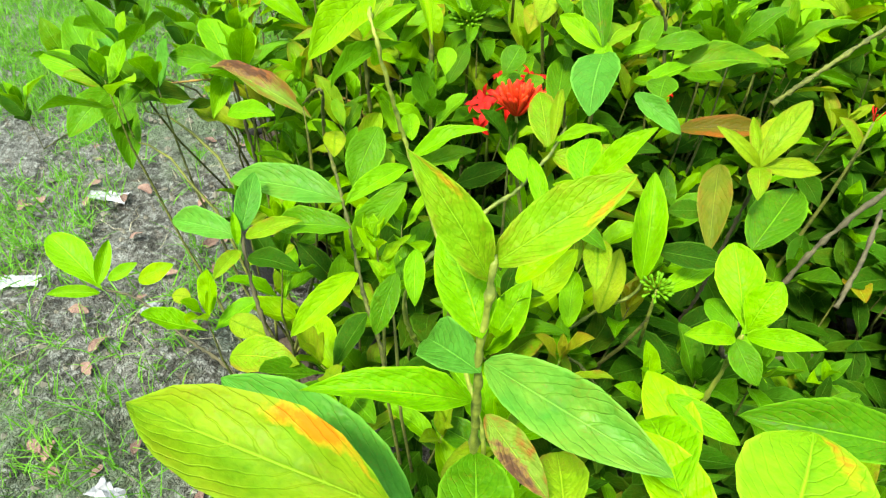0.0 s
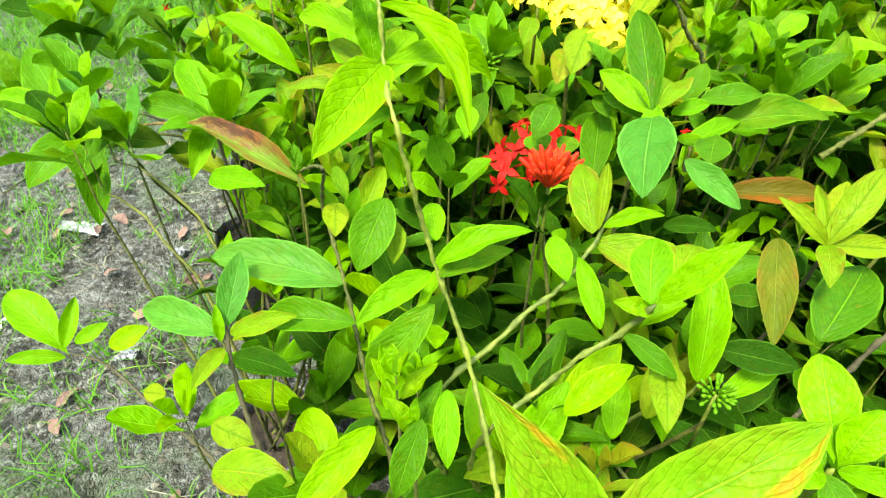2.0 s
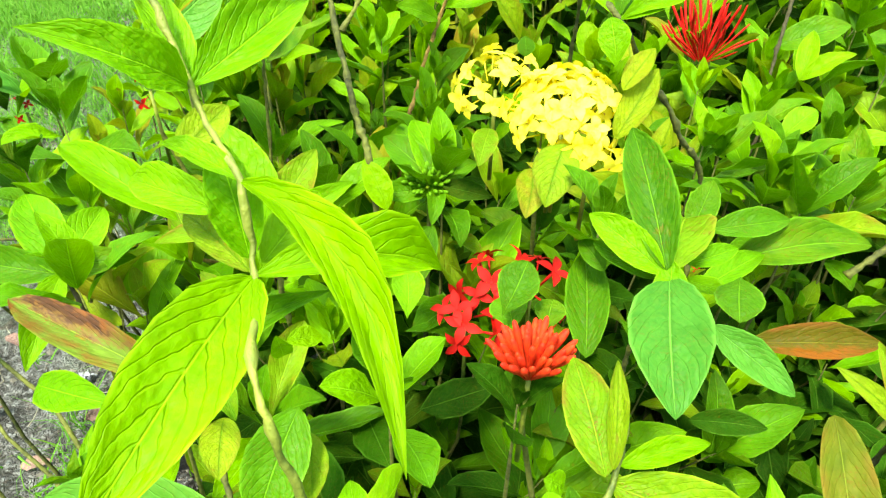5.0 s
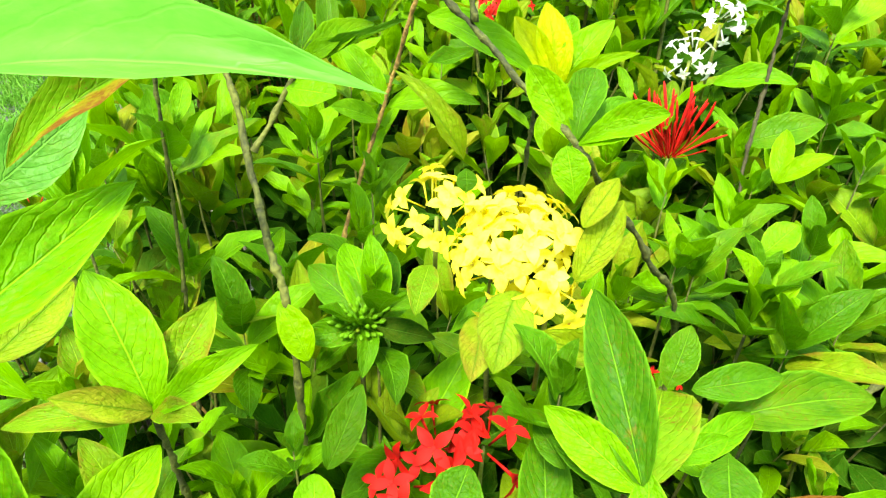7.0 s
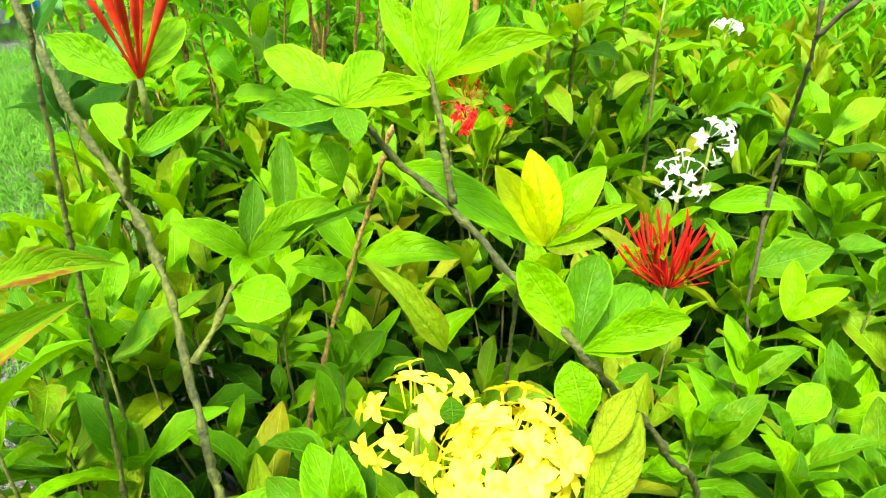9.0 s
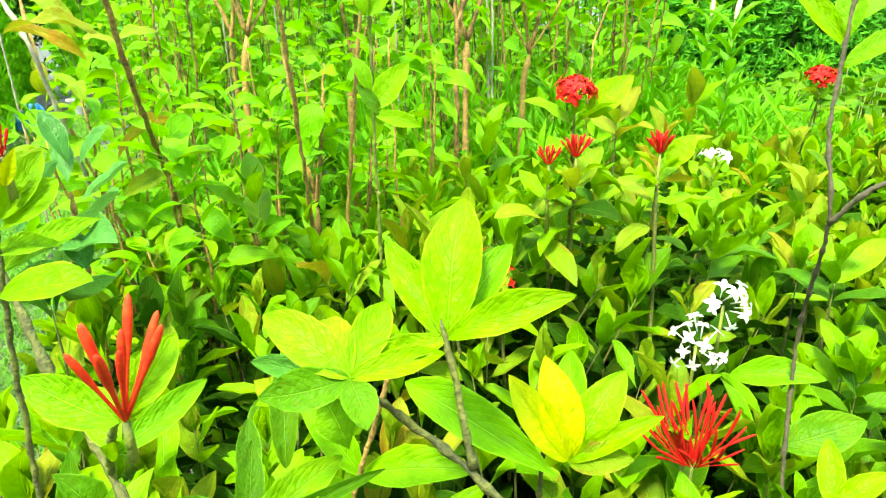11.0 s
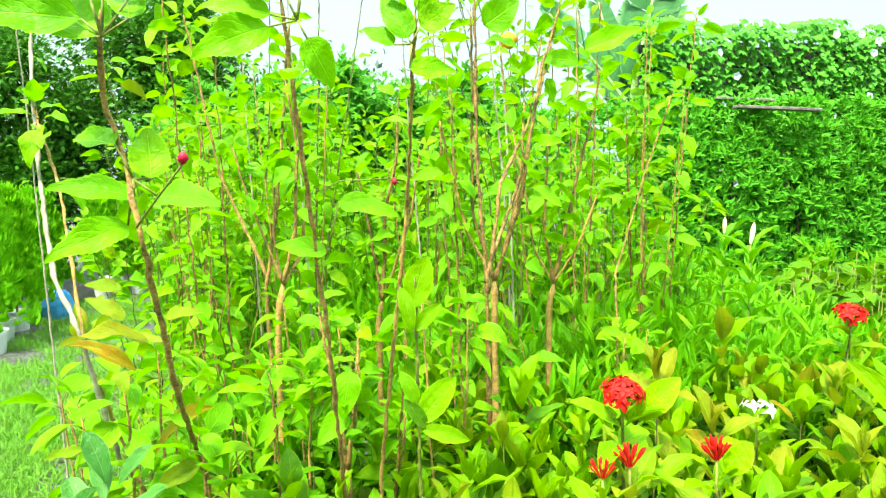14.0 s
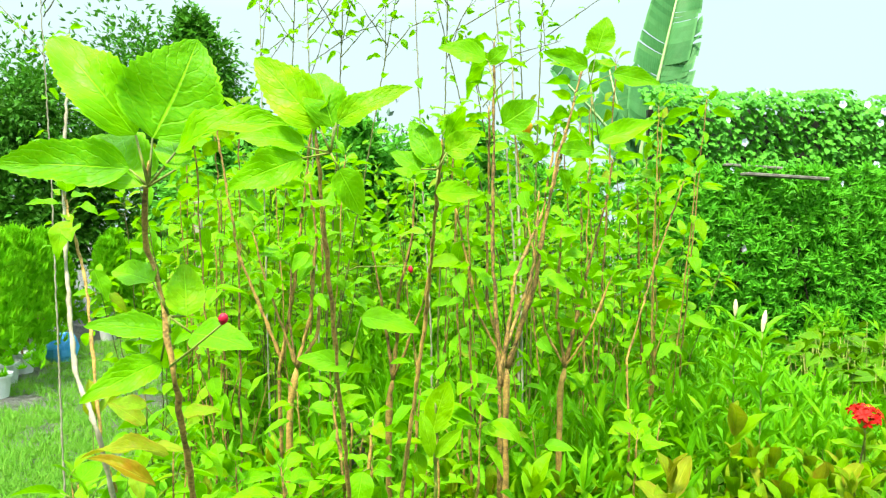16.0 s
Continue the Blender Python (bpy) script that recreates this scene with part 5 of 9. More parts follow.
for k, (x, y) in enumerate(((-0.3, 1.86), (-0.42, 2.05))):
    p = hibiscus_plant(x, y, True)
    for j in range(4):
        a = 1.6 * j + k
        hibiscus_stem(p, ((x, y, 0), (x + 0.03 * math.cos(a), y + 0.03 * math.sin(a), 0.5), (x + 0.09 * math.cos(a), y + 0.09 * math.sin(a), 0.98 + 0.06 * j)), 1900 + 10 * k + j, 0.004, 0.002, 0.085, 6, 14, low=0.5)
    close_one(p)


def stake():
    m = pose(-0.75, 4.9, 0)
    ob = new("wooden_stake", box_mesh("wooden_stake", (0.045, 0.045, 1.72), (0, 0, 0.86), M["pole"]))
    ob.matrix_world = m
    tagged(ob, "pale bare wooden stake between hibiscus shrubs", "stake")


stake()

# ---- shoots and leaves placed singly ----

# tall yellow-green shoot at the front edge
S = shrub_near((0.044, 0.172, 0.962))
put_stem(S, (S["base"], (0.035, 0.140, 0.654), (0.036, 0.149, 0.804), (0.037, 0.157, 0.886), (0.042, 0.167, 0.947), (0.044, 0.172, 0.962)), 0.0035, 0.0022, "green_stem", 7, 0.14, 2)
put_leaf(S, (0.043, 0.171, 0.956), (0.112, 0.187, 1.002), 0.030, "burnt", "ixora", up=(-0.12, -0.49, 0.86), shape=0)
put_leaf(S, (0.041, 0.167, 0.947), (-0.001, 0.196, 1.011), 0.027, "burnt", "lance", up=(0.00, -0.61, 0.79), shape=0)
put_leaf(S, (0.038, 0.157, 0.912), (0.014, 0.213, 0.946), 0.035, "fresh", "lance", up=(-0.01, -0.58, 0.81), shape=2)
put_leaf(S, (0.033, 0.149, 0.862), (-0.065, 0.141, 0.885), 0.027, "fresh", "lance", up=(0.05, -0.29, 0.96), shape=1)
put_leaf(S, (0.040, 0.153, 0.896), (0.126, 0.080, 0.905), 0.037, "bluish", "ixora", up=(-0.14, -0.41, 0.90), shape=0)
put_leaf(S, (0.038, 0.152, 0.887), (0.005, 0.206, 0.851), 0.033, "bluish", "ixora", up=(-0.00, -0.38, 0.92), shape=1)
put_leaf(S, (-0.009, 0.086, 0.854), (-0.168, 0.141, 0.872), 0.06, "patched", "lance", up=(0.17, -0.29, 0.94), shape=1)
put_leaf(S, (-0.001, 0.105, 0.801), (-0.127, 0.175, 0.849), 0.052, "bluish", "ixora", up=(0.12, -0.30, 0.95), shape=0)
put_leaf(S, (0.033, 0.072, 0.810), (0.037, 0.149, 0.804), 0.048, "mature", "ixora", up=(-0.03, -0.34, 0.94), shape=0)
put_leaf(S, (0.043, 0.155, 0.839), (0.078, 0.105, 0.829), 0.022, "brown", "ixora", up=(-0.06, -0.30, 0.95), shape=4)
put_leaf(S, (0.343, 0.157, 0.793), (0.225, 0.184, 0.794), 0.039, "mature", "ixora", up=(-0.32, -0.29, 0.90), shape=1)
put_leaf(S, (0.207, 0.079, 0.815), (0.261, 0.160, 0.812), 0.077, "burnt", "ixora", up=(-0.40, -0.34, 0.85), shape=0)
put_leaf(S, (0.139, 0.090, 0.871), (0.146, 0.154, 0.837), 0.040, "fresh", "ixora", up=(-0.22, -0.34, 0.91), shape=0)
put_leaf(S, (0.158, 0.076, 0.841), (0.124, 0.128, 0.868), 0.034, "lime", "ixora", up=(-0.22, -0.31, 0.92), shape=2)
put_leaf(S, (0.086, 0.084, 0.821), (0.091, 0.149, 0.804), 0.034, "aged", "obovate", up=(-0.12, -0.31, 0.94), shape=0)
put_leaf(S, (0.191, 0.222, 0.762), (0.240, 0.185, 0.751), 0.022, "fresh", "ixora", up=(-0.23, -0.31, 0.92), shape=0)
put_leaf(S, (0.203, 0.173, 0.739), (0.182, 0.247, 0.760), 0.040, "lime", "ixora", up=(-0.23, -0.37, 0.90), shape=0)

# long pale stem that leans over the bed
S = shrub_near((0.030, 0.330, 0.700))
put_stem(S, (S["base"], (0.053, 0.238, 0.578), (0.034, 0.300, 0.700), (0.010, 0.380, 0.780), (-0.019, 0.423, 0.855), (-0.043, 0.441, 0.959), (-0.053, 0.505, 0.965), (-0.056, 0.525, 1.000), (-0.074, 0.556, 1.015), (-0.080, 0.565, 1.035), (-0.100, 0.600, 1.080), (-0.094, 0.643, 1.076)), 0.0026, 0.0014, "green_stem", 7, 0.14, 22)
put_leaf(S, (-0.053, 0.505, 0.965), (-0.091, 0.397, 0.957), 0.037, "lime", "ixora", up=(0.12, -0.76, 0.64), shape=0)
put_leaf(S, (-0.056, 0.525, 1.000), (0.006, 0.404, 0.966), 0.022, "lime", "lance", up=(0.01, -0.51, 0.86), shape=4)
put_leaf(S, (-0.053, 0.505, 0.965), (0.031, 0.551, 0.924), 0.031, "lime", "lance", up=(-0.01, -0.51, 0.86), shape=1)
put_leaf(S, (-0.074, 0.555, 0.964), (-0.127, 0.587, 0.965), 0.022, "fresh", "ixora", up=(0.16, -0.60, 0.79), shape=1)
put_leaf(S, (-0.063, 0.540, 0.947), (-0.075, 0.569, 0.997), 0.025, "fresh", "ixora", up=(0.13, -0.73, 0.67), shape=4)
put_leaf(S, (-0.078, 0.562, 1.025), (-0.126, 0.535, 1.061), 0.024, "fresh", "lance", up=(0.20, -0.67, 0.71), shape=1)
put_leaf(S, (-0.059, 0.546, 0.939), (-0.033, 0.592, 0.950), 0.024, "lime", "ixora", up=(0.07, -0.67, 0.74), shape=0)
put_leaf(S, (-0.065, 0.544, 0.935), (-0.106, 0.590, 0.941), 0.019, "yellow", "ixora", up=(0.13, -0.57, 0.81), shape=0)
put_leaf(S, (-0.116, 0.588, 0.826), (-0.032, 0.588, 0.882), 0.024, "mature", "lance", up=(0.09, -0.51, 0.86), shape=1)
put_leaf(S, (-0.054, 0.542, 0.887), (-0.037, 0.557, 0.875), 0.013, "lime", "ixora", up=(0.06, -0.50, 0.86), shape=0)
put_leaf(S, (-0.056, 0.537, 0.881), (-0.056, 0.530, 0.904), 0.012, "fresh", "ixora", up=(0.08, -0.50, 0.86), shape=0)
put_leaf(S, (-0.015, 0.427, 0.863), (-0.020, 0.469, 0.865), 0.018, "fresh", "ixora", up=(0.02, -0.50, 0.87), shape=0)
put_leaf(S, (-0.016, 0.416, 0.849), (0.055, 0.421, 0.878), 0.021, "fresh", "ixora", up=(-0.05, -0.34, 0.94), shape=1)
put_leaf(S, (-0.014, 0.411, 0.842), (0.045, 0.435, 0.846), 0.019, "mature", "ixora", up=(-0.04, -0.33, 0.94), shape=0)
put_leaf(S, (-0.019, 0.413, 0.844), (-0.072, 0.369, 0.836), 0.021, "fresh", "ixora", up=(0.04, -0.44, 0.90), shape=0)
put_leaf(S, (-0.016, 0.364, 0.863), (-0.063, 0.341, 0.808), 0.027, "mature", "ixora", up=(0.03, -0.42, 0.91), shape=1)
put_leaf(S, (-0.059, 0.368, 0.836), (-0.044, 0.321, 0.816), 0.016, "lime", "ixora", up=(0.05, -0.40, 0.91), shape=0)
put_leaf(S, (-0.054, 0.295, 0.824), (-0.101, 0.241, 0.809), 0.023, "lime", "ixora", up=(0.12, -0.40, 0.91), shape=0)
shoot((-0.042, 0.328, 0.830), 741, 0.045, 3, (0.00, 0.00), kind="ixora", ratio=0.42, gap=0.020, upright=0, stem="twig", mats=(("fresh", 3), ("lime", 4),), turn=20)
KEEP_OUT.append((-0.042, 0.328, 0.830))
shoot((-0.031, 0.315, 0.787), 743, 0.050, 3, (0.00, 0.00), kind="ixora", ratio=0.42, gap=0.020, upright=0, stem="twig", mats=(("fresh", 5), ("mature", 3),), turn=60)
KEEP_OUT.append((-0.031, 0.315, 0.787))
put_leaf(S, (-0.008, 0.322, 0.825), (-0.008, 0.276, 0.805), 0.018, "fresh", "ixora", up=(-0.01, -0.47, 0.88), shape=0)
put_leaf(S, (-0.024, 0.309, 0.810), (-0.042, 0.273, 0.772), 0.022, "mature", "ixora", up=(0.04, -0.44, 0.90), shape=0)

# olive stem with the withered leaf
S = shrub_near((-0.100, 0.500, 0.600))
put_stem(S, (S["base"], (-0.065, 0.399, 0.507), (-0.085, 0.460, 0.630), (-0.109, 0.533, 0.706), (-0.130, 0.582, 0.770), (-0.111, 0.515, 0.865), (-0.155, 0.600, 0.800)), 0.0036, 0.0012, "twig", 7, 0.14, 49)
shoot((-0.155, 0.600, 0.806), 750, 0.035, 2, (0.00, 0.00), kind="ixora", ratio=0.42, gap=0.020, upright=0, stem="twig", mats=(("fresh", 4), ("mature", 3),), turn=30)
KEEP_OUT.append((-0.155, 0.600, 0.806))
put_leaf(S, (-0.150, 0.615, 0.770), (-0.293, 0.690, 0.800), 0.033, "brown", "lance", up=(0.19, -0.52, 0.83), shape=1)
put_leaf(S, (-0.109, 0.532, 0.707), (-0.255, 0.570, 0.710), 0.050, "bluish", "ixora", up=(0.13, -0.36, 0.92), shape=0)
put_leaf(S, (-0.091, 0.470, 0.718), (-0.186, 0.490, 0.702), 0.035, "mature", "ixora", up=(0.14, -0.34, 0.93), shape=1)
put_leaf(S, (-0.064, 0.583, 0.779), (-0.093, 0.523, 0.734), 0.044, "mature", "ixora", up=(0.11, -0.52, 0.85), shape=0)
put_leaf(S, (-0.116, 0.583, 0.773), (-0.113, 0.538, 0.767), 0.027, "yellow", "ixora", up=(0.17, -0.54, 0.83), shape=0)
put_leaf(S, (-0.060, 0.584, 0.748), (-0.058, 0.540, 0.728), 0.024, "yellow", "ixora", up=(0.08, -0.52, 0.85), shape=1)
put_leaf(S, (-0.116, 0.598, 0.808), (-0.103, 0.568, 0.788), 0.015, "mature", "ixora", up=(0.17, -0.59, 0.79), shape=0)

# low shoots over the mud path
S = shrub_near((-0.217, 0.475, 0.712))
put_stem(S, (S["base"], (-0.171, 0.371, 0.432), (-0.190, 0.405, 0.573), (-0.203, 0.427, 0.625), (-0.214, 0.458, 0.687), (-0.217, 0.475, 0.712)), 0.0030, 0.0020, "dark_twig", 7, 0.14, 61)
put_leaf(S, (-0.217, 0.472, 0.710), (-0.210, 0.539, 0.745), 0.029, "bluish", "ixora", up=(0.25, -0.57, 0.78), shape=0)
put_leaf(S, (-0.219, 0.468, 0.706), (-0.307, 0.502, 0.703), 0.034, "bluish", "ixora", up=(0.23, -0.41, 0.88), shape=1)
put_leaf(S, (-0.212, 0.468, 0.706), (-0.144, 0.469, 0.730), 0.022, "aged", "ixora", up=(0.17, -0.42, 0.89), shape=0)
put_leaf(S, (-0.211, 0.456, 0.685), (-0.144, 0.430, 0.688), 0.026, "dark", "ixora", up=(0.16, -0.39, 0.91), shape=1)
put_leaf(S, (-0.220, 0.462, 0.691), (-0.236, 0.411, 0.695), 0.019, "aged", "ixora", up=(0.21, -0.38, 0.90), shape=0)
put_leaf(S, (-0.221, 0.463, 0.699), (-0.225, 0.484, 0.730), 0.011, "fresh", "ixora", up=(0.27, -0.54, 0.80), shape=4)
shoot((-0.283, 0.451, 0.590), 768, 0.075, 3, (0.00, 0.00), kind="obovate", ratio=0.45, gap=0.020, upright=0, stem="twig", mats=(("fresh", 5), ("lime", 2),), turn=10)
KEEP_OUT.append((-0.283, 0.451, 0.590))
put_leaf(S, (-0.245, 0.434, 0.603), (-0.197, 0.414, 0.597), 0.032, "yellow", "ixora", up=(0.24, -0.43, 0.87), shape=0)
put_leaf(S, (-0.238, 0.391, 0.586), (-0.151, 0.372, 0.597), 0.045, "aged", "ixora", up=(0.21, -0.39, 0.89), shape=1)
put_leaf(S, (-0.301, 0.466, 0.606), (-0.325, 0.468, 0.608), 0.021, "yellow", "ixora", up=(0.32, -0.46, 0.83), shape=0)
S = shrub_near((-0.300, 0.500, 0.300))
put_stem(S, (S["base"], (-0.246, 0.448, 0.376), (-0.313, 0.504, 0.413), (-0.409, 0.585, 0.380), (-0.525, 0.682, 0.364), (-0.600, 0.715, 0.354)), 0.0030, 0.0018, "dark_twig", 7, 0.14, 74)
put_leaf(S, (-0.605, 0.714, 0.352), (-0.712, 0.791, 0.417), 0.062, "fresh", "obovate", up=(0.42, -0.46, 0.78), shape=0)
put_leaf(S, (-0.614, 0.720, 0.359), (-0.607, 0.792, 0.406), 0.027, "fresh", "ixora", up=(0.39, -0.47, 0.79), shape=4)
put_leaf(S, (-0.610, 0.711, 0.349), (-0.690, 0.690, 0.368), 0.025, "fresh", "ixora", up=(0.34, -0.35, 0.87), shape=0)
put_leaf(S, (-0.596, 0.727, 0.366), (-0.547, 0.755, 0.383), 0.025, "fresh", "ixora", up=(0.35, -0.44, 0.83), shape=0)
put_leaf(S, (-0.525, 0.703, 0.387), (-0.463, 0.724, 0.410), 0.035, "lime", "ixora", up=(0.32, -0.44, 0.84), shape=0)
S = shrub_near((-0.200, 0.930, 0.500))
put_stem(S, (S["base"], (-0.134, 0.962, 0.538), (-0.220, 0.950, 0.620), (-0.360, 0.930, 0.655), (-0.548, 0.908, 0.648)), 0.0024, 0.0016, "bark", 7, 0.14, 81)
put_leaf(S, (-0.549, 0.907, 0.647), (-0.664, 1.043, 0.717), 0.077, "mature", "ixora", up=(0.37, -0.58, 0.72))
put_leaf(S, (-0.549, 0.907, 0.647), (-0.611, 1.005, 0.706), 0.045, "fresh", "ixora", up=(0.36, -0.58, 0.73))
put_leaf(S, (-0.549, 0.907, 0.647), (-0.685, 0.948, 0.687), 0.052, "fresh", "ixora", up=(0.38, -0.56, 0.73))
put_leaf(S, (-0.549, 0.907, 0.647), (-0.637, 0.908, 0.676), 0.028, "aged", "ixora", up=(0.37, -0.56, 0.74))
put_leaf(S, (-0.549, 0.907, 0.647), (-0.409, 0.868, 0.652), 0.052, "dark", "ixora", up=(0.32, -0.57, 0.76))
put_leaf(S, (-0.549, 0.907, 0.647), (-0.492, 0.764, 0.583), 0.046, "mature", "ixora", up=(0.34, -0.53, 0.78))
put_leaf(S, (-0.549, 0.907, 0.647), (-0.608, 0.818, 0.609), 0.056, "mature", "ixora", up=(0.37, -0.53, 0.76))
put_leaf(S, (-0.549, 0.907, 0.647), (-0.526, 0.818, 0.625), 0.057, "mature", "ixora", up=(0.35, -0.54, 0.76))
S = shrub_near((-0.293, 0.768, 0.764))
put_stem(S, (S["base"], (-0.302, 0.811, 0.351), (-0.300, 0.800, 0.500), (-0.293, 0.768, 0.764)), 0.0030, 0.0020, "dark_twig", 7, 0.14, 91)
put_leaf(S, (-0.294, 0.765, 0.761), (-0.342, 0.843, 0.799), 0.042, "fresh", "ixora", up=(0.25, -0.63, 0.74))
put_leaf(S, (-0.294, 0.765, 0.761), (-0.223, 0.765, 0.777), 0.029, "mature", "ixora", up=(0.21, -0.62, 0.76))
put_leaf(S, (-0.294, 0.765, 0.761), (-0.380, 0.778, 0.773), 0.035, "mature", "ixora", up=(0.27, -0.60, 0.75))
put_leaf(S, (-0.294, 0.765, 0.761), (-0.277, 0.848, 0.777), 0.035, "fresh", "ixora", up=(0.23, -0.63, 0.75))
put_leaf(S, (-0.294, 0.765, 0.761), (-0.297, 0.672, 0.735), 0.029, "fresh", "ixora", up=(0.25, -0.58, 0.77))
put_leaf(S, (-0.255, 0.623, 0.774), (-0.185, 0.584, 0.793), 0.029, "fresh", "ixora", up=(0.20, -0.53, 0.83), shape=0)
shoot((-0.376, 1.014, 0.829), 799, 0.085, 3, (0.00, 0.00), kind="obovate", ratio=0.55, gap=0.020, upright=0, stem="twig", mats=(("mature", 4), ("bluish", 3),), turn=30)
KEEP_OUT.append((-0.376, 1.014, 0.829))
shoot((-0.195, 0.935, 0.878), 801, 0.110, 4, (0.00, 0.00), kind="lance", ratio=0.34, gap=0.020, upright=10, stem="twig", mats=(("lime", 3), ("fresh", 5),), turn=15)
KEEP_OUT.append((-0.195, 0.935, 0.878))
shoot((-0.265, 0.732, 0.781), 803, 0.090, 3, (0.00, 0.00), kind="ixora", ratio=0.45, gap=0.020, upright=0, stem="twig", mats=(("fresh", 3), ("mature", 4),), turn=40)
KEEP_OUT.append((-0.265, 0.732, 0.781))
put_leaf(S, (-0.168, 0.740, 0.832), (-0.274, 0.806, 0.870), 0.037, "lime", "lance", up=(0.23, -0.58, 0.78), shape=1)

# shoot with broad paired leaves
S = shrub_near((0.196, 0.625, 0.858))
put_stem(S, (S["base"], (0.200, 0.670, 0.451), (0.200, 0.660, 0.600), (0.200, 0.640, 0.780), (0.196, 0.625, 0.858)), 0.0030, 0.0020, "twig", 7, 0.14, 108)
put_leaf(S, (0.190, 0.608, 0.866), (0.188, 0.707, 0.922), 0.035, "mature", "ixora", up=(-0.33, -0.70, 0.64), shape=0)
put_leaf(S, (0.192, 0.605, 0.862), (0.164, 0.509, 0.838), 0.052, "bluish", "ixora", up=(-0.35, -0.61, 0.71), shape=0)
put_leaf(S, (0.188, 0.607, 0.864), (0.146, 0.653, 0.884), 0.026, "fresh", "ixora", up=(-0.27, -0.60, 0.75), shape=0)
put_leaf(S, (0.187, 0.612, 0.855), (0.154, 0.655, 0.856), 0.016, "mature", "ixora", up=(-0.27, -0.59, 0.76), shape=1)
put_leaf(S, (0.194, 0.608, 0.866), (0.238, 0.684, 0.853), 0.045, "aged", "ixora", up=(-0.28, -0.51, 0.81), shape=1)
put_leaf(S, (0.223, 0.639, 0.844), (0.262, 0.644, 0.853), 0.017, "fresh", "ixora", up=(-0.35, -0.56, 0.75), shape=0)
put_leaf(S, (0.238, 0.609, 0.809), (0.285, 0.559, 0.784), 0.027, "bluish", "ixora", up=(-0.39, -0.50, 0.77), shape=3)
put_leaf(S, (0.309, 0.712, 0.783), (0.438, 0.710, 0.794), 0.043, "mature", "ixora", up=(-0.34, -0.43, 0.84), shape=1)
put_leaf(S, (0.231, 0.731, 0.830), (0.160, 0.737, 0.862), 0.027, "yellow", "ixora", up=(-0.23, -0.56, 0.80), shape=1)
put_leaf(S, (0.274, 0.731, 0.803), (0.298, 0.759, 0.839), 0.028, "mature", "ixora", up=(-0.37, -0.63, 0.68), shape=0)
put_leaf(S, (0.283, 0.715, 0.816), (0.353, 0.715, 0.823), 0.028, "mature", "ixora", up=(-0.34, -0.50, 0.80), shape=0)
put_leaf(S, (0.295, 0.673, 0.798), (0.276, 0.629, 0.789), 0.039, "mature", "obovate", up=(-0.37, -0.52, 0.77), shape=0)
put_leaf(S, (0.092, 0.618, 0.805), (0.090, 0.650, 0.812), 0.030, "mature", "obovate", up=(-0.16, -0.64, 0.75), shape=0)
put_leaf(S, (0.117, 0.616, 0.805), (0.125, 0.638, 0.817), 0.024, "mature", "obovate", up=(-0.21, -0.63, 0.75), shape=1)
put_leaf(S, (0.147, 0.608, 0.783), (0.166, 0.697, 0.814), 0.035, "mature", "ixora", up=(-0.25, -0.63, 0.74), shape=0)
shoot((-0.002, 0.590, 0.793), 824, 0.060, 4, (0.00, 0.00), kind="obovate", ratio=0.50, gap=0.020, upright=5, stem="twig", mats=(("mature", 6), ("fresh", 3),), turn=30)
KEEP_OUT.append((-0.002, 0.590, 0.793))
shoot((0.060, 0.836, 0.814), 826, 0.080, 4, (0.00, 0.00), kind="ixora", ratio=0.45, gap=0.020, upright=0, stem="twig", mats=(("fresh", 5), ("mature", 4),), turn=20)
KEEP_OUT.append((0.060, 0.836, 0.814))
shoot((0.092, 0.584, 0.764), 828, 0.060, 3, (0.00, 0.00), kind="ixora", ratio=0.45, gap=0.020, upright=0, stem="twig", mats=(("mature", 6), ("dark", 3),), turn=80)
KEEP_OUT.append((0.092, 0.584, 0.764))
put_leaf(S, (0.122, 0.492, 0.812), (0.118, 0.563, 0.836), 0.032, "aged", "ixora", up=(-0.23, -0.51, 0.83), shape=0)
put_leaf(S, (0.131, 0.495, 0.817), (0.184, 0.499, 0.827), 0.016, "lime", "ixora", up=(-0.24, -0.38, 0.89), shape=1)
put_leaf(S, (0.128, 0.494, 0.800), (0.220, 0.458, 0.782), 0.042, "aged", "ixora", up=(-0.29, -0.38, 0.88), shape=0)
put_leaf(S, (0.127, 0.494, 0.815), (0.140, 0.547, 0.849), 0.013, "yellow", "ixora", up=(-0.24, -0.48, 0.84), shape=4)
S = shrub_near((0.120, 0.450, 0.700))
put_stem(S, (S["base"], (-0.025, 0.366, 0.682), (0.044, 0.415, 0.772), (0.087, 0.445, 0.791), (0.122, 0.484, 0.805), (0.145, 0.523, 0.818)), 0.0028, 0.0018, "green_stem", 7, 0.14, 135)
put_leaf(S, (0.100, 0.495, 0.798), (0.086, 0.494, 0.812), 0.017, "fresh", "ixora", up=(-0.17, -0.44, 0.88), shape=0)
put_leaf(S, (0.106, 0.501, 0.790), (0.113, 0.480, 0.766), 0.013, "mature", "ixora", up=(-0.19, -0.41, 0.89), shape=0)
S = shrub_near((0.139, 0.375, 0.850))
put_stem(S, (S["base"], (0.015, 0.353, 0.660), (0.080, 0.367, 0.781), (0.123, 0.376, 0.821), (0.139, 0.375, 0.850)), 0.0030, 0.0020, "green_stem", 7, 0.14, 139)
put_leaf(S, (0.141, 0.376, 0.851), (0.188, 0.375, 0.910), 0.023, "fresh", "ixora", up=(-0.27, -0.40, 0.88), shape=0)
put_leaf(S, (0.135, 0.375, 0.850), (0.149, 0.429, 0.864), 0.032, "fresh", "ixora", up=(-0.29, -0.53, 0.79), shape=1)
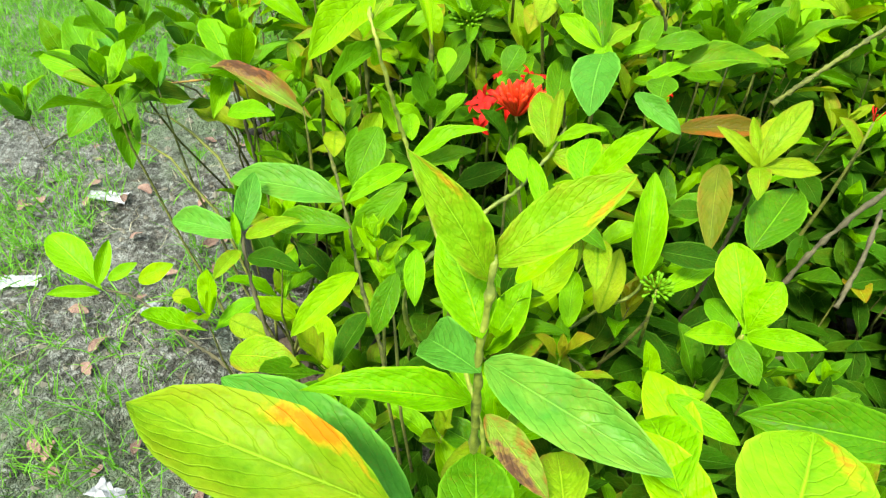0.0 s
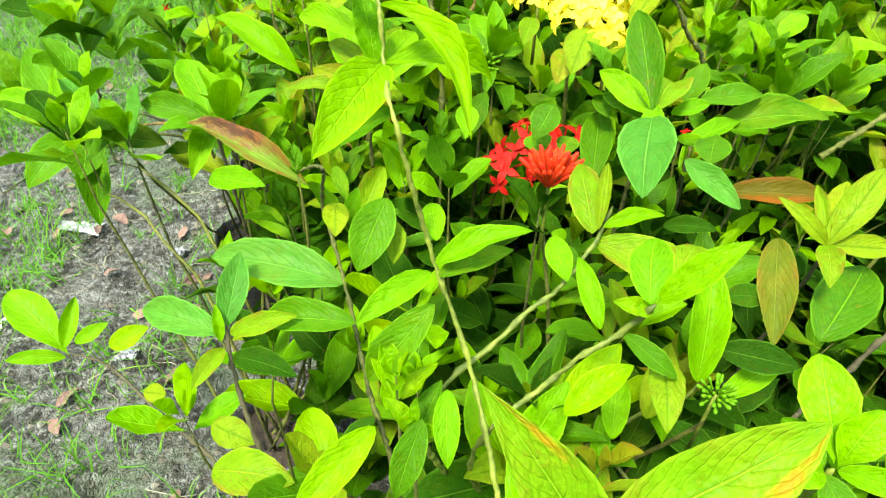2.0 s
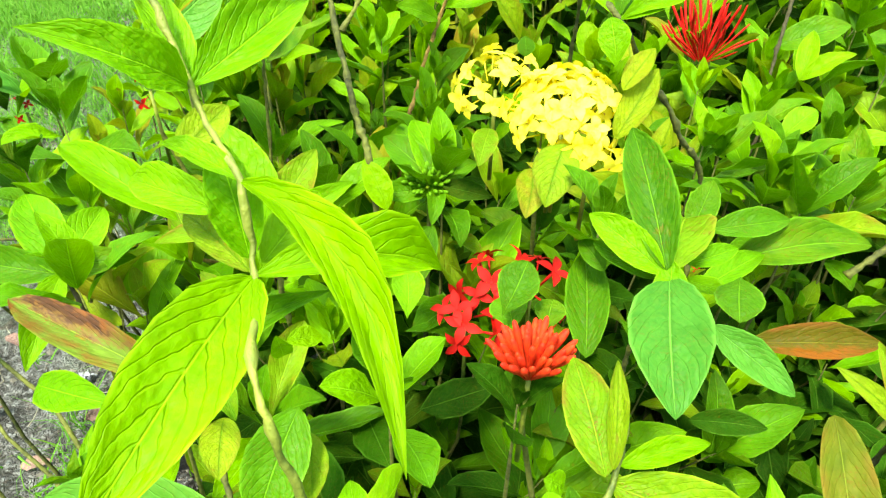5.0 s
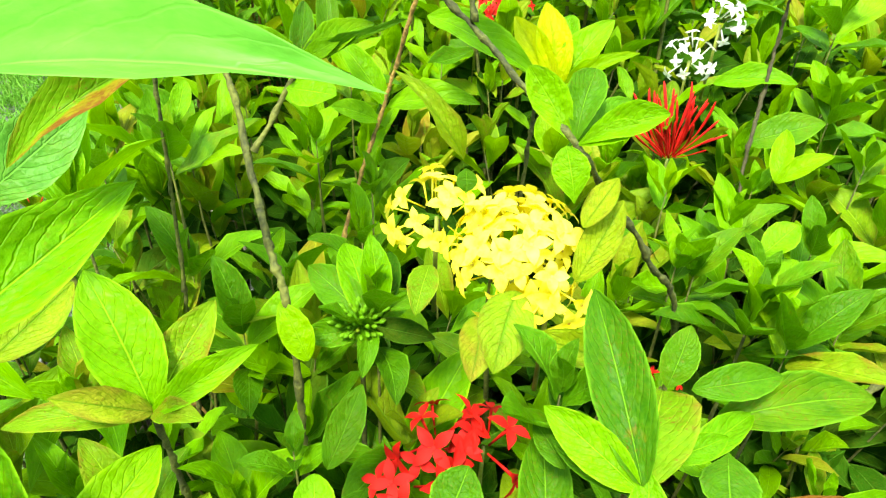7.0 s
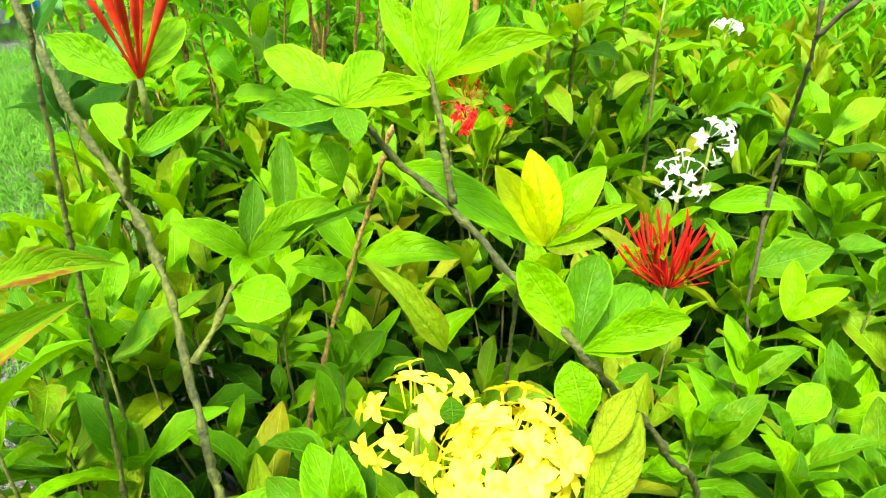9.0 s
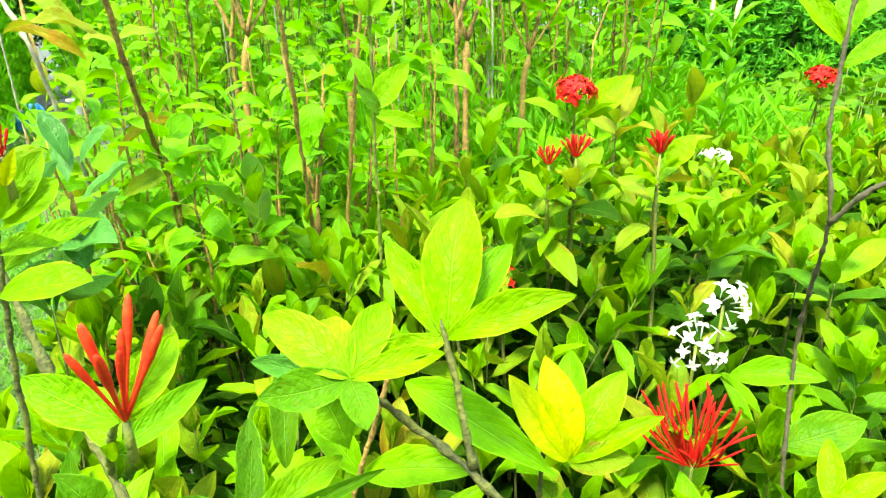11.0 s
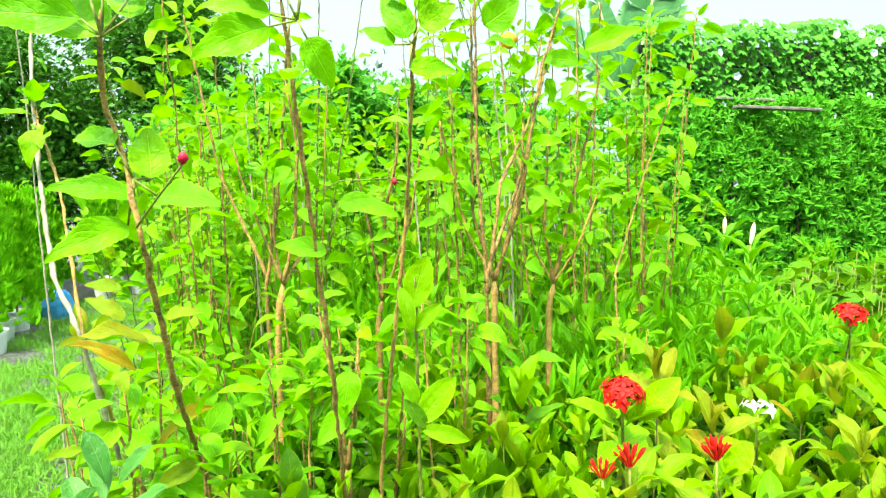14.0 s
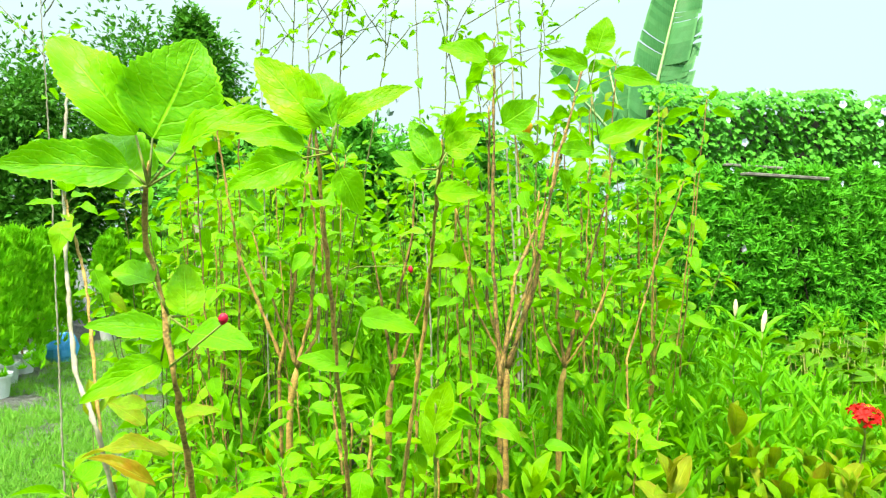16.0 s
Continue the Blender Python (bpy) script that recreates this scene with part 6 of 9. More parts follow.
put_leaf(S, (0.148, 0.379, 0.854), (0.184, 0.432, 0.853), 0.026, "aged", "ixora", up=(-0.33, -0.52, 0.79), shape=1)
put_leaf(S, (0.123, 0.374, 0.818), (0.158, 0.345, 0.803), 0.017, "mature", "ixora", up=(-0.22, -0.34, 0.92), shape=0)
put_leaf(S, (0.108, 0.383, 0.813), (0.096, 0.435, 0.839), 0.017, "fresh", "ixora", up=(-0.20, -0.50, 0.84), shape=0)
put_leaf(S, (0.141, 0.378, 0.838), (0.109, 0.377, 0.851), 0.014, "fresh", "ixora", up=(-0.24, -0.44, 0.87), shape=1)
put_leaf(S, (0.081, 0.340, 0.766), (0.133, 0.364, 0.794), 0.025, "lime", "ixora", up=(-0.20, -0.39, 0.90), shape=1)
put_leaf(S, (0.158, 0.374, 0.790), (0.147, 0.313, 0.783), 0.026, "yellow", "ixora", up=(-0.28, -0.37, 0.89), shape=1)
put_leaf(S, (0.085, 0.483, 0.817), (0.094, 0.442, 0.803), 0.022, "fresh", "ixora", up=(-0.16, -0.51, 0.85), shape=0)
S = shrub_near((0.239, 0.433, 0.676))
put_leaf(S, (0.234, 0.431, 0.677), (0.249, 0.513, 0.765), 0.036, "fresh", "ixora", up=(-0.24, -0.58, 0.78), shape=4)
put_leaf(S, (0.253, 0.420, 0.666), (0.326, 0.458, 0.675), 0.025, "fresh", "ixora", up=(-0.23, -0.43, 0.87), shape=0)
put_leaf(S, (0.191, 0.418, 0.635), (0.216, 0.469, 0.689), 0.033, "yellow", "ixora", up=(-0.19, -0.54, 0.82), shape=0)
put_leaf(S, (0.104, 0.421, 0.640), (0.167, 0.468, 0.689), 0.037, "lime", "ixora", up=(-0.12, -0.52, 0.85), shape=0)
put_leaf(S, (0.152, 0.393, 0.639), (0.165, 0.451, 0.670), 0.027, "fresh", "ixora", up=(-0.14, -0.49, 0.86), shape=1)
put_stem(S, (S["base"], (0.110, 0.424, 0.505), (0.183, 0.429, 0.617), (0.227, 0.431, 0.649), (0.239, 0.433, 0.676)), 0.0025, 0.0020, "green_stem", 7, 0.14, 155)
shoot((0.244, 0.351, 0.592), 856, 0.060, 4, (0.00, 0.00), kind="ixora", ratio=0.42, gap=0.020, upright=0, stem="twig", mats=(("fresh", 3), ("lime", 3),), turn=0)
KEEP_OUT.append((0.244, 0.351, 0.592))
S = shrub_near((0.300, 0.323, 0.713))
put_stem(S, (S["base"], (0.300, 0.347, 0.350), (0.300, 0.340, 0.500), (0.300, 0.323, 0.713)), 0.0032, 0.0022, "green_stem", 7, 0.14, 159)
put_leaf(S, (0.300, 0.326, 0.716), (0.300, 0.398, 0.764), 0.045, "fresh", "obovate", up=(-0.35, -0.53, 0.77), shape=0)
put_leaf(S, (0.303, 0.324, 0.714), (0.327, 0.344, 0.764), 0.035, "fresh", "obovate", up=(-0.37, -0.50, 0.78), shape=1)
put_leaf(S, (0.303, 0.322, 0.712), (0.351, 0.283, 0.742), 0.022, "fresh", "ixora", up=(-0.30, -0.36, 0.88), shape=0)
put_leaf(S, (0.292, 0.322, 0.712), (0.236, 0.310, 0.729), 0.024, "fresh", "ixora", up=(-0.24, -0.38, 0.89), shape=1)
put_leaf(S, (0.292, 0.320, 0.710), (0.304, 0.278, 0.694), 0.028, "mature", "ixora", up=(-0.31, -0.41, 0.86), shape=0)
put_leaf(S, (0.292, 0.324, 0.714), (0.281, 0.373, 0.708), 0.025, "mature", "ixora", up=(-0.29, -0.45, 0.84), shape=0)
S = shrub_near((0.394, 0.557, 0.742))
put_stem(S, (S["base"], (0.394, 0.598, 0.342), (0.394, 0.587, 0.492), (0.394, 0.557, 0.742)), 0.0030, 0.0020, "dark_twig", 7, 0.14, 167)
put_leaf(S, (0.388, 0.556, 0.740), (0.429, 0.624, 0.770), 0.031, "yellow", "ixora", up=(-0.46, -0.51, 0.73))
put_leaf(S, (0.388, 0.556, 0.740), (0.450, 0.609, 0.799), 0.034, "yellow", "ixora", up=(-0.48, -0.51, 0.72))
put_leaf(S, (0.388, 0.556, 0.740), (0.367, 0.498, 0.736), 0.026, "aged", "ixora", up=(-0.45, -0.47, 0.76))
put_leaf(S, (0.388, 0.556, 0.740), (0.338, 0.590, 0.776), 0.018, "yellow", "ixora", up=(-0.43, -0.52, 0.74))
put_leaf(S, (0.388, 0.556, 0.740), (0.390, 0.614, 0.774), 0.015, "aged", "ixora", up=(-0.45, -0.52, 0.73))
put_leaf(S, (0.388, 0.556, 0.740), (0.461, 0.551, 0.737), 0.026, "yellow", "ixora", up=(-0.47, -0.47, 0.74))
put_leaf(S, (0.353, 0.582, 0.726), (0.316, 0.465, 0.687), 0.039, "olive", "ixora", up=(-0.27, -0.32, 0.91), shape=0)
put_leaf(S, (0.325, 0.668, 0.722), (0.440, 0.650, 0.728), 0.034, "russet", "ixora", up=(-0.33, -0.46, 0.82), shape=0)
put_leaf(S, (0.374, 0.481, 0.676), (0.447, 0.560, 0.705), 0.06, "mature", "ixora", up=(-0.48, -0.45, 0.75), shape=0)
put_leaf(S, (0.253, 0.452, 0.701), (0.320, 0.427, 0.705), 0.032, "dark", "ixora", up=(-0.35, -0.38, 0.86), shape=0)
put_leaf(S, (0.319, 0.512, 0.708), (0.275, 0.513, 0.708), 0.026, "dark", "ixora", up=(-0.34, -0.44, 0.83), shape=0)
put_leaf(S, (0.215, 0.563, 0.760), (0.262, 0.544, 0.770), 0.019, "dark", "ixora", up=(-0.30, -0.51, 0.80), shape=1)

# leaves round the yellow flower head
S = shrub_near((0.130, 0.820, 0.800))
put_leaf(S, (0.159, 0.769, 0.875), (0.133, 0.717, 0.846), 0.039, "yellow", "ixora", up=(-0.20, -0.64, 0.74), shape=0)
put_leaf(S, (0.136, 0.778, 0.846), (0.121, 0.730, 0.826), 0.030, "yellow", "ixora", up=(-0.15, -0.63, 0.76), shape=1)
put_leaf(S, (0.205, 0.775, 0.875), (0.243, 0.803, 0.927), 0.028, "yellow", "ixora", up=(-0.30, -0.64, 0.71), shape=0)
put_leaf(S, (0.180, 0.768, 0.859), (0.229, 0.738, 0.828), 0.020, "yellow", "ixora", up=(-0.21, -0.46, 0.86), shape=1)
put_leaf(S, (0.102, 0.821, 0.865), (0.086, 0.777, 0.851), 0.024, "aged", "ixora", up=(-0.07, -0.60, 0.80), shape=0)
put_leaf(S, (0.137, 0.886, 0.923), (0.081, 0.912, 0.991), 0.024, "yellow", "lance", up=(-0.07, -0.54, 0.84), shape=1)
put_leaf(S, (0.199, 0.788, 0.934), (0.194, 0.808, 0.970), 0.027, "fresh", "obovate", up=(-0.30, -0.58, 0.76), shape=0)
put_leaf(S, (0.208, 0.787, 0.915), (0.238, 0.808, 0.943), 0.021, "yellow", "ixora", up=(-0.33, -0.52, 0.79), shape=0)
put_leaf(S, (0.123, 0.796, 0.943), (0.123, 0.804, 0.957), 0.015, "mature", "ixora", up=(-0.14, -0.61, 0.78), shape=0)
S = shrub_near((0.209, 0.822, 0.961))
put_stem(S, (S["base"], (0.347, 0.839, 0.716), (0.293, 0.837, 0.848), (0.245, 0.835, 0.912), (0.209, 0.822, 0.961), (0.178, 0.868, 0.989), (0.143, 0.905, 1.025), (0.109, 0.922, 1.053), (0.090, 0.910, 1.082)), 0.0034, 0.0022, "twig", 7, 0.14, 192)
put_stem(S, ((0.143, 0.905, 1.028), (0.138, 0.920, 1.070), (0.132, 0.940, 1.112)), 0.0024, 0.0018, "twig", 7, 0.14, 193)
put_leaf(S, (0.206, 0.823, 0.962), (0.175, 0.856, 1.011), 0.028, "fresh", "obovate", up=(-0.29, -0.68, 0.68))
put_leaf(S, (0.206, 0.823, 0.962), (0.230, 0.865, 1.005), 0.029, "mature", "obovate", up=(-0.34, -0.66, 0.67))
put_leaf(S, (0.206, 0.823, 0.962), (0.264, 0.805, 0.993), 0.024, "fresh", "obovate", up=(-0.39, -0.61, 0.69))
put_leaf(S, (0.206, 0.823, 0.962), (0.262, 0.858, 0.982), 0.034, "mature", "obovate", up=(-0.37, -0.64, 0.68))
put_leaf(S, (0.206, 0.823, 0.962), (0.247, 0.804, 0.985), 0.018, "fresh", "obovate", up=(-0.37, -0.61, 0.70))
put_leaf(S, (0.206, 0.823, 0.962), (0.214, 0.866, 0.980), 0.019, "mature", "obovate", up=(-0.32, -0.65, 0.69))
put_leaf(S, (0.135, 0.935, 1.100), (0.107, 0.980, 1.149), 0.022, "fresh", "ixora", up=(-0.12, -0.70, 0.70))
put_leaf(S, (0.135, 0.935, 1.100), (0.204, 0.910, 1.131), 0.022, "lime", "ixora", up=(-0.22, -0.65, 0.73))
put_leaf(S, (0.135, 0.935, 1.100), (0.159, 0.987, 1.169), 0.036, "lime", "ixora", up=(-0.17, -0.71, 0.68))
put_leaf(S, (0.135, 0.935, 1.100), (0.186, 0.972, 1.141), 0.027, "fresh", "ixora", up=(-0.20, -0.68, 0.70))
put_leaf(S, (0.135, 0.935, 1.100), (0.084, 0.924, 1.100), 0.016, "fresh", "ixora", up=(-0.09, -0.65, 0.75))
put_leaf(S, (0.135, 0.935, 1.100), (0.141, 0.994, 1.116), 0.024, "fresh", "ixora", up=(-0.14, -0.68, 0.72))
S = shrub_near((0.090, 0.910, 1.084))
put_leaf(S, (0.076, 0.916, 1.093), (0.031, 0.956, 1.118), 0.027, "fresh", "ixora", up=(0.03, -0.71, 0.71))
put_leaf(S, (0.076, 0.916, 1.093), (0.103, 0.962, 1.115), 0.023, "lime", "ixora", up=(-0.05, -0.71, 0.71))
put_leaf(S, (0.076, 0.916, 1.093), (0.071, 0.969, 1.086), 0.027, "fresh", "ixora", up=(-0.02, -0.69, 0.72))
put_leaf(S, (0.076, 0.916, 1.093), (0.028, 0.905, 1.095), 0.024, "mature", "ixora", up=(0.03, -0.67, 0.74))
put_leaf(S, (0.076, 0.916, 1.093), (0.132, 0.927, 1.095), 0.017, "lime", "ixora", up=(-0.09, -0.68, 0.73))
put_leaf(S, (0.076, 0.916, 1.093), (0.082, 0.888, 1.078), 0.020, "mature", "ixora", up=(-0.03, -0.65, 0.76))
put_leaf(S, (0.076, 0.916, 1.093), (0.059, 0.976, 1.099), 0.028, "fresh", "ixora", up=(-0.00, -0.70, 0.71))
S = shrub_near((0.235, 1.020, 0.970))
put_stem(S, (S["base"], (0.235, 1.049, 0.620), (0.235, 1.040, 0.770), (0.235, 1.020, 0.970)), 0.0030, 0.0020, "twig", 7, 0.14, 215)
put_leaf(S, (0.247, 1.000, 0.937), (0.209, 1.041, 0.999), 0.030, "lemon", "ixora", up=(-0.25, -0.72, 0.65))
put_leaf(S, (0.247, 1.000, 0.937), (0.240, 1.042, 1.012), 0.036, "lemon", "ixora", up=(-0.27, -0.72, 0.64))
put_leaf(S, (0.247, 1.000, 0.937), (0.267, 1.016, 0.974), 0.022, "mature", "ixora", up=(-0.29, -0.69, 0.66))
put_leaf(S, (0.247, 1.000, 0.937), (0.304, 1.023, 1.000), 0.035, "fresh", "ixora", up=(-0.31, -0.70, 0.65))
put_leaf(S, (0.247, 1.000, 0.937), (0.319, 0.985, 0.979), 0.019, "lime", "ixora", up=(-0.33, -0.67, 0.66))
put_leaf(S, (0.247, 1.000, 0.937), (0.280, 1.080, 0.990), 0.030, "fresh", "ixora", up=(-0.29, -0.71, 0.64))
put_leaf(S, (0.247, 1.000, 0.937), (0.291, 0.975, 0.950), 0.026, "aged", "ixora", up=(-0.31, -0.66, 0.68))

# grey twig with fat red buds
S = shrub_near((-0.030, 0.860, 0.800))
put_stem(S, (S["base"], (-0.007, 0.798, 0.751), (-0.024, 0.850, 0.882), (-0.033, 0.879, 0.923), (-0.045, 0.917, 0.977), (-0.069, 0.959, 1.023), (-0.099, 0.990, 1.069), (-0.130, 1.030, 1.131), (-0.149, 1.053, 1.167)), 0.0034, 0.0026, "twig", 7, 0.14, 225)
put_stem(S, ((-0.069, 0.959, 1.023), (-0.052, 0.921, 1.066), (-0.024, 0.866, 1.124)), 0.0022, 0.0018, "green_stem", 7, 0.14, 226)
put_stem(S, ((-0.030, 0.886, 0.935), (-0.008, 0.905, 0.967), (0.008, 0.915, 0.993)), 0.0026, 0.0016, "twig", 7, 0.14, 227)
put_leaf(S, (-0.019, 0.849, 1.128), (-0.057, 0.865, 1.145), 0.019, "fresh", "ixora", up=(0.27, -0.79, 0.55))
put_leaf(S, (-0.019, 0.849, 1.128), (0.001, 0.880, 1.150), 0.017, "lime", "ixora", up=(0.19, -0.81, 0.55))
put_leaf(S, (-0.045, 0.910, 1.070), (-0.003, 0.945, 1.087), 0.016, "fresh", "ixora", up=(0.18, -0.76, 0.62))
put_leaf(S, (-0.045, 0.910, 1.070), (-0.070, 0.949, 1.090), 0.020, "fresh", "ixora", up=(0.24, -0.75, 0.61))
put_leaf(S, (-0.045, 0.910, 1.070), (-0.030, 0.950, 1.064), 0.013, "bluish", "ixora", up=(0.20, -0.75, 0.63))
put_leaf(S, (-0.045, 0.910, 1.070), (-0.047, 0.896, 1.085), 0.010, "lime", "ixora", up=(0.23, -0.74, 0.63))
put_leaf(S, (0.009, 0.916, 0.994), (-0.035, 0.917, 1.023), 0.019, "fresh", "ixora", up=(0.15, -0.68, 0.71))
put_leaf(S, (0.009, 0.916, 0.994), (0.014, 0.958, 1.032), 0.017, "mature", "ixora", up=(0.10, -0.71, 0.70))
put_leaf(S, (0.009, 0.916, 0.994), (-0.029, 0.935, 1.015), 0.019, "mature", "ixora", up=(0.14, -0.69, 0.71))
put_leaf(S, (0.009, 0.916, 0.994), (0.042, 0.919, 1.013), 0.015, "fresh", "ixora", up=(0.08, -0.69, 0.72))
put_leaf(S, (0.009, 0.916, 0.994), (0.069, 0.950, 1.016), 0.025, "fresh", "ixora", up=(0.05, -0.70, 0.71))
put_leaf(S, (0.009, 0.916, 0.994), (0.003, 0.882, 0.994), 0.014, "fresh", "ixora", up=(0.11, -0.66, 0.74))
put_leaf(S, (0.009, 0.916, 0.994), (0.093, 0.917, 1.028), 0.011, "mature", "ixora", up=(0.03, -0.70, 0.72))
put_leaf(S, (-0.001, 0.890, 0.985), (0.037, 0.861, 0.989), 0.033, "fresh", "obovate", up=(0.10, -0.71, 0.70), shape=0)
put_leaf(S, (-0.141, 0.889, 0.995), (-0.058, 0.891, 1.009), 0.021, "scorched", "lance", up=(0.26, -0.55, 0.79), shape=1)
put_leaf(S, (-0.116, 1.001, 0.913), (-0.109, 1.038, 0.942), 0.019, "fresh", "ixora", up=(0.27, -0.71, 0.65), shape=0)
shoot((-0.125, 0.990, 0.890), 944, 0.090, 3, (0.00, 0.00), kind="ixora", ratio=0.42, gap=0.020, upright=0, stem="twig", mats=(("mature", 5), ("fresh", 3),), turn=30)
KEEP_OUT.append((-0.125, 0.990, 0.890))
shoot((0.063, 0.958, 0.859), 946, 0.060, 4, (0.00, 0.00), kind="obovate", ratio=0.45, gap=0.020, upright=10, stem="twig", mats=(("mature", 5), ("fresh", 3),), turn=20)
KEEP_OUT.append((0.063, 0.958, 0.859))
S = shrub_near((0.060, 1.100, 0.700))
put_stem(S, (S["base"], (0.021, 1.039, 0.669), (0.051, 1.051, 0.813), (0.076, 1.062, 0.885), (0.099, 1.055, 0.963), (0.120, 1.045, 1.038)), 0.0030, 0.0020, "bark", 7, 0.14, 249)
put_leaf(S, (0.084, 1.069, 0.899), (0.037, 1.110, 0.957), 0.030, "fresh", "ixora", up=(0.01, -0.66, 0.75), shape=0)
put_leaf(S, (0.076, 1.062, 0.885), (0.025, 1.060, 0.904), 0.025, "fresh", "ixora", up=(0.02, -0.63, 0.78), shape=0)
put_leaf(S, (0.086, 1.068, 0.899), (0.180, 1.034, 0.912), 0.036, "fresh", "ixora", up=(-0.08, -0.58, 0.81), shape=1)
put_leaf(S, (0.125, 1.056, 0.996), (0.221, 0.959, 0.960), 0.040, "fresh", "lance", up=(-0.14, -0.61, 0.78), shape=0)
put_leaf(S, (0.073, 0.935, 1.031), (0.061, 0.952, 1.058), 0.027, "fresh", "obovate", up=(-0.00, -0.82, 0.57), shape=0)
put_leaf(S, (0.091, 0.951, 1.068), (0.083, 0.969, 1.097), 0.025, "mature", "obovate", up=(-0.04, -0.87, 0.50), shape=0)
put_leaf(S, (0.076, 0.962, 1.061), (0.016, 0.990, 1.069), 0.017, "bluish", "ixora", up=(0.04, -0.78, 0.62), shape=0)
put_leaf(S, (0.028, 1.003, 0.970), (0.029, 1.058, 1.029), 0.021, "mature", "ixora", up=(0.06, -0.81, 0.58), shape=0)
put_leaf(S, (0.004, 0.975, 0.973), (0.004, 1.025, 1.003), 0.018, "mature", "ixora", up=(0.11, -0.79, 0.61), shape=0)

# rosettes below the camera path
S = shrub_near((-0.096, 0.735, 0.816))
put_stem(S, (S["base"], (-0.096, 0.776, 0.417), (-0.096, 0.765, 0.566), (-0.096, 0.735, 0.816)), 0.0035, 0.0024, "twig", 7, 0.14, 261)
put_leaf(S, (-0.096, 0.735, 0.816), (-0.138, 0.795, 0.894), 0.049, "fresh", "ixora", up=(0.27, -0.58, 0.77))
put_leaf(S, (-0.096, 0.735, 0.816), (-0.055, 0.788, 0.868), 0.036, "aged", "ixora", up=(0.21, -0.58, 0.79))
put_leaf(S, (-0.096, 0.735, 0.816), (-0.023, 0.751, 0.857), 0.022, "fresh", "ixora", up=(0.18, -0.56, 0.81))
put_leaf(S, (-0.096, 0.735, 0.816), (-0.147, 0.719, 0.852), 0.023, "yellow", "ixora", up=(0.28, -0.52, 0.81))
put_leaf(S, (-0.096, 0.735, 0.816), (-0.188, 0.728, 0.819), 0.023, "aged", "ixora", up=(0.30, -0.50, 0.81))
put_leaf(S, (-0.096, 0.735, 0.816), (-0.057, 0.713, 0.828), 0.019, "aged", "ixora", up=(0.21, -0.52, 0.83))
put_leaf(S, (-0.096, 0.735, 0.816), (-0.124, 0.788, 0.815), 0.030, "aged", "ixora", up=(0.25, -0.54, 0.80))
put_leaf(S, (-0.096, 0.735, 0.816), (-0.099, 0.782, 0.795), 0.016, "fresh", "ixora", up=(0.23, -0.54, 0.81))
put_leaf(S, (0.004, 0.792, 0.799), (-0.016, 0.821, 0.837), 0.026, "lime", "ixora", up=(0.09, -0.67, 0.74), shape=0)
put_leaf(S, (0.017, 0.716, 0.763), (0.045, 0.762, 0.800), 0.027, "mature", "ixora", up=(0.03, -0.57, 0.82), shape=0)
shoot((-0.009, 0.740, 0.756), 972, 0.050, 3, (0.00, 0.00), kind="ixora", ratio=0.42, gap=0.020, upright=0, stem="twig", mats=(("fresh", 4), ("mature", 4),), turn=0)
KEEP_OUT.append((-0.009, 0.740, 0.756))
shoot((0.051, 0.908, 0.837), 974, 0.060, 4, (0.00, 0.00), kind="obovate", ratio=0.45, gap=0.020, upright=15, stem="twig", mats=(("mature", 5), ("fresh", 4),), turn=20)
KEEP_OUT.append((0.051, 0.908, 0.837))
S = shrub_near((0.046, 0.832, 0.802))
put_leaf(S, (0.054, 0.829, 0.800), (0.003, 0.881, 0.828), 0.035, "mature", "ixora", up=(0.03, -0.64, 0.77))
put_leaf(S, (0.054, 0.829, 0.800), (0.035, 0.905, 0.834), 0.034, "fresh", "ixora", up=(0.00, -0.65, 0.76))
put_leaf(S, (0.054, 0.829, 0.800), (-0.005, 0.824, 0.797), 0.026, "mature", "ixora", up=(0.03, -0.61, 0.79))
put_leaf(S, (0.054, 0.829, 0.800), (0.076, 0.903, 0.824), 0.032, "dark", "ixora", up=(-0.03, -0.65, 0.76))
put_leaf(S, (0.054, 0.829, 0.800), (0.108, 0.815, 0.792), 0.022, "dark", "ixora", up=(-0.05, -0.60, 0.80))
put_leaf(S, (0.054, 0.829, 0.800), (0.098, 0.862, 0.805), 0.022, "mature", "ixora", up=(-0.04, -0.62, 0.78))
put_leaf(S, (0.054, 0.829, 0.800), (0.045, 0.783, 0.784), 0.018, "mature", "ixora", up=(-0.00, -0.58, 0.81))
shoot((0.174, 0.696, 0.843), 984, 0.070, 3, (0.00, 0.00), kind="ixora", ratio=0.50, gap=0.020, upright=0, stem="twig", mats=(("mature", 6), ("dark", 2),), turn=50)
KEEP_OUT.append((0.174, 0.696, 0.843))
put_leaf(S, (0.163, 0.645, 0.836), (0.151, 0.676, 0.844), 0.017, "mature", "ixora", up=(-0.23, -0.52, 0.82), shape=0)
put_leaf(S, (0.302, 0.724, 0.770), (0.286, 0.740, 0.790), 0.018, "mature", "ixora", up=(-0.34, -0.43, 0.84), shape=0)
put_leaf(S, (0.263, 0.676, 0.780), (0.336, 0.709, 0.792), 0.024, "fresh", "ixora", up=(-0.31, -0.34, 0.89), shape=0)
put_leaf(S, (0.259, 0.690, 0.782), (0.284, 0.656, 0.792), 0.017, "fresh", "ixora", up=(-0.33, -0.38, 0.86), shape=0)
put_leaf(S, (0.081, 0.614, 0.826), (0.103, 0.641, 0.853), 0.031, "mature", "obovate", up=(-0.10, -0.48, 0.87), shape=0)
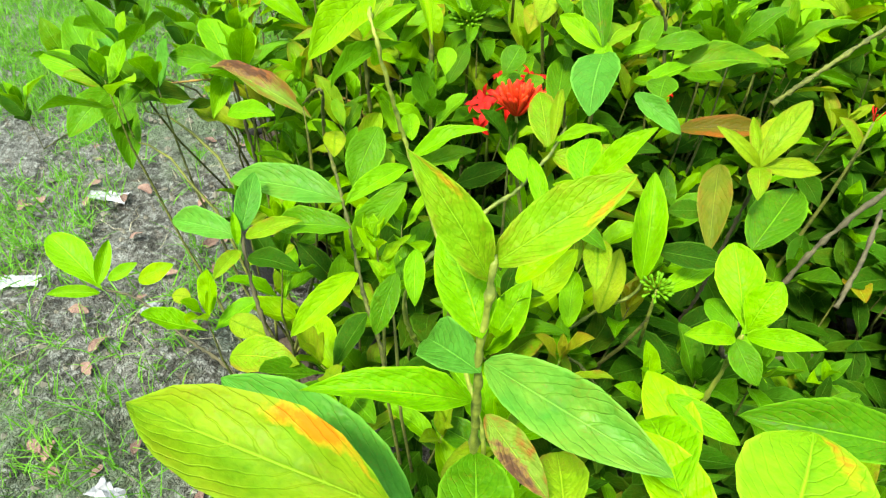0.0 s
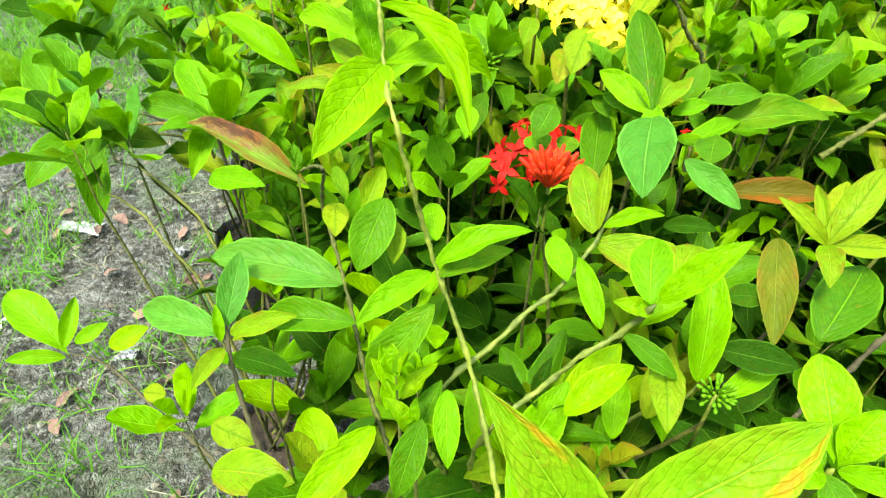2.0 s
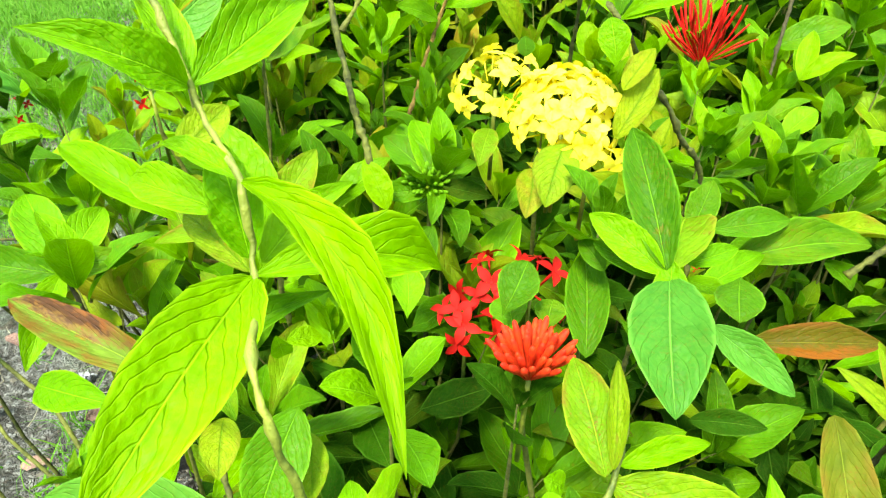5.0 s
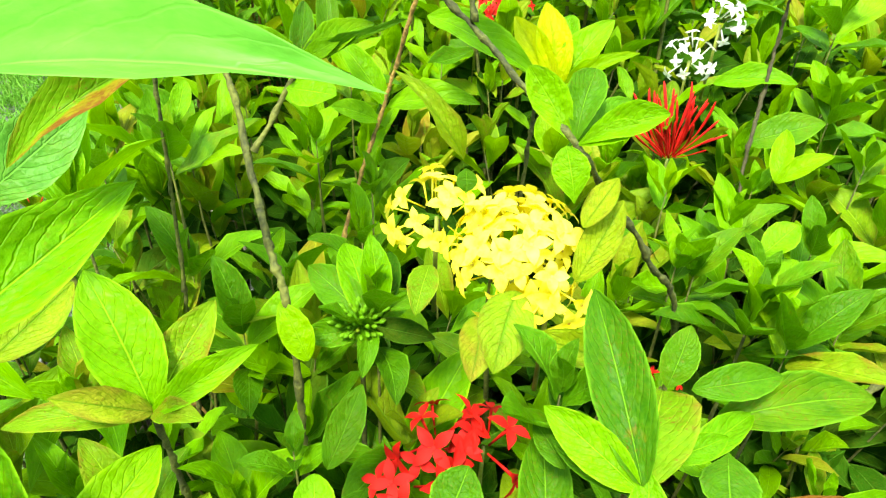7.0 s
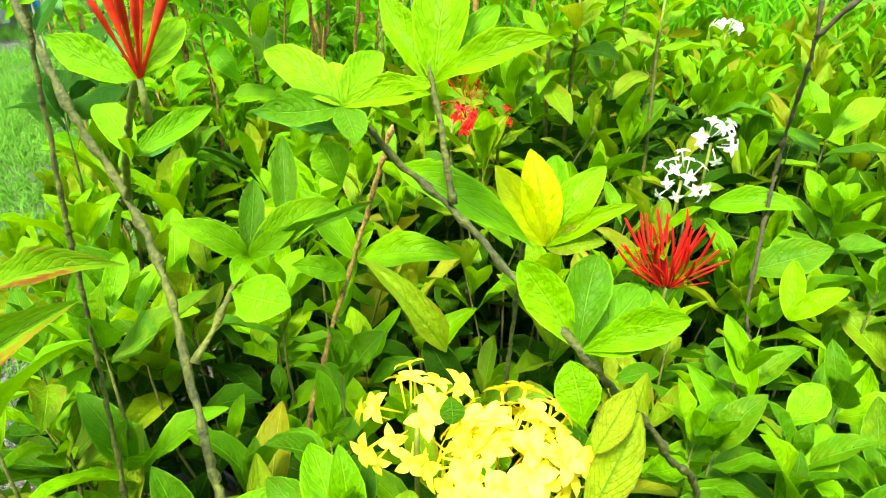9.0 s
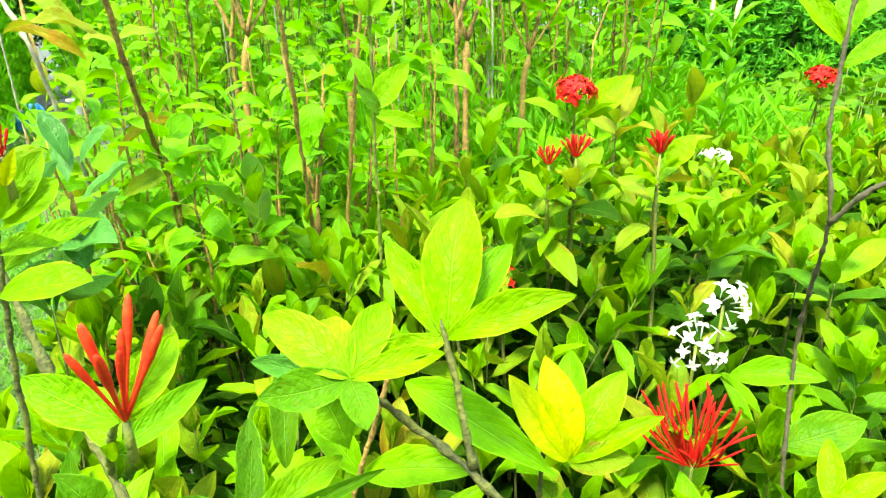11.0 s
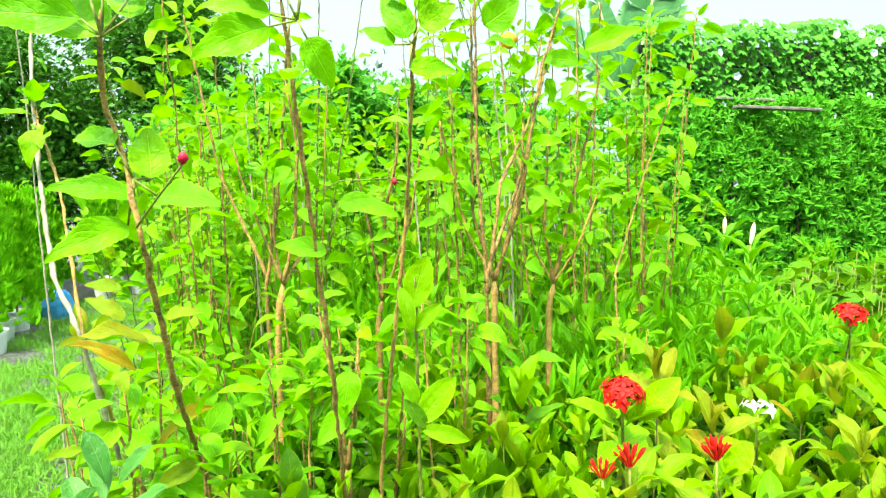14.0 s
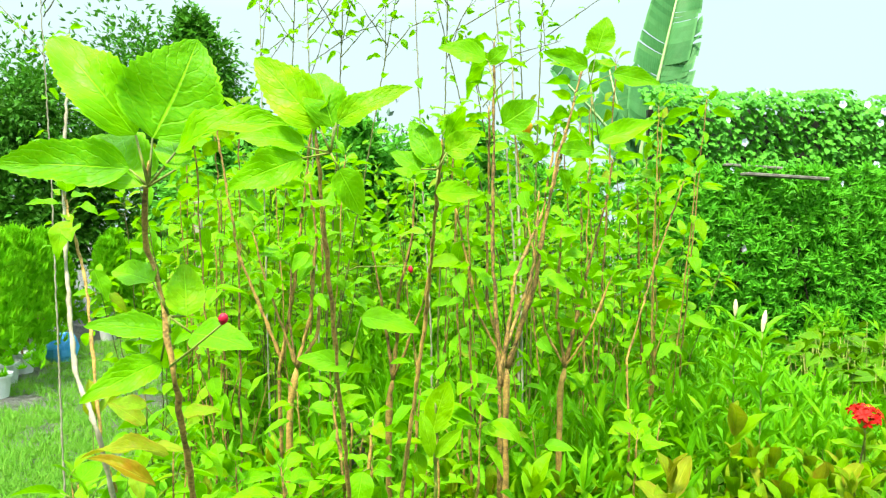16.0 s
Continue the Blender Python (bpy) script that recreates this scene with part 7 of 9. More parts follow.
put_leaf(S, (0.014, 0.614, 0.828), (0.016, 0.651, 0.846), 0.024, "fresh", "obovate", up=(0.07, -0.49, 0.87), shape=0)
put_leaf(S, (0.186, 0.583, 0.841), (0.195, 0.614, 0.870), 0.024, "fresh", "ixora", up=(-0.33, -0.42, 0.85), shape=0)
S = shrub_near((0.030, 0.330, 0.700))
put_leaf(S, (-0.094, 0.643, 1.076), (0.057, 0.586, 1.092), 0.036, "pale_green", "lance", up=(0.20, -0.61, 0.77), shape=0)
put_leaf(S, (-0.137, 0.751, 0.993), (-0.055, 0.815, 1.034), 0.026, "scorched", "lance", up=(0.25, -0.64, 0.73), shape=1)
put_leaf(S, (-0.165, 0.762, 0.967), (-0.109, 0.804, 1.006), 0.040, "bluish", "ixora", up=(0.36, -0.71, 0.61), shape=0)
put_leaf(S, (-0.128, 0.662, 0.936), (-0.100, 0.704, 0.950), 0.026, "yellow", "ixora", up=(0.35, -0.58, 0.74), shape=0)
S = shrub_near((0.030, 0.330, 0.700))
put_leaf(S, (-0.078, 0.562, 1.025), (-0.029, 0.629, 1.046), 0.029, "fresh", "lance", up=(0.33, -0.59, 0.73), shape=2)
put_leaf(S, (-0.056, 0.525, 1.000), (-0.091, 0.547, 1.007), 0.013, "fresh", "ixora", up=(0.40, -0.40, 0.83), shape=0)
put_leaf(S, (-0.078, 0.562, 1.025), (-0.106, 0.609, 1.054), 0.019, "fresh", "ixora", up=(0.45, -0.54, 0.71), shape=0)

# dark forked twig
S = shrub_near((0.520, 1.120, 0.600))
put_stem(S, (S["base"], (0.520, 1.056, 0.668), (0.528, 1.074, 0.816), (0.540, 1.102, 0.958), (0.506, 1.058, 1.098), (0.503, 1.074, 1.172), (0.513, 1.086, 1.241), (0.528, 1.101, 1.320)), 0.0027, 0.0016, "dark_twig", 7, 0.14, 304)
put_stem(S, ((0.506, 1.058, 1.098), (0.520, 1.036, 1.134), (0.547, 1.024, 1.147)), 0.0024, 0.0018, "dark_twig", 7, 0.14, 305)
put_leaf(S, (0.514, 1.088, 1.245), (0.484, 1.134, 1.298), 0.019, "lime", "ixora", up=(-0.54, -0.61, 0.58), shape=0)
put_leaf(S, (0.514, 1.088, 1.245), (0.525, 1.102, 1.292), 0.025, "fresh", "obovate", up=(-0.63, -0.65, 0.43), shape=0)
put_leaf(S, (0.518, 1.093, 1.263), (0.565, 1.115, 1.289), 0.029, "fresh", "ixora", up=(-0.64, -0.65, 0.42), shape=0)
put_leaf(S, (0.512, 1.082, 1.228), (0.559, 1.072, 1.258), 0.020, "fresh", "ixora", up=(-0.57, -0.56, 0.60), shape=0)
put_leaf(S, (0.500, 1.143, 0.891), (0.577, 1.090, 0.907), 0.034, "fresh", "ixora", up=(-0.42, -0.51, 0.75), shape=1)
put_leaf(S, (0.529, 1.084, 0.836), (0.610, 1.063, 0.869), 0.045, "mature", "ixora", up=(-0.50, -0.52, 0.70), shape=0)
put_leaf(S, (0.527, 1.007, 0.821), (0.552, 1.051, 0.868), 0.025, "lime", "ixora", up=(-0.52, -0.52, 0.68), shape=0)
put_leaf(S, (0.527, 1.007, 0.821), (0.585, 1.003, 0.855), 0.024, "lime", "ixora", up=(-0.51, -0.47, 0.72), shape=1)
put_leaf(S, (0.433, 0.880, 0.807), (0.472, 0.890, 0.840), 0.032, "fresh", "obovate", up=(-0.52, -0.45, 0.73), shape=0)
put_leaf(S, (0.433, 0.917, 0.748), (0.398, 0.978, 0.804), 0.036, "fresh", "lance", up=(-0.39, -0.44, 0.81), shape=0)
put_leaf(S, (0.458, 0.950, 0.776), (0.452, 1.008, 0.837), 0.027, "fresh", "ixora", up=(-0.45, -0.50, 0.74), shape=0)

# grey-green rosette by the path side, tall pale shoot
S = shrub_near((-0.300, 1.400, 0.700))
put_stem(S, (S["base"], (-0.270, 1.565, 0.616), (-0.264, 1.550, 0.765), (-0.244, 1.500, 1.065)), 0.0040, 0.0030, "bark", 7, 0.14, 319)
put_leaf(S, (-0.241, 1.507, 1.097), (-0.269, 1.530, 1.165), 0.029, "grey_green", "obovate", up=(0.17, -0.46, 0.87))
put_leaf(S, (-0.229, 1.505, 1.097), (-0.184, 1.507, 1.146), 0.024, "grey_green", "obovate", up=(0.15, -0.46, 0.88))
put_leaf(S, (-0.235, 1.495, 1.054), (-0.161, 1.471, 1.104), 0.035, "grey_green", "obovate", up=(0.14, -0.44, 0.89))
put_leaf(S, (-0.261, 1.489, 1.007), (-0.164, 1.424, 1.080), 0.050, "grey_green", "obovate", up=(0.15, -0.43, 0.89))
put_leaf(S, (-0.326, 1.503, 1.009), (-0.243, 1.479, 1.110), 0.048, "grey_green", "obovate", up=(0.18, -0.43, 0.89))
put_leaf(S, (-0.267, 1.479, 0.960), (-0.161, 1.369, 1.032), 0.061, "grey_green", "obovate", up=(0.15, -0.41, 0.90))
put_leaf(S, (-0.330, 1.511, 1.037), (-0.296, 1.497, 1.092), 0.027, "grey_green", "obovate", up=(0.19, -0.43, 0.88))
put_leaf(S, (-0.261, 1.469, 0.926), (-0.162, 1.341, 1.001), 0.064, "grey_green", "obovate", up=(0.14, -0.39, 0.91))
put_leaf(S, (-0.266, 1.501, 1.049), (-0.302, 1.552, 1.096), 0.031, "grey_green", "obovate", up=(0.17, -0.44, 0.88))
put_leaf(S, (-0.246, 1.503, 1.076), (-0.263, 1.550, 1.124), 0.028, "grey_green", "obovate", up=(0.16, -0.45, 0.88))
put_leaf(S, (-0.299, 1.494, 0.994), (-0.245, 1.451, 1.037), 0.041, "grey_green", "obovate", up=(0.17, -0.41, 0.89))
put_leaf(S, (-0.248, 1.488, 1.013), (-0.216, 1.412, 0.987), 0.035, "grey_green", "obovate", up=(0.15, -0.41, 0.90))
put_leaf(S, (-0.319, 1.479, 0.917), (-0.238, 1.381, 1.014), 0.064, "grey_green", "obovate", up=(0.17, -0.39, 0.90))
S = shrub_near((0.160, 1.500, 0.700))
put_stem(S, (S["base"], (0.155, 1.488, 0.957), (0.155, 1.488, 1.061), (0.159, 1.488, 1.340)), 0.0030, 0.0020, "green_stem", 7, 0.14, 334)
put_leaf(S, (0.154, 1.480, 1.302), (0.178, 1.491, 1.368), 0.039, "lime", "ixora", up=(-0.11, -0.93, 0.34))
put_leaf(S, (0.150, 1.473, 1.273), (0.139, 1.489, 1.330), 0.021, "fresh", "ixora", up=(-0.09, -0.92, 0.38))
put_leaf(S, (0.155, 1.473, 1.273), (0.190, 1.473, 1.307), 0.020, "fresh", "ixora", up=(-0.12, -0.91, 0.39))
put_leaf(S, (0.153, 1.445, 1.160), (0.201, 1.448, 1.215), 0.036, "fresh", "ixora", up=(-0.12, -0.86, 0.49))
put_leaf(S, (0.150, 1.451, 1.182), (0.130, 1.466, 1.224), 0.020, "fresh", "ixora", up=(-0.08, -0.88, 0.47))
put_leaf(S, (0.153, 1.443, 1.153), (0.212, 1.427, 1.136), 0.022, "lime", "ixora", up=(-0.13, -0.84, 0.53))
put_leaf(S, (0.153, 1.464, 1.238), (0.133, 1.472, 1.253), 0.008, "fresh", "ixora", up=(-0.09, -0.90, 0.43))
put_leaf(S, (0.160, 1.441, 1.153), (0.134, 1.456, 1.189), 0.019, "mature", "ixora", up=(-0.09, -0.86, 0.50))

# large toothed leaves at the tops of the nearest hibiscus stems
S = H[0]
put_stem(S, ((-0.160, 1.374, 1.621), (-0.172, 1.378, 1.674)), 0.0016, 0.0011, "green_stem", 7, 0.14, 345)
put_leaf(S, (-0.172, 1.378, 1.674), (-0.263, 1.421, 1.782), 0.062, "hibiscus", "hibiscus", up=(0.30, -0.95, 0.07))
put_stem(S, ((-0.160, 1.374, 1.621), (-0.155, 1.375, 1.671)), 0.0016, 0.0011, "green_stem", 7, 0.14, 347)
put_leaf(S, (-0.155, 1.375, 1.671), (-0.112, 1.402, 1.781), 0.103, "hibiscus", "hibiscus", up=(0.20, -0.98, -0.08))
put_stem(S, ((-0.160, 1.374, 1.621), (-0.179, 1.378, 1.639)), 0.0016, 0.0011, "green_stem", 7, 0.14, 349)
put_leaf(S, (-0.179, 1.378, 1.639), (-0.302, 1.371, 1.643), 0.052, "hibiscus", "hibiscus", up=(0.32, -0.89, 0.33))
put_stem(S, ((-0.160, 1.374, 1.621), (-0.132, 1.370, 1.656)), 0.0016, 0.0011, "green_stem", 7, 0.14, 351)
put_leaf(S, (-0.132, 1.370, 1.656), (-0.014, 1.349, 1.682), 0.042, "hibiscus", "hibiscus", up=(0.10, -0.74, 0.66))
put_stem(S, ((-0.160, 1.374, 1.621), (-0.167, 1.375, 1.621)), 0.0016, 0.0011, "green_stem", 7, 0.14, 353)
put_leaf(S, (-0.167, 1.375, 1.621), (-0.246, 1.454, 1.677), 0.074, "hibiscus", "hibiscus", up=(0.27, -0.91, 0.33))
put_stem(S, ((-0.160, 1.374, 1.621), (-0.132, 1.369, 1.638)), 0.0016, 0.0011, "green_stem", 7, 0.14, 355)
put_leaf(S, (-0.132, 1.369, 1.638), (-0.149, 1.425, 1.680), 0.036, "hibiscus", "hibiscus", up=(0.18, -0.85, 0.49))
S = H[0]
put_stem(S, ((-0.151, 1.406, 1.480), (-0.152, 1.406, 1.462)), 0.0016, 0.0011, "green_stem", 7, 0.14, 358)
put_leaf(S, (-0.152, 1.406, 1.462), (-0.237, 1.402, 1.473), 0.031, "hibiscus", "hibiscus", up=(0.21, -0.74, 0.64))
put_stem(S, ((-0.151, 1.406, 1.480), (-0.133, 1.403, 1.480)), 0.0016, 0.0011, "green_stem", 7, 0.14, 360)
put_leaf(S, (-0.133, 1.403, 1.480), (-0.141, 1.437, 1.537), 0.042, "hibiscus", "hibiscus", up=(0.19, -0.96, 0.20))
put_stem(S, ((-0.151, 1.406, 1.480), (-0.161, 1.406, 1.431)), 0.0016, 0.0011, "green_stem", 7, 0.14, 362)
put_leaf(S, (-0.161, 1.406, 1.431), (-0.232, 1.367, 1.399), 0.036, "hibiscus", "hibiscus", up=(0.26, -0.87, 0.43))
put_stem(S, ((-0.151, 1.406, 1.480), (-0.127, 1.401, 1.461)), 0.0016, 0.0011, "green_stem", 7, 0.14, 364)
put_leaf(S, (-0.127, 1.401, 1.461), (-0.057, 1.356, 1.448), 0.042, "hibiscus", "hibiscus", up=(0.11, -0.75, 0.65))
put_stem(S, ((-0.151, 1.406, 1.480), (-0.168, 1.411, 1.518)), 0.0016, 0.0011, "green_stem", 7, 0.14, 366)
put_leaf(S, (-0.168, 1.411, 1.518), (-0.224, 1.463, 1.528), 0.038, "hibiscus", "hibiscus", up=(0.21, -0.77, 0.60))
S = H[1]
put_stem(S, ((0.029, 1.513, 1.672), (0.015, 1.517, 1.706)), 0.0016, 0.0011, "green_stem", 7, 0.14, 369)
put_leaf(S, (0.015, 1.517, 1.706), (-0.068, 1.558, 1.802), 0.067, "hibiscus", "hibiscus", up=(0.05, -1.00, 0.06))
put_stem(S, ((0.029, 1.513, 1.672), (0.033, 1.514, 1.705)), 0.0016, 0.0011, "green_stem", 7, 0.14, 371)
put_leaf(S, (0.033, 1.514, 1.705), (0.013, 1.562, 1.785), 0.057, "hibiscus", "hibiscus", up=(-0.01, -1.00, 0.07))
put_stem(S, ((0.029, 1.513, 1.672), (0.037, 1.514, 1.711)), 0.0016, 0.0011, "green_stem", 7, 0.14, 373)
put_leaf(S, (0.037, 1.514, 1.711), (0.137, 1.497, 1.756), 0.040, "hibiscus", "hibiscus", up=(-0.08, -0.89, 0.45))
put_stem(S, ((0.029, 1.513, 1.672), (-0.008, 1.520, 1.665)), 0.0016, 0.0011, "green_stem", 7, 0.14, 375)
put_leaf(S, (-0.008, 1.520, 1.665), (-0.102, 1.516, 1.625), 0.051, "hibiscus", "hibiscus", up=(0.08, -0.98, 0.17))
put_stem(S, ((0.029, 1.513, 1.672), (-0.004, 1.520, 1.680)), 0.0016, 0.0011, "green_stem", 7, 0.14, 377)
put_leaf(S, (-0.004, 1.520, 1.680), (-0.100, 1.559, 1.691), 0.042, "hibiscus", "hibiscus", up=(0.07, -0.87, 0.48))
put_stem(S, ((0.029, 1.513, 1.672), (0.039, 1.510, 1.650)), 0.0016, 0.0011, "green_stem", 7, 0.14, 379)
put_leaf(S, (0.039, 1.510, 1.650), (0.069, 1.533, 1.591), 0.042, "hibiscus", "hibiscus", up=(-0.04, -0.93, 0.36))
S = H[1]
put_stem(S, ((0.053, 1.617, 1.373), (0.049, 1.618, 1.365)), 0.0016, 0.0011, "green_stem", 7, 0.14, 382)
put_leaf(S, (0.049, 1.618, 1.365), (-0.025, 1.632, 1.378), 0.035, "hibiscus", "hibiscus", up=(0.00, -0.74, 0.67))
put_stem(S, ((0.053, 1.617, 1.373), (0.071, 1.617, 1.440)), 0.0016, 0.0011, "green_stem", 7, 0.14, 384)
put_leaf(S, (0.071, 1.617, 1.440), (0.158, 1.599, 1.414), 0.037, "hibiscus", "hibiscus", up=(-0.08, -0.76, 0.64))
S = H[1]
put_stem(S, ((0.182, 1.575, 1.656), (0.195, 1.574, 1.680)), 0.0016, 0.0011, "green_stem", 7, 0.14, 387)
put_leaf(S, (0.195, 1.574, 1.680), (0.245, 1.566, 1.708), 0.041, "hibiscus", "hibiscus", up=(-0.22, -0.97, 0.13))
put_stem(S, ((0.182, 1.575, 1.656), (0.178, 1.576, 1.664)), 0.0016, 0.0011, "green_stem", 7, 0.14, 389)
put_leaf(S, (0.178, 1.576, 1.664), (0.148, 1.616, 1.730), 0.042, "hibiscus", "hibiscus", up=(-0.15, -0.94, 0.30))
put_stem(S, ((0.182, 1.575, 1.656), (0.158, 1.580, 1.656)), 0.0016, 0.0011, "green_stem", 7, 0.14, 391)
put_leaf(S, (0.158, 1.580, 1.656), (0.117, 1.609, 1.683), 0.029, "hibiscus", "hibiscus", up=(-0.11, -0.86, 0.50))
put_stem(S, ((0.182, 1.575, 1.656), (0.178, 1.575, 1.623)), 0.0016, 0.0011, "green_stem", 7, 0.14, 393)
put_leaf(S, (0.178, 1.575, 1.623), (0.247, 1.582, 1.619), 0.035, "hibiscus", "hibiscus", up=(-0.20, -0.91, 0.36))
S = H[2]
put_stem(S, ((0.749, 2.327, 1.950), (0.766, 2.328, 2.035)), 0.0016, 0.0011, "green_stem", 7, 0.14, 396)
put_leaf(S, (0.766, 2.328, 2.035), (0.799, 2.326, 2.136), 0.079, "hibiscus", "hibiscus", up=(-0.41, -0.90, -0.16))
put_stem(S, ((0.749, 2.327, 1.950), (0.743, 2.330, 1.997)), 0.0016, 0.0011, "green_stem", 7, 0.14, 398)
put_leaf(S, (0.743, 2.330, 1.997), (0.621, 2.355, 2.042), 0.053, "hibiscus", "hibiscus", up=(-0.36, -0.91, 0.19))
put_stem(S, ((0.749, 2.327, 1.950), (0.811, 2.317, 1.980)), 0.0016, 0.0011, "green_stem", 7, 0.14, 400)
put_leaf(S, (0.811, 2.317, 1.980), (0.940, 2.291, 1.948), 0.057, "hibiscus", "hibiscus", up=(-0.45, -0.86, 0.23))
put_stem(S, ((0.749, 2.327, 1.950), (0.769, 2.316, 1.795)), 0.0016, 0.0011, "green_stem", 7, 0.14, 402)
put_leaf(S, (0.769, 2.316, 1.795), (0.923, 2.289, 1.847), 0.066, "hibiscus", "hibiscus", up=(-0.43, -0.85, 0.29))
put_stem(S, ((0.749, 2.327, 1.950), (0.753, 2.318, 1.764)), 0.0016, 0.0011, "green_stem", 7, 0.14, 404)
put_leaf(S, (0.753, 2.318, 1.764), (0.639, 2.340, 1.773), 0.053, "hibiscus", "hibiscus", up=(-0.36, -0.88, 0.31))
S = H[2]
put_stem(S, ((0.397, 2.088, 1.941), (0.397, 2.088, 1.941)), 0.0016, 0.0011, "green_stem", 7, 0.14, 407)
put_leaf(S, (0.397, 2.088, 1.941), (0.442, 2.081, 1.979), 0.036, "hibiscus", "hibiscus", up=(-0.27, -0.95, -0.14))
put_stem(S, ((0.397, 2.088, 1.941), (0.391, 2.089, 1.948)), 0.0016, 0.0011, "green_stem", 7, 0.14, 409)
put_leaf(S, (0.391, 2.089, 1.948), (0.284, 2.111, 1.975), 0.056, "hibiscus", "hibiscus", up=(-0.20, -0.90, 0.40))
put_stem(S, ((0.397, 2.088, 1.941), (0.426, 2.076, 1.799)), 0.0016, 0.0011, "green_stem", 7, 0.14, 411)
put_leaf(S, (0.426, 2.076, 1.799), (0.503, 2.063, 1.850), 0.074, "hibiscus", "hibiscus", up=(-0.30, -0.95, -0.05))

# young shoots of the middle of the bed
shoot((1.007, 2.058, 1.049), 1114, 0.120, 4, (0.00, 0.00), kind="ixora", ratio=0.36, gap=0.024, upright=6, stem="twig", mats=(("aged", 5), ("yellow", 4), ("lime", 2),))
KEEP_OUT.append((1.007, 2.058, 1.049))
shoot((0.621, 1.521, 1.067), 1116, 0.080, 4, (0.00, 0.00), kind="ixora", ratio=0.36, gap=0.024, upright=6, stem="twig", mats=(("rusty", 6), ("aged", 2), ("yellow", 3)))
KEEP_OUT.append((0.621, 1.521, 1.067))
shoot((0.440, 1.912, 1.009), 1118, 0.110, 4, (0.00, 0.00), kind="ixora", ratio=0.36, gap=0.024, upright=6, stem="twig", mats=(("lime", 5), ("yellow", 4), ("fresh", 2),))
KEEP_OUT.append((0.440, 1.912, 1.009))
shoot((0.618, 1.684, 1.105), 1120, 0.100, 4, (0.00, 0.00), kind="ixora", ratio=0.36, gap=0.024, upright=6, stem="twig", mats=(("rusty", 6), ("aged", 2), ("yellow", 3)))
KEEP_OUT.append((0.618, 1.684, 1.105))
shoot((0.437, 1.690, 0.924), 1122, 0.085, 4, (0.00, 0.00), kind="ixora", ratio=0.36, gap=0.024, upright=6, stem="twig", mats=(("fresh", 6), ("lime", 3),))
KEEP_OUT.append((0.437, 1.690, 0.924))
shoot((0.268, 1.681, 0.960), 1124, 0.090, 4, (0.00, 0.00), kind="ixora", ratio=0.36, gap=0.024, upright=6, stem="twig", mats=(("fresh", 6), ("lime", 3),))
KEEP_OUT.append((0.268, 1.681, 0.960))
shoot((0.668, 1.433, 0.925), 1126, 0.085, 4, (0.00, 0.00), kind="ixora", ratio=0.36, gap=0.024, upright=6, stem="twig", mats=(("fresh", 6), ("lime", 3),))
KEEP_OUT.append((0.668, 1.433, 0.925))
shoot((-0.094, 1.800, 0.909), 1128, 0.080, 4, (0.00, 0.00), kind="ixora", ratio=0.36, gap=0.024, upright=6, stem="twig", mats=(("fresh", 6), ("lime", 3),))
KEEP_OUT.append((-0.094, 1.800, 0.909))
shoot((0.051, 1.770, 0.915), 1130, 0.080, 4, (0.00, 0.00), kind="ixora", ratio=0.36, gap=0.024, upright=6, stem="twig", mats=(("fresh", 6), ("lime", 3),))
KEEP_OUT.append((0.051, 1.770, 0.915))
shoot((-0.117, 2.285, 0.983), 1132, 0.090, 3, (0.00, 0.00), kind="ixora", ratio=0.36, gap=0.024, upright=6, stem="twig", mats=(("lime", 5), ("yellow", 4), ("fresh", 2),))
KEEP_OUT.append((-0.117, 2.285, 0.983))
shoot((1.038, 1.664, 0.913), 1134, 0.110, 4, (0.00, 0.00), kind="ixora", ratio=0.36, gap=0.024, upright=6, stem="twig", mats=(("aged", 5), ("yellow", 4), ("lime", 2),))
KEEP_OUT.append((1.038, 1.664, 0.913))
shoot((1.193, 1.896, 0.942), 1136, 0.090, 3, (0.00, 0.00), kind="ixora", ratio=0.36, gap=0.024, upright=6, stem="twig", mats=(("aged", 5), ("yellow", 4), ("lime", 2),))
KEEP_OUT.append((1.193, 1.896, 0.942))
shoot((-0.568, 2.403, 1.101), 1138, 0.110, 3, (0.00, 0.00), kind="ixora", ratio=0.36, gap=0.024, upright=6, stem="twig", mats=(("aged", 5), ("yellow", 4), ("lime", 2),))
KEEP_OUT.append((-0.568, 2.403, 1.101))
shoot((-0.474, 2.238, 0.870), 1140, 0.100, 3, (0.00, 0.00), kind="ixora", ratio=0.36, gap=0.024, upright=6, stem="twig", mats=(("aged", 5), ("yellow", 4), ("lime", 2),))
KEEP_OUT.append((-0.474, 2.238, 0.870))
shoot((-0.275, 2.304, 0.896), 1142, 0.090, 3, (0.00, 0.00), kind="ixora", ratio=0.36, gap=0.024, upright=6, stem="twig", mats=(("aged", 5), ("yellow", 4), ("lime", 2),))
KEEP_OUT.append((-0.275, 2.304, 0.896))
shoot((0.414, 1.534, 0.898), 1144, 0.080, 4, (0.00, 0.00), kind="ixora", ratio=0.36, gap=0.024, upright=6, stem="twig", mats=(("fresh", 6), ("lime", 3),))
KEEP_OUT.append((0.414, 1.534, 0.898))
shoot((0.574, 1.559, 0.931), 1146, 0.085, 4, (0.00, 0.00), kind="ixora", ratio=0.36, gap=0.024, upright=6, stem="twig", mats=(("fresh", 6), ("lime", 3),))
KEEP_OUT.append((0.574, 1.559, 0.931))
shoot((0.538, 1.630, 0.996), 1148, 0.075, 4, (0.00, 0.00), kind="ixora", ratio=0.36, gap=0.024, upright=6, stem="twig", mats=(("mature", 4), ("dark", 3),))
KEEP_OUT.append((0.538, 1.630, 0.996))
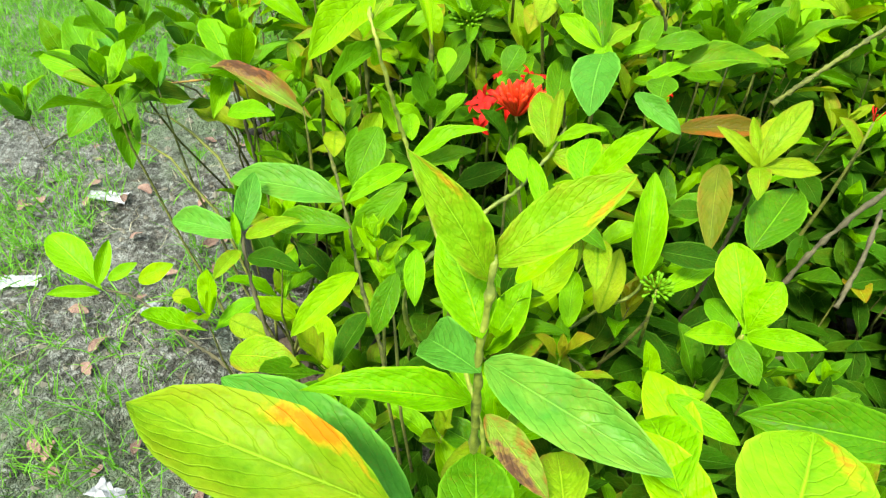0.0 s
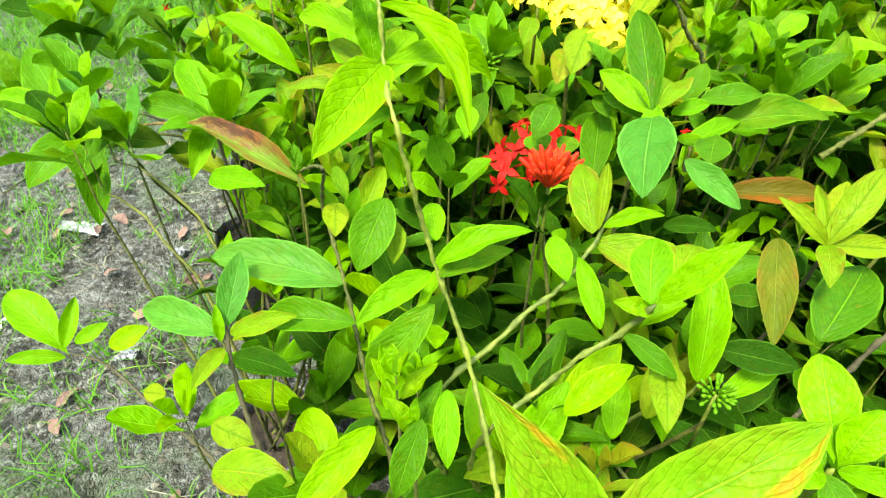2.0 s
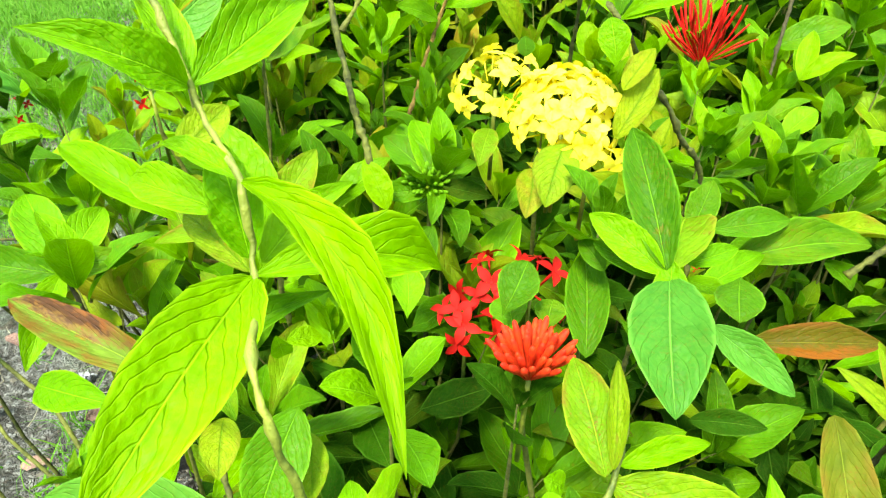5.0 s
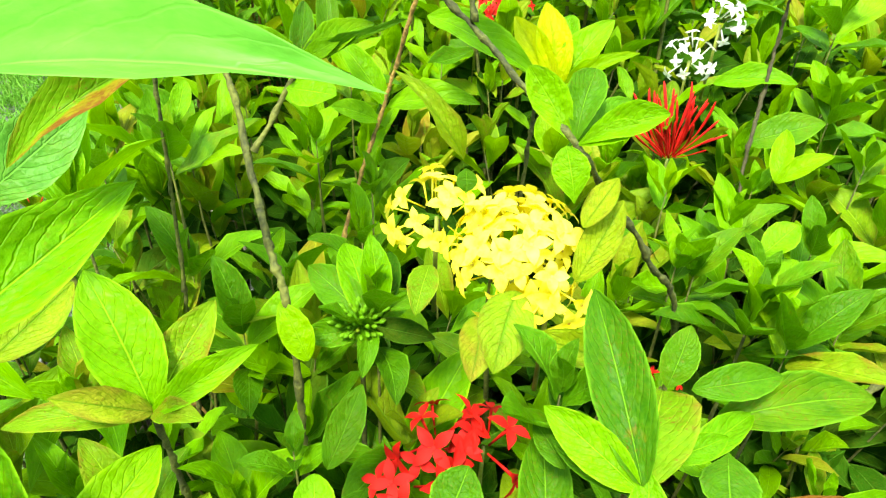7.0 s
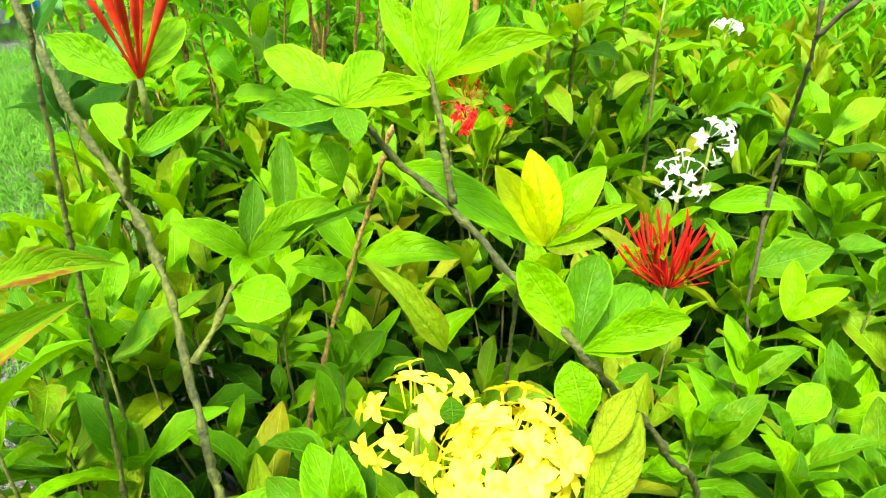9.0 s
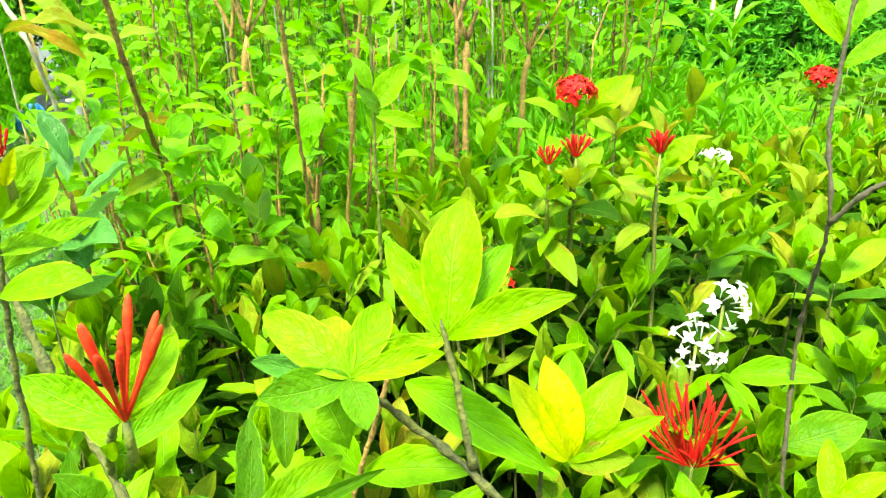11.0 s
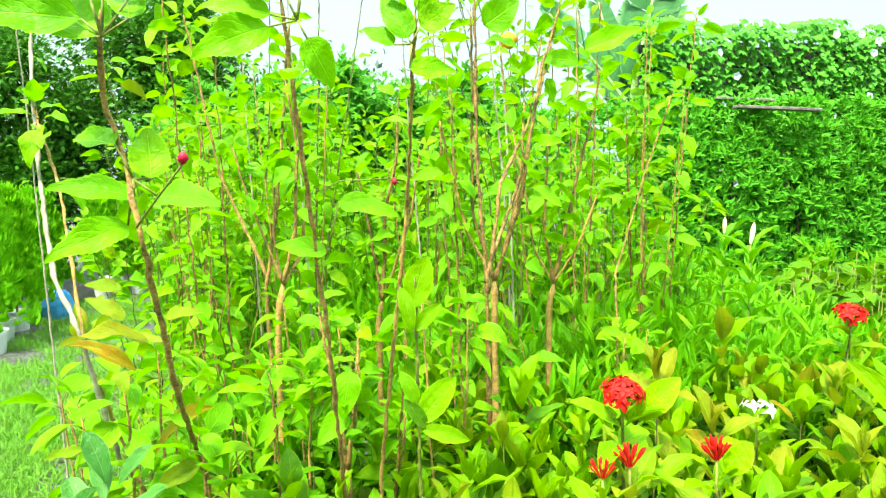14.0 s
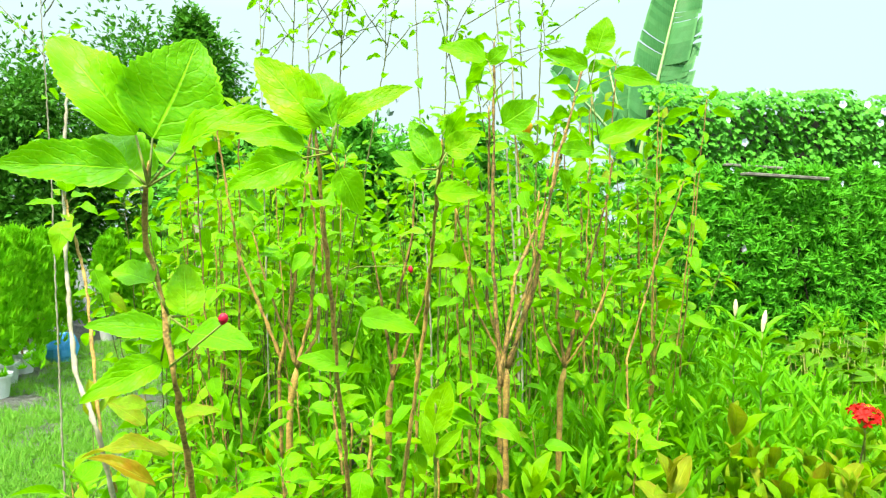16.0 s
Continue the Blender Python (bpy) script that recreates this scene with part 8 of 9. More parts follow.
shoot((0.800, 1.506, 0.906), 1150, 0.090, 4, (0.00, 0.00), kind="ixora", ratio=0.36, gap=0.024, upright=6, stem="twig", mats=(("fresh", 6), ("lime", 3),))
KEEP_OUT.append((0.800, 1.506, 0.906))
shoot((0.151, 1.639, 0.879), 1152, 0.080, 4, (0.00, 0.00), kind="ixora", ratio=0.36, gap=0.024, upright=6, stem="twig", mats=(("fresh", 6), ("lime", 3),))
KEEP_OUT.append((0.151, 1.639, 0.879))
shoot((-0.001, 2.057, 1.006), 1154, 0.080, 4, (0.00, 0.00), kind="ixora", ratio=0.36, gap=0.024, upright=6, stem="twig", mats=(("fresh", 6), ("lime", 3),))
KEEP_OUT.append((-0.001, 2.057, 1.006))
shoot((0.133, 1.958, 0.899), 1156, 0.080, 4, (0.00, 0.00), kind="ixora", ratio=0.36, gap=0.024, upright=6, stem="twig", mats=(("fresh", 6), ("lime", 3),))
KEEP_OUT.append((0.133, 1.958, 0.899))
shoot((0.755, 1.618, 0.900), 1158, 0.085, 4, (0.00, 0.00), kind="ixora", ratio=0.36, gap=0.024, upright=6, stem="twig", mats=(("fresh", 6), ("lime", 3),))
KEEP_OUT.append((0.755, 1.618, 0.900))
shoot((0.368, 1.816, 0.965), 1160, 0.080, 3, (0.00, 0.00), kind="ixora", ratio=0.36, gap=0.024, upright=6, stem="twig", mats=(("lime", 5), ("yellow", 4), ("fresh", 2),))
KEEP_OUT.append((0.368, 1.816, 0.965))
shoot((0.951, 1.521, 0.878), 1162, 0.100, 4, (0.00, 0.00), kind="ixora", ratio=0.36, gap=0.024, upright=6, stem="twig", mats=(("aged", 5), ("yellow", 4), ("lime", 2),))
KEEP_OUT.append((0.951, 1.521, 0.878))
shoot((-0.376, 2.216, 0.868), 1164, 0.080, 4, (0.00, 0.00), kind="ixora", ratio=0.36, gap=0.024, upright=6, stem="twig", mats=(("fresh", 6), ("lime", 3),))
KEEP_OUT.append((-0.376, 2.216, 0.868))
shoot((-0.187, 1.763, 0.881), 1166, 0.080, 4, (0.00, 0.00), kind="ixora", ratio=0.36, gap=0.024, upright=6, stem="twig", mats=(("fresh", 6), ("lime", 3),))
KEEP_OUT.append((-0.187, 1.763, 0.881))
shoot((0.358, 1.646, 0.876), 1168, 0.080, 4, (0.00, 0.00), kind="ixora", ratio=0.36, gap=0.024, upright=6, stem="twig", mats=(("fresh", 6), ("lime", 3),))
KEEP_OUT.append((0.358, 1.646, 0.876))
shoot((0.277, 2.055, 1.034), 1170, 0.080, 3, (0.00, 0.00), kind="ixora", ratio=0.36, gap=0.024, upright=6, stem="twig", mats=(("fresh", 6), ("lime", 3),))
KEEP_OUT.append((0.277, 2.055, 1.034))
shoot((0.539, 1.829, 0.953), 1172, 0.070, 3, (0.00, 0.00), kind="ixora", ratio=0.36, gap=0.024, upright=6, stem="twig", mats=(("fresh", 6), ("lime", 3),))
KEEP_OUT.append((0.539, 1.829, 0.953))
put_leaf(S, (0.445, 1.435, 1.135), (0.505, 1.425, 1.19), 0.04, "lime", "ixora", up=(-0.41, -0.74, 0.53), shape=0)
put_leaf(S, (0.535, 1.37, 1.075), (0.57, 1.365, 1.115), 0.034, "lime", "ixora", up=(-0.48, -0.65, 0.58), shape=0)

# pale bare branches and further bunches
S = shrub_near((0.700, 0.600, 0.500))
put_stem(S, (S["base"], (0.401, 0.477, 0.477), (0.446, 0.497, 0.613), (0.481, 0.512, 0.673), (0.522, 0.522, 0.726), (0.560, 0.531, 0.764)), 0.0036, 0.0028, "dark_twig", 7, 0.14, 478)
put_stem(S, ((0.500, 0.779, 0.694), (0.551, 0.790, 0.735), (0.650, 0.830, 0.790), (0.709, 0.858, 0.819)), 0.0035, 0.0025, "twig", 7, 0.14, 479)
put_stem(S, ((0.506, 0.472, 0.585), (0.542, 0.518, 0.634), (0.563, 0.557, 0.676)), 0.0030, 0.0020, "dark_twig", 7, 0.14, 480)
shoot((-0.696, 1.044, 0.629), 1181, 0.100, 3, (0.00, 0.00), kind="ixora", ratio=0.42, gap=0.020, upright=0, stem="twig", mats=(("mature", 5), ("fresh", 3), ("dark", 2),))
KEEP_OUT.append((-0.696, 1.044, 0.629))
shoot((-0.505, 0.826, 0.686), 1183, 0.090, 3, (0.00, 0.00), kind="ixora", ratio=0.42, gap=0.020, upright=0, stem="twig", mats=(("mature", 5), ("fresh", 3), ("dark", 2),))
KEEP_OUT.append((-0.505, 0.826, 0.686))
shoot((-0.457, 1.028, 0.681), 1185, 0.100, 3, (0.00, 0.00), kind="ixora", ratio=0.42, gap=0.020, upright=0, stem="twig", mats=(("mature", 5), ("fresh", 3), ("dark", 2),))
KEEP_OUT.append((-0.457, 1.028, 0.681))
shoot((-0.753, 0.941, 0.593), 1187, 0.090, 3, (0.00, 0.00), kind="ixora", ratio=0.42, gap=0.020, upright=0, stem="twig", mats=(("mature", 5), ("fresh", 3), ("dark", 2),))
KEEP_OUT.append((-0.753, 0.941, 0.593))
shoot((-0.315, 0.892, 0.754), 1189, 0.090, 3, (0.00, 0.00), kind="ixora", ratio=0.42, gap=0.020, upright=0, stem="twig", mats=(("mature", 5), ("fresh", 3), ("dark", 2),))
KEEP_OUT.append((-0.315, 0.892, 0.754))
shoot((-0.636, 1.241, 0.620), 1191, 0.100, 3, (0.00, 0.00), kind="ixora", ratio=0.42, gap=0.020, upright=0, stem="twig", mats=(("mature", 5), ("fresh", 3), ("dark", 2),))
KEEP_OUT.append((-0.636, 1.241, 0.620))
shoot((-0.261, 1.400, 0.957), 1193, 0.100, 3, (0.00, 0.00), kind="lance", ratio=0.22, gap=0.020, upright=0, stem="twig", mats=(("bluish", 5),), turn=40)
KEEP_OUT.append((-0.261, 1.400, 0.957))
shoot((-0.019, 1.560, 1.021), 1195, 0.090, 4, (0.00, 0.00), kind="ixora", ratio=0.40, gap=0.020, upright=0, stem="twig", mats=(("mature", 4), ("fresh", 4),), turn=10)
KEEP_OUT.append((-0.019, 1.560, 1.021))
shoot((0.346, 1.445, 0.943), 1197, 0.090, 4, (0.00, 0.00), kind="ixora", ratio=0.38, gap=0.020, upright=10, stem="twig", mats=(("fresh", 5), ("mature", 3),), turn=30)
KEEP_OUT.append((0.346, 1.445, 0.943))
shoot((0.525, 1.551, 0.990), 1199, 0.100, 4, (0.00, 0.00), kind="ixora", ratio=0.40, gap=0.020, upright=0, stem="twig", mats=(("fresh", 5), ("mature", 3),), turn=0)
KEEP_OUT.append((0.525, 1.551, 0.990))
shoot((0.655, 1.444, 0.948), 1201, 0.100, 4, (0.00, 0.00), kind="ixora", ratio=0.40, gap=0.020, upright=0, stem="twig", mats=(("fresh", 5), ("mature", 3),), turn=60)
KEEP_OUT.append((0.655, 1.444, 0.948))
shoot((0.457, 0.964, 0.800), 1203, 0.070, 4, (0.00, 0.00), kind="ixora", ratio=0.40, gap=0.020, upright=0, stem="twig", mats=(("fresh", 5), ("mature", 3),), turn=20)
KEEP_OUT.append((0.457, 0.964, 0.800))
shoot((0.772, 1.297, 0.934), 1205, 0.100, 4, (0.00, 0.00), kind="ixora", ratio=0.42, gap=0.020, upright=0, stem="twig", mats=(("fresh", 4), ("mature", 4),), turn=20)
KEEP_OUT.append((0.772, 1.297, 0.934))
shoot((0.691, 1.153, 0.852), 1207, 0.090, 4, (0.00, 0.00), kind="ixora", ratio=0.42, gap=0.020, upright=0, stem="twig", mats=(("mature", 5), ("fresh", 3),), turn=70)
KEEP_OUT.append((0.691, 1.153, 0.852))
shoot((0.348, 0.877, 0.813), 1209, 0.070, 4, (0.00, 0.00), kind="ixora", ratio=0.40, gap=0.020, upright=0, stem="twig", mats=(("fresh", 4), ("mature", 4),), turn=20)
KEEP_OUT.append((0.348, 0.877, 0.813))
shoot((0.429, 0.852, 0.798), 1211, 0.080, 4, (0.00, 0.00), kind="ixora", ratio=0.45, gap=0.020, upright=0, stem="twig", mats=(("mature", 5), ("fresh", 3),), turn=50)
KEEP_OUT.append((0.429, 0.852, 0.798))
shoot((0.371, 0.879, 0.799), 1213, 0.070, 4, (0.00, 0.00), kind="ixora", ratio=0.40, gap=0.018, upright=0, stem="twig", mats=(("fresh", 4), ("mature", 5), ("lime", 1), ("aged", 1),))
KEEP_OUT.append((0.371, 0.879, 0.799))
shoot((0.399, 0.819, 0.789), 1215, 0.090, 4, (0.00, 0.00), kind="ixora", ratio=0.40, gap=0.018, upright=0, stem="twig", mats=(("fresh", 4), ("mature", 5), ("lime", 1), ("aged", 1),))
KEEP_OUT.append((0.399, 0.819, 0.789))
shoot((0.529, 0.920, 0.789), 1217, 0.080, 4, (0.00, 0.00), kind="ixora", ratio=0.40, gap=0.018, upright=0, stem="twig", mats=(("fresh", 4), ("mature", 5), ("lime", 1), ("aged", 1),))
KEEP_OUT.append((0.529, 0.920, 0.789))
shoot((0.516, 0.834, 0.767), 1219, 0.090, 4, (0.00, 0.00), kind="ixora", ratio=0.40, gap=0.018, upright=0, stem="twig", mats=(("fresh", 4), ("mature", 5), ("lime", 1), ("aged", 1),))
KEEP_OUT.append((0.516, 0.834, 0.767))
shoot((0.420, 0.787, 0.783), 1221, 0.090, 4, (0.00, 0.00), kind="ixora", ratio=0.40, gap=0.018, upright=0, stem="twig", mats=(("fresh", 4), ("mature", 5), ("lime", 1), ("aged", 1),))
KEEP_OUT.append((0.420, 0.787, 0.783))
shoot((0.410, 1.032, 0.800), 1223, 0.070, 4, (0.00, 0.00), kind="ixora", ratio=0.40, gap=0.018, upright=0, stem="twig", mats=(("fresh", 4), ("mature", 5), ("lime", 1), ("aged", 1),))
KEEP_OUT.append((0.410, 1.032, 0.800))
shoot((0.528, 1.043, 0.790), 1225, 0.075, 4, (0.00, 0.00), kind="ixora", ratio=0.40, gap=0.018, upright=0, stem="twig", mats=(("fresh", 6), ("mature", 2), ("lime", 4), ("aged", 1),))
KEEP_OUT.append((0.528, 1.043, 0.790))
shoot((0.682, 1.055, 0.809), 1227, 0.090, 4, (0.00, 0.00), kind="ixora", ratio=0.40, gap=0.018, upright=0, stem="twig", mats=(("fresh", 6), ("mature", 2), ("lime", 4), ("aged", 1),))
KEEP_OUT.append((0.682, 1.055, 0.809))
shoot((0.711, 1.196, 0.843), 1229, 0.090, 4, (0.00, 0.00), kind="ixora", ratio=0.40, gap=0.018, upright=0, stem="twig", mats=(("fresh", 6), ("mature", 2), ("lime", 4), ("aged", 1),))
KEEP_OUT.append((0.711, 1.196, 0.843))
shoot((-0.139, 1.114, 0.844), 1231, 0.085, 4, (0.00, 0.00), kind="ixora", ratio=0.40, gap=0.018, upright=0, stem="twig", mats=(("fresh", 6), ("mature", 2), ("lime", 4), ("aged", 1),))
KEEP_OUT.append((-0.139, 1.114, 0.844))
shoot((-0.213, 1.239, 0.867), 1233, 0.090, 4, (0.00, 0.00), kind="ixora", ratio=0.40, gap=0.018, upright=0, stem="twig", mats=(("fresh", 6), ("mature", 2), ("lime", 4), ("aged", 1),))
KEEP_OUT.append((-0.213, 1.239, 0.867))
shoot((0.006, 1.094, 0.849), 1235, 0.080, 4, (0.00, 0.00), kind="ixora", ratio=0.40, gap=0.018, upright=0, stem="twig", mats=(("fresh", 6), ("mature", 2), ("lime", 4), ("aged", 1),))
KEEP_OUT.append((0.006, 1.094, 0.849))
shoot((-0.125, 0.980, 0.759), 1237, 0.090, 4, (0.00, 0.00), kind="ixora", ratio=0.40, gap=0.018, upright=0, stem="twig", mats=(("fresh", 4), ("mature", 5), ("lime", 1), ("aged", 1),))
KEEP_OUT.append((-0.125, 0.980, 0.759))
shoot((-0.061, 0.877, 0.765), 1239, 0.080, 4, (0.00, 0.00), kind="ixora", ratio=0.40, gap=0.018, upright=0, stem="twig", mats=(("fresh", 4), ("mature", 5), ("lime", 1), ("aged", 1),))
KEEP_OUT.append((-0.061, 0.877, 0.765))
shoot((0.048, 1.215, 0.893), 1241, 0.080, 4, (0.00, 0.00), kind="ixora", ratio=0.40, gap=0.018, upright=0, stem="twig", mats=(("fresh", 6), ("mature", 2), ("lime", 4), ("aged", 1),))
KEEP_OUT.append((0.048, 1.215, 0.893))
shoot((-0.228, 1.090, 0.824), 1243, 0.090, 4, (0.00, 0.00), kind="ixora", ratio=0.40, gap=0.018, upright=0, stem="twig", mats=(("fresh", 6), ("mature", 2), ("lime", 4), ("aged", 1),))
KEEP_OUT.append((-0.228, 1.090, 0.824))

# rust-coloured leaves low on the hibiscus
S = H[0]
put_leaf(S, (-0.215, 1.583, 1.222), (-0.311, 1.603, 1.261), 0.025, "rusty", "lance", up=(0.22, -0.63, 0.75), shape=1)
put_leaf(S, (-0.218, 1.642, 1.075), (-0.133, 1.718, 1.114), 0.026, "rusty", "lance", up=(0.08, -0.34, 0.94), shape=1)
put_leaf(S, (-0.258, 1.700, 1.273), (-0.317, 1.720, 1.306), 0.026, "aged", "hibiscus", up=(0.22, -0.65, 0.73))
put_leaf(S, (-0.323, 1.667, 1.086), (-0.381, 1.677, 1.075), 0.018, "aged", "hibiscus", up=(0.23, -0.57, 0.79))
put_leaf(S, (-0.163, 1.675, 1.039), (-0.231, 1.681, 1.007), 0.034, "yellow", "hibiscus", up=(0.17, -0.68, 0.71))
put_leaf(S, (-0.233, 1.846, 1.246), (-0.166, 1.832, 1.249), 0.027, "aged", "hibiscus", up=(0.15, -0.66, 0.74))
put_leaf(S, (-0.286, 1.736, 1.182), (-0.265, 1.703, 1.151), 0.025, "yellow", "hibiscus", up=(0.23, -0.72, 0.65))
put_leaf(S, (-0.219, 1.565, 1.338), (-0.264, 1.564, 1.348), 0.023, "aged", "hibiscus", up=(0.17, -0.59, 0.79))
put_leaf(S, (-0.203, 1.609, 1.256), (-0.321, 1.611, 1.257), 0.030, "rusty", "hibiscus", up=(0.13, -0.44, 0.89))
put_leaf(S, (-0.239, 1.667, 1.250), (-0.190, 1.657, 1.241), 0.021, "yellow", "hibiscus", up=(0.10, -0.45, 0.89))

# lime shoot with a red bud beside the camera's way
S = shrub_near((-0.095, 0.950, 1.100))
put_stem(S, (S["base"], (-0.13, 0.96, 0.75), (-0.105, 0.952, 1.05), (-0.088, 0.95, 1.194), (-0.076, 0.95, 1.222)), 0.0026, 0.0014, "twig", 7, 0.14, 601)
put_leaf(S, (-0.100, 0.950, 1.147), (-0.046, 0.935, 1.157), 0.024, "lime", "obovate", up=(0.2, -0.6, 0.8), shape=0)
put_leaf(S, (-0.094, 0.950, 1.170), (-0.069, 0.970, 1.165), 0.014, "lime", "ixora", up=(0.2, -0.6, 0.8), shape=1)
put_leaf(S, (-0.094, 0.952, 1.160), (-0.057, 1.000, 1.170), 0.016, "fresh", "ixora", up=(0.2, -0.6, 0.8), shape=0)
put_leaf(S, (-0.088, 0.950, 1.182), (-0.062, 0.965, 1.203), 0.017, "lime", "obovate", up=(0.3, -0.8, 0.6), shape=0)
put_leaf(S, (-0.086, 0.950, 1.188), (-0.070, 0.975, 1.216), 0.015, "lime", "ixora", up=(0.3, -0.8, 0.5), shape=4)
put_leaf(S, (-0.088, 0.950, 1.188), (-0.123, 0.970, 1.204), 0.017, "fresh", "obovate", up=(0.3, -0.8, 0.6), shape=1)
put_leaf(S, (-0.094, 0.950, 1.160), (-0.135, 0.945, 1.172), 0.018, "lime", "ixora", up=(0.3, -0.6, 0.8), shape=0)
put_leaf(S, (-0.080, 0.948, 1.205), (-0.070, 0.945, 1.224), 0.007, "lemon", "ixora", up=(0.2, -1, 0.2), shape=0)

# bushy bunch over the path side
shoot((-0.492, 0.984, 0.810), 1258, 0.085, 4, (0.00, 0.00), kind="obovate", ratio=0.48, gap=0.020, upright=0, stem="twig", mats=(("mature", 5), ("fresh", 4), ("bluish", 2), ("dark", 1),))
KEEP_OUT.append((-0.492, 0.984, 0.810))
shoot((-0.412, 0.991, 0.823), 1260, 0.080, 4, (0.00, 0.00), kind="obovate", ratio=0.48, gap=0.020, upright=0, stem="twig", mats=(("mature", 5), ("fresh", 4), ("bluish", 2), ("dark", 1),))
KEEP_OUT.append((-0.412, 0.991, 0.823))
shoot((-0.329, 0.932, 0.836), 1262, 0.080, 4, (0.00, 0.00), kind="obovate", ratio=0.48, gap=0.020, upright=0, stem="twig", mats=(("mature", 5), ("fresh", 4), ("bluish", 2), ("dark", 1),))
KEEP_OUT.append((-0.329, 0.932, 0.836))
shoot((-0.534, 0.961, 0.782), 1264, 0.085, 4, (0.00, 0.00), kind="obovate", ratio=0.48, gap=0.020, upright=0, stem="twig", mats=(("mature", 5), ("fresh", 4), ("bluish", 2), ("dark", 1),))
KEEP_OUT.append((-0.534, 0.961, 0.782))
shoot((-0.462, 0.814, 0.770), 1266, 0.085, 4, (0.00, 0.00), kind="obovate", ratio=0.48, gap=0.020, upright=0, stem="twig", mats=(("mature", 5), ("fresh", 4), ("bluish", 2), ("dark", 1),))
KEEP_OUT.append((-0.462, 0.814, 0.770))
shoot((-0.461, 0.736, 0.757), 1268, 0.085, 4, (0.00, 0.00), kind="obovate", ratio=0.48, gap=0.020, upright=0, stem="twig", mats=(("mature", 5), ("fresh", 4), ("bluish", 2), ("dark", 1),))
KEEP_OUT.append((-0.461, 0.736, 0.757))
shoot((-0.397, 0.750, 0.746), 1270, 0.080, 3, (0.00, 0.00), kind="obovate", ratio=0.48, gap=0.020, upright=0, stem="twig", mats=(("mature", 5), ("fresh", 4), ("bluish", 2), ("dark", 1),))
KEEP_OUT.append((-0.397, 0.750, 0.746))
shoot((-0.366, 0.898, 0.795), 1272, 0.080, 4, (0.00, 0.00), kind="obovate", ratio=0.48, gap=0.020, upright=0, stem="twig", mats=(("mature", 5), ("fresh", 4), ("bluish", 2), ("dark", 1),))
KEEP_OUT.append((-0.366, 0.898, 0.795))
shoot((-0.623, 1.108, 0.793), 1274, 0.090, 4, (0.00, 0.00), kind="obovate", ratio=0.48, gap=0.020, upright=0, stem="twig", mats=(("mature", 5), ("fresh", 4), ("bluish", 2), ("dark", 1),))
KEEP_OUT.append((-0.623, 1.108, 0.793))

# ---- flower heads ----
def star_mesh(mat, petal=0.0085, width=0.0058, tube_len=0.024, name="floret", petals=4, throat="anther"):
    """An open floret: a thin tube with four pointed petals, base at the origin, facing +Z."""
    tpl = blade("lance", 5, 1, 0.12, 0.2, 0, 0, 0, 0, 2)
    v, f, u = tube([(0, 0, 0), (0, 0, tube_len * 0.6), (0, 0, tube_len)], 0.0006, 0.0011, 5)
    v, f, u = [tuple(p) for p in v], list(f), list(u)
    for k in range(petals):
        a = 6.283 * k / petals + 0.4
        m = frame_to((0, 0, tube_len), (math.cos(a) * petal, math.sin(a) * petal, tube_len + 0.0008 * (k % 2)), width)
        tv = tpl[0] @ np.array(m)[:3, :3].T + np.array(m)[:3, 3]
        f += [tuple(i + len(v) for i in face) for face in tpl[1]]
        v += [tuple(p) for p in tv]
        u += [tuple(p) for p in tpl[2]]
    n0 = len(f)
    for k in range(5):
        a = 1.2566 * k
        v.append((math.cos(a) * petal * 0.09, math.sin(a) * petal * 0.09, tube_len + 0.0012))
        u.append((0.5, 0.5))
    f.append(tuple(range(len(v) - 5, len(v))))
    me = mesh_of(name, v, f, M[mat], u)
    if throat:
        me.materials.append(M[throat])
        me.polygons[n0].material_index = 1
    return me


def bud_mesh(mat, length, r, name="bud", blunt=0.7, bend=0.0):
    """A closed floret: slim tube that swells towards a pointed end."""
    rings = ((0, 0.45), (0.45, 0.5), (0.66, 0.95), (0.85, 1.0), (0.96, blunt), (1.0, 0.15))
    v, f, n = [], [], 6
    for z, q in rings:
        v += [(q * r * math.cos(6.283 * k / n) + bend * length * z * z, q * r * math.sin(6.283 * k / n), z * length) for k in range(n)]
    for i in range(len(rings) - 1):
        for k in range(n):
            k2 = (k + 1) % n
            f.append((i * n + k, i * n + k2, (i + 1) * n + k2, (i + 1) * n + k))
    f.append(tuple((len(rings) - 1) * n + k for k in range(n)))
    return mesh_of(name, v, f, M[mat], [(0.5, 0.5)] * len(v))


FLORET = {
    "yellow": star_mesh("petal_yellow", 0.0145, 0.0098), "white": star_mesh("petal_white", 0.0105, 0.0062, 0.018, throat="petal_cream"),
    "red": star_mesh("red", 0.0125, 0.0064, 0.018, throat=""), "red_bud": bud_mesh("orange_red", 0.036, 0.0024),
    "spent": bud_mesh("red", 0.05, 0.0012, "style", 0.7, 0.3), "fat_bud": bud_mesh("orange_red", 0.05, 0.002),
    "green_bud": bud_mesh("mature", 0.013, 0.0019, blunt=0.45), "small_red": bud_mesh("red", 0.03, 0.0018), "anther": bud_mesh("anther", 0.007, 0.0006, "anther"),
}


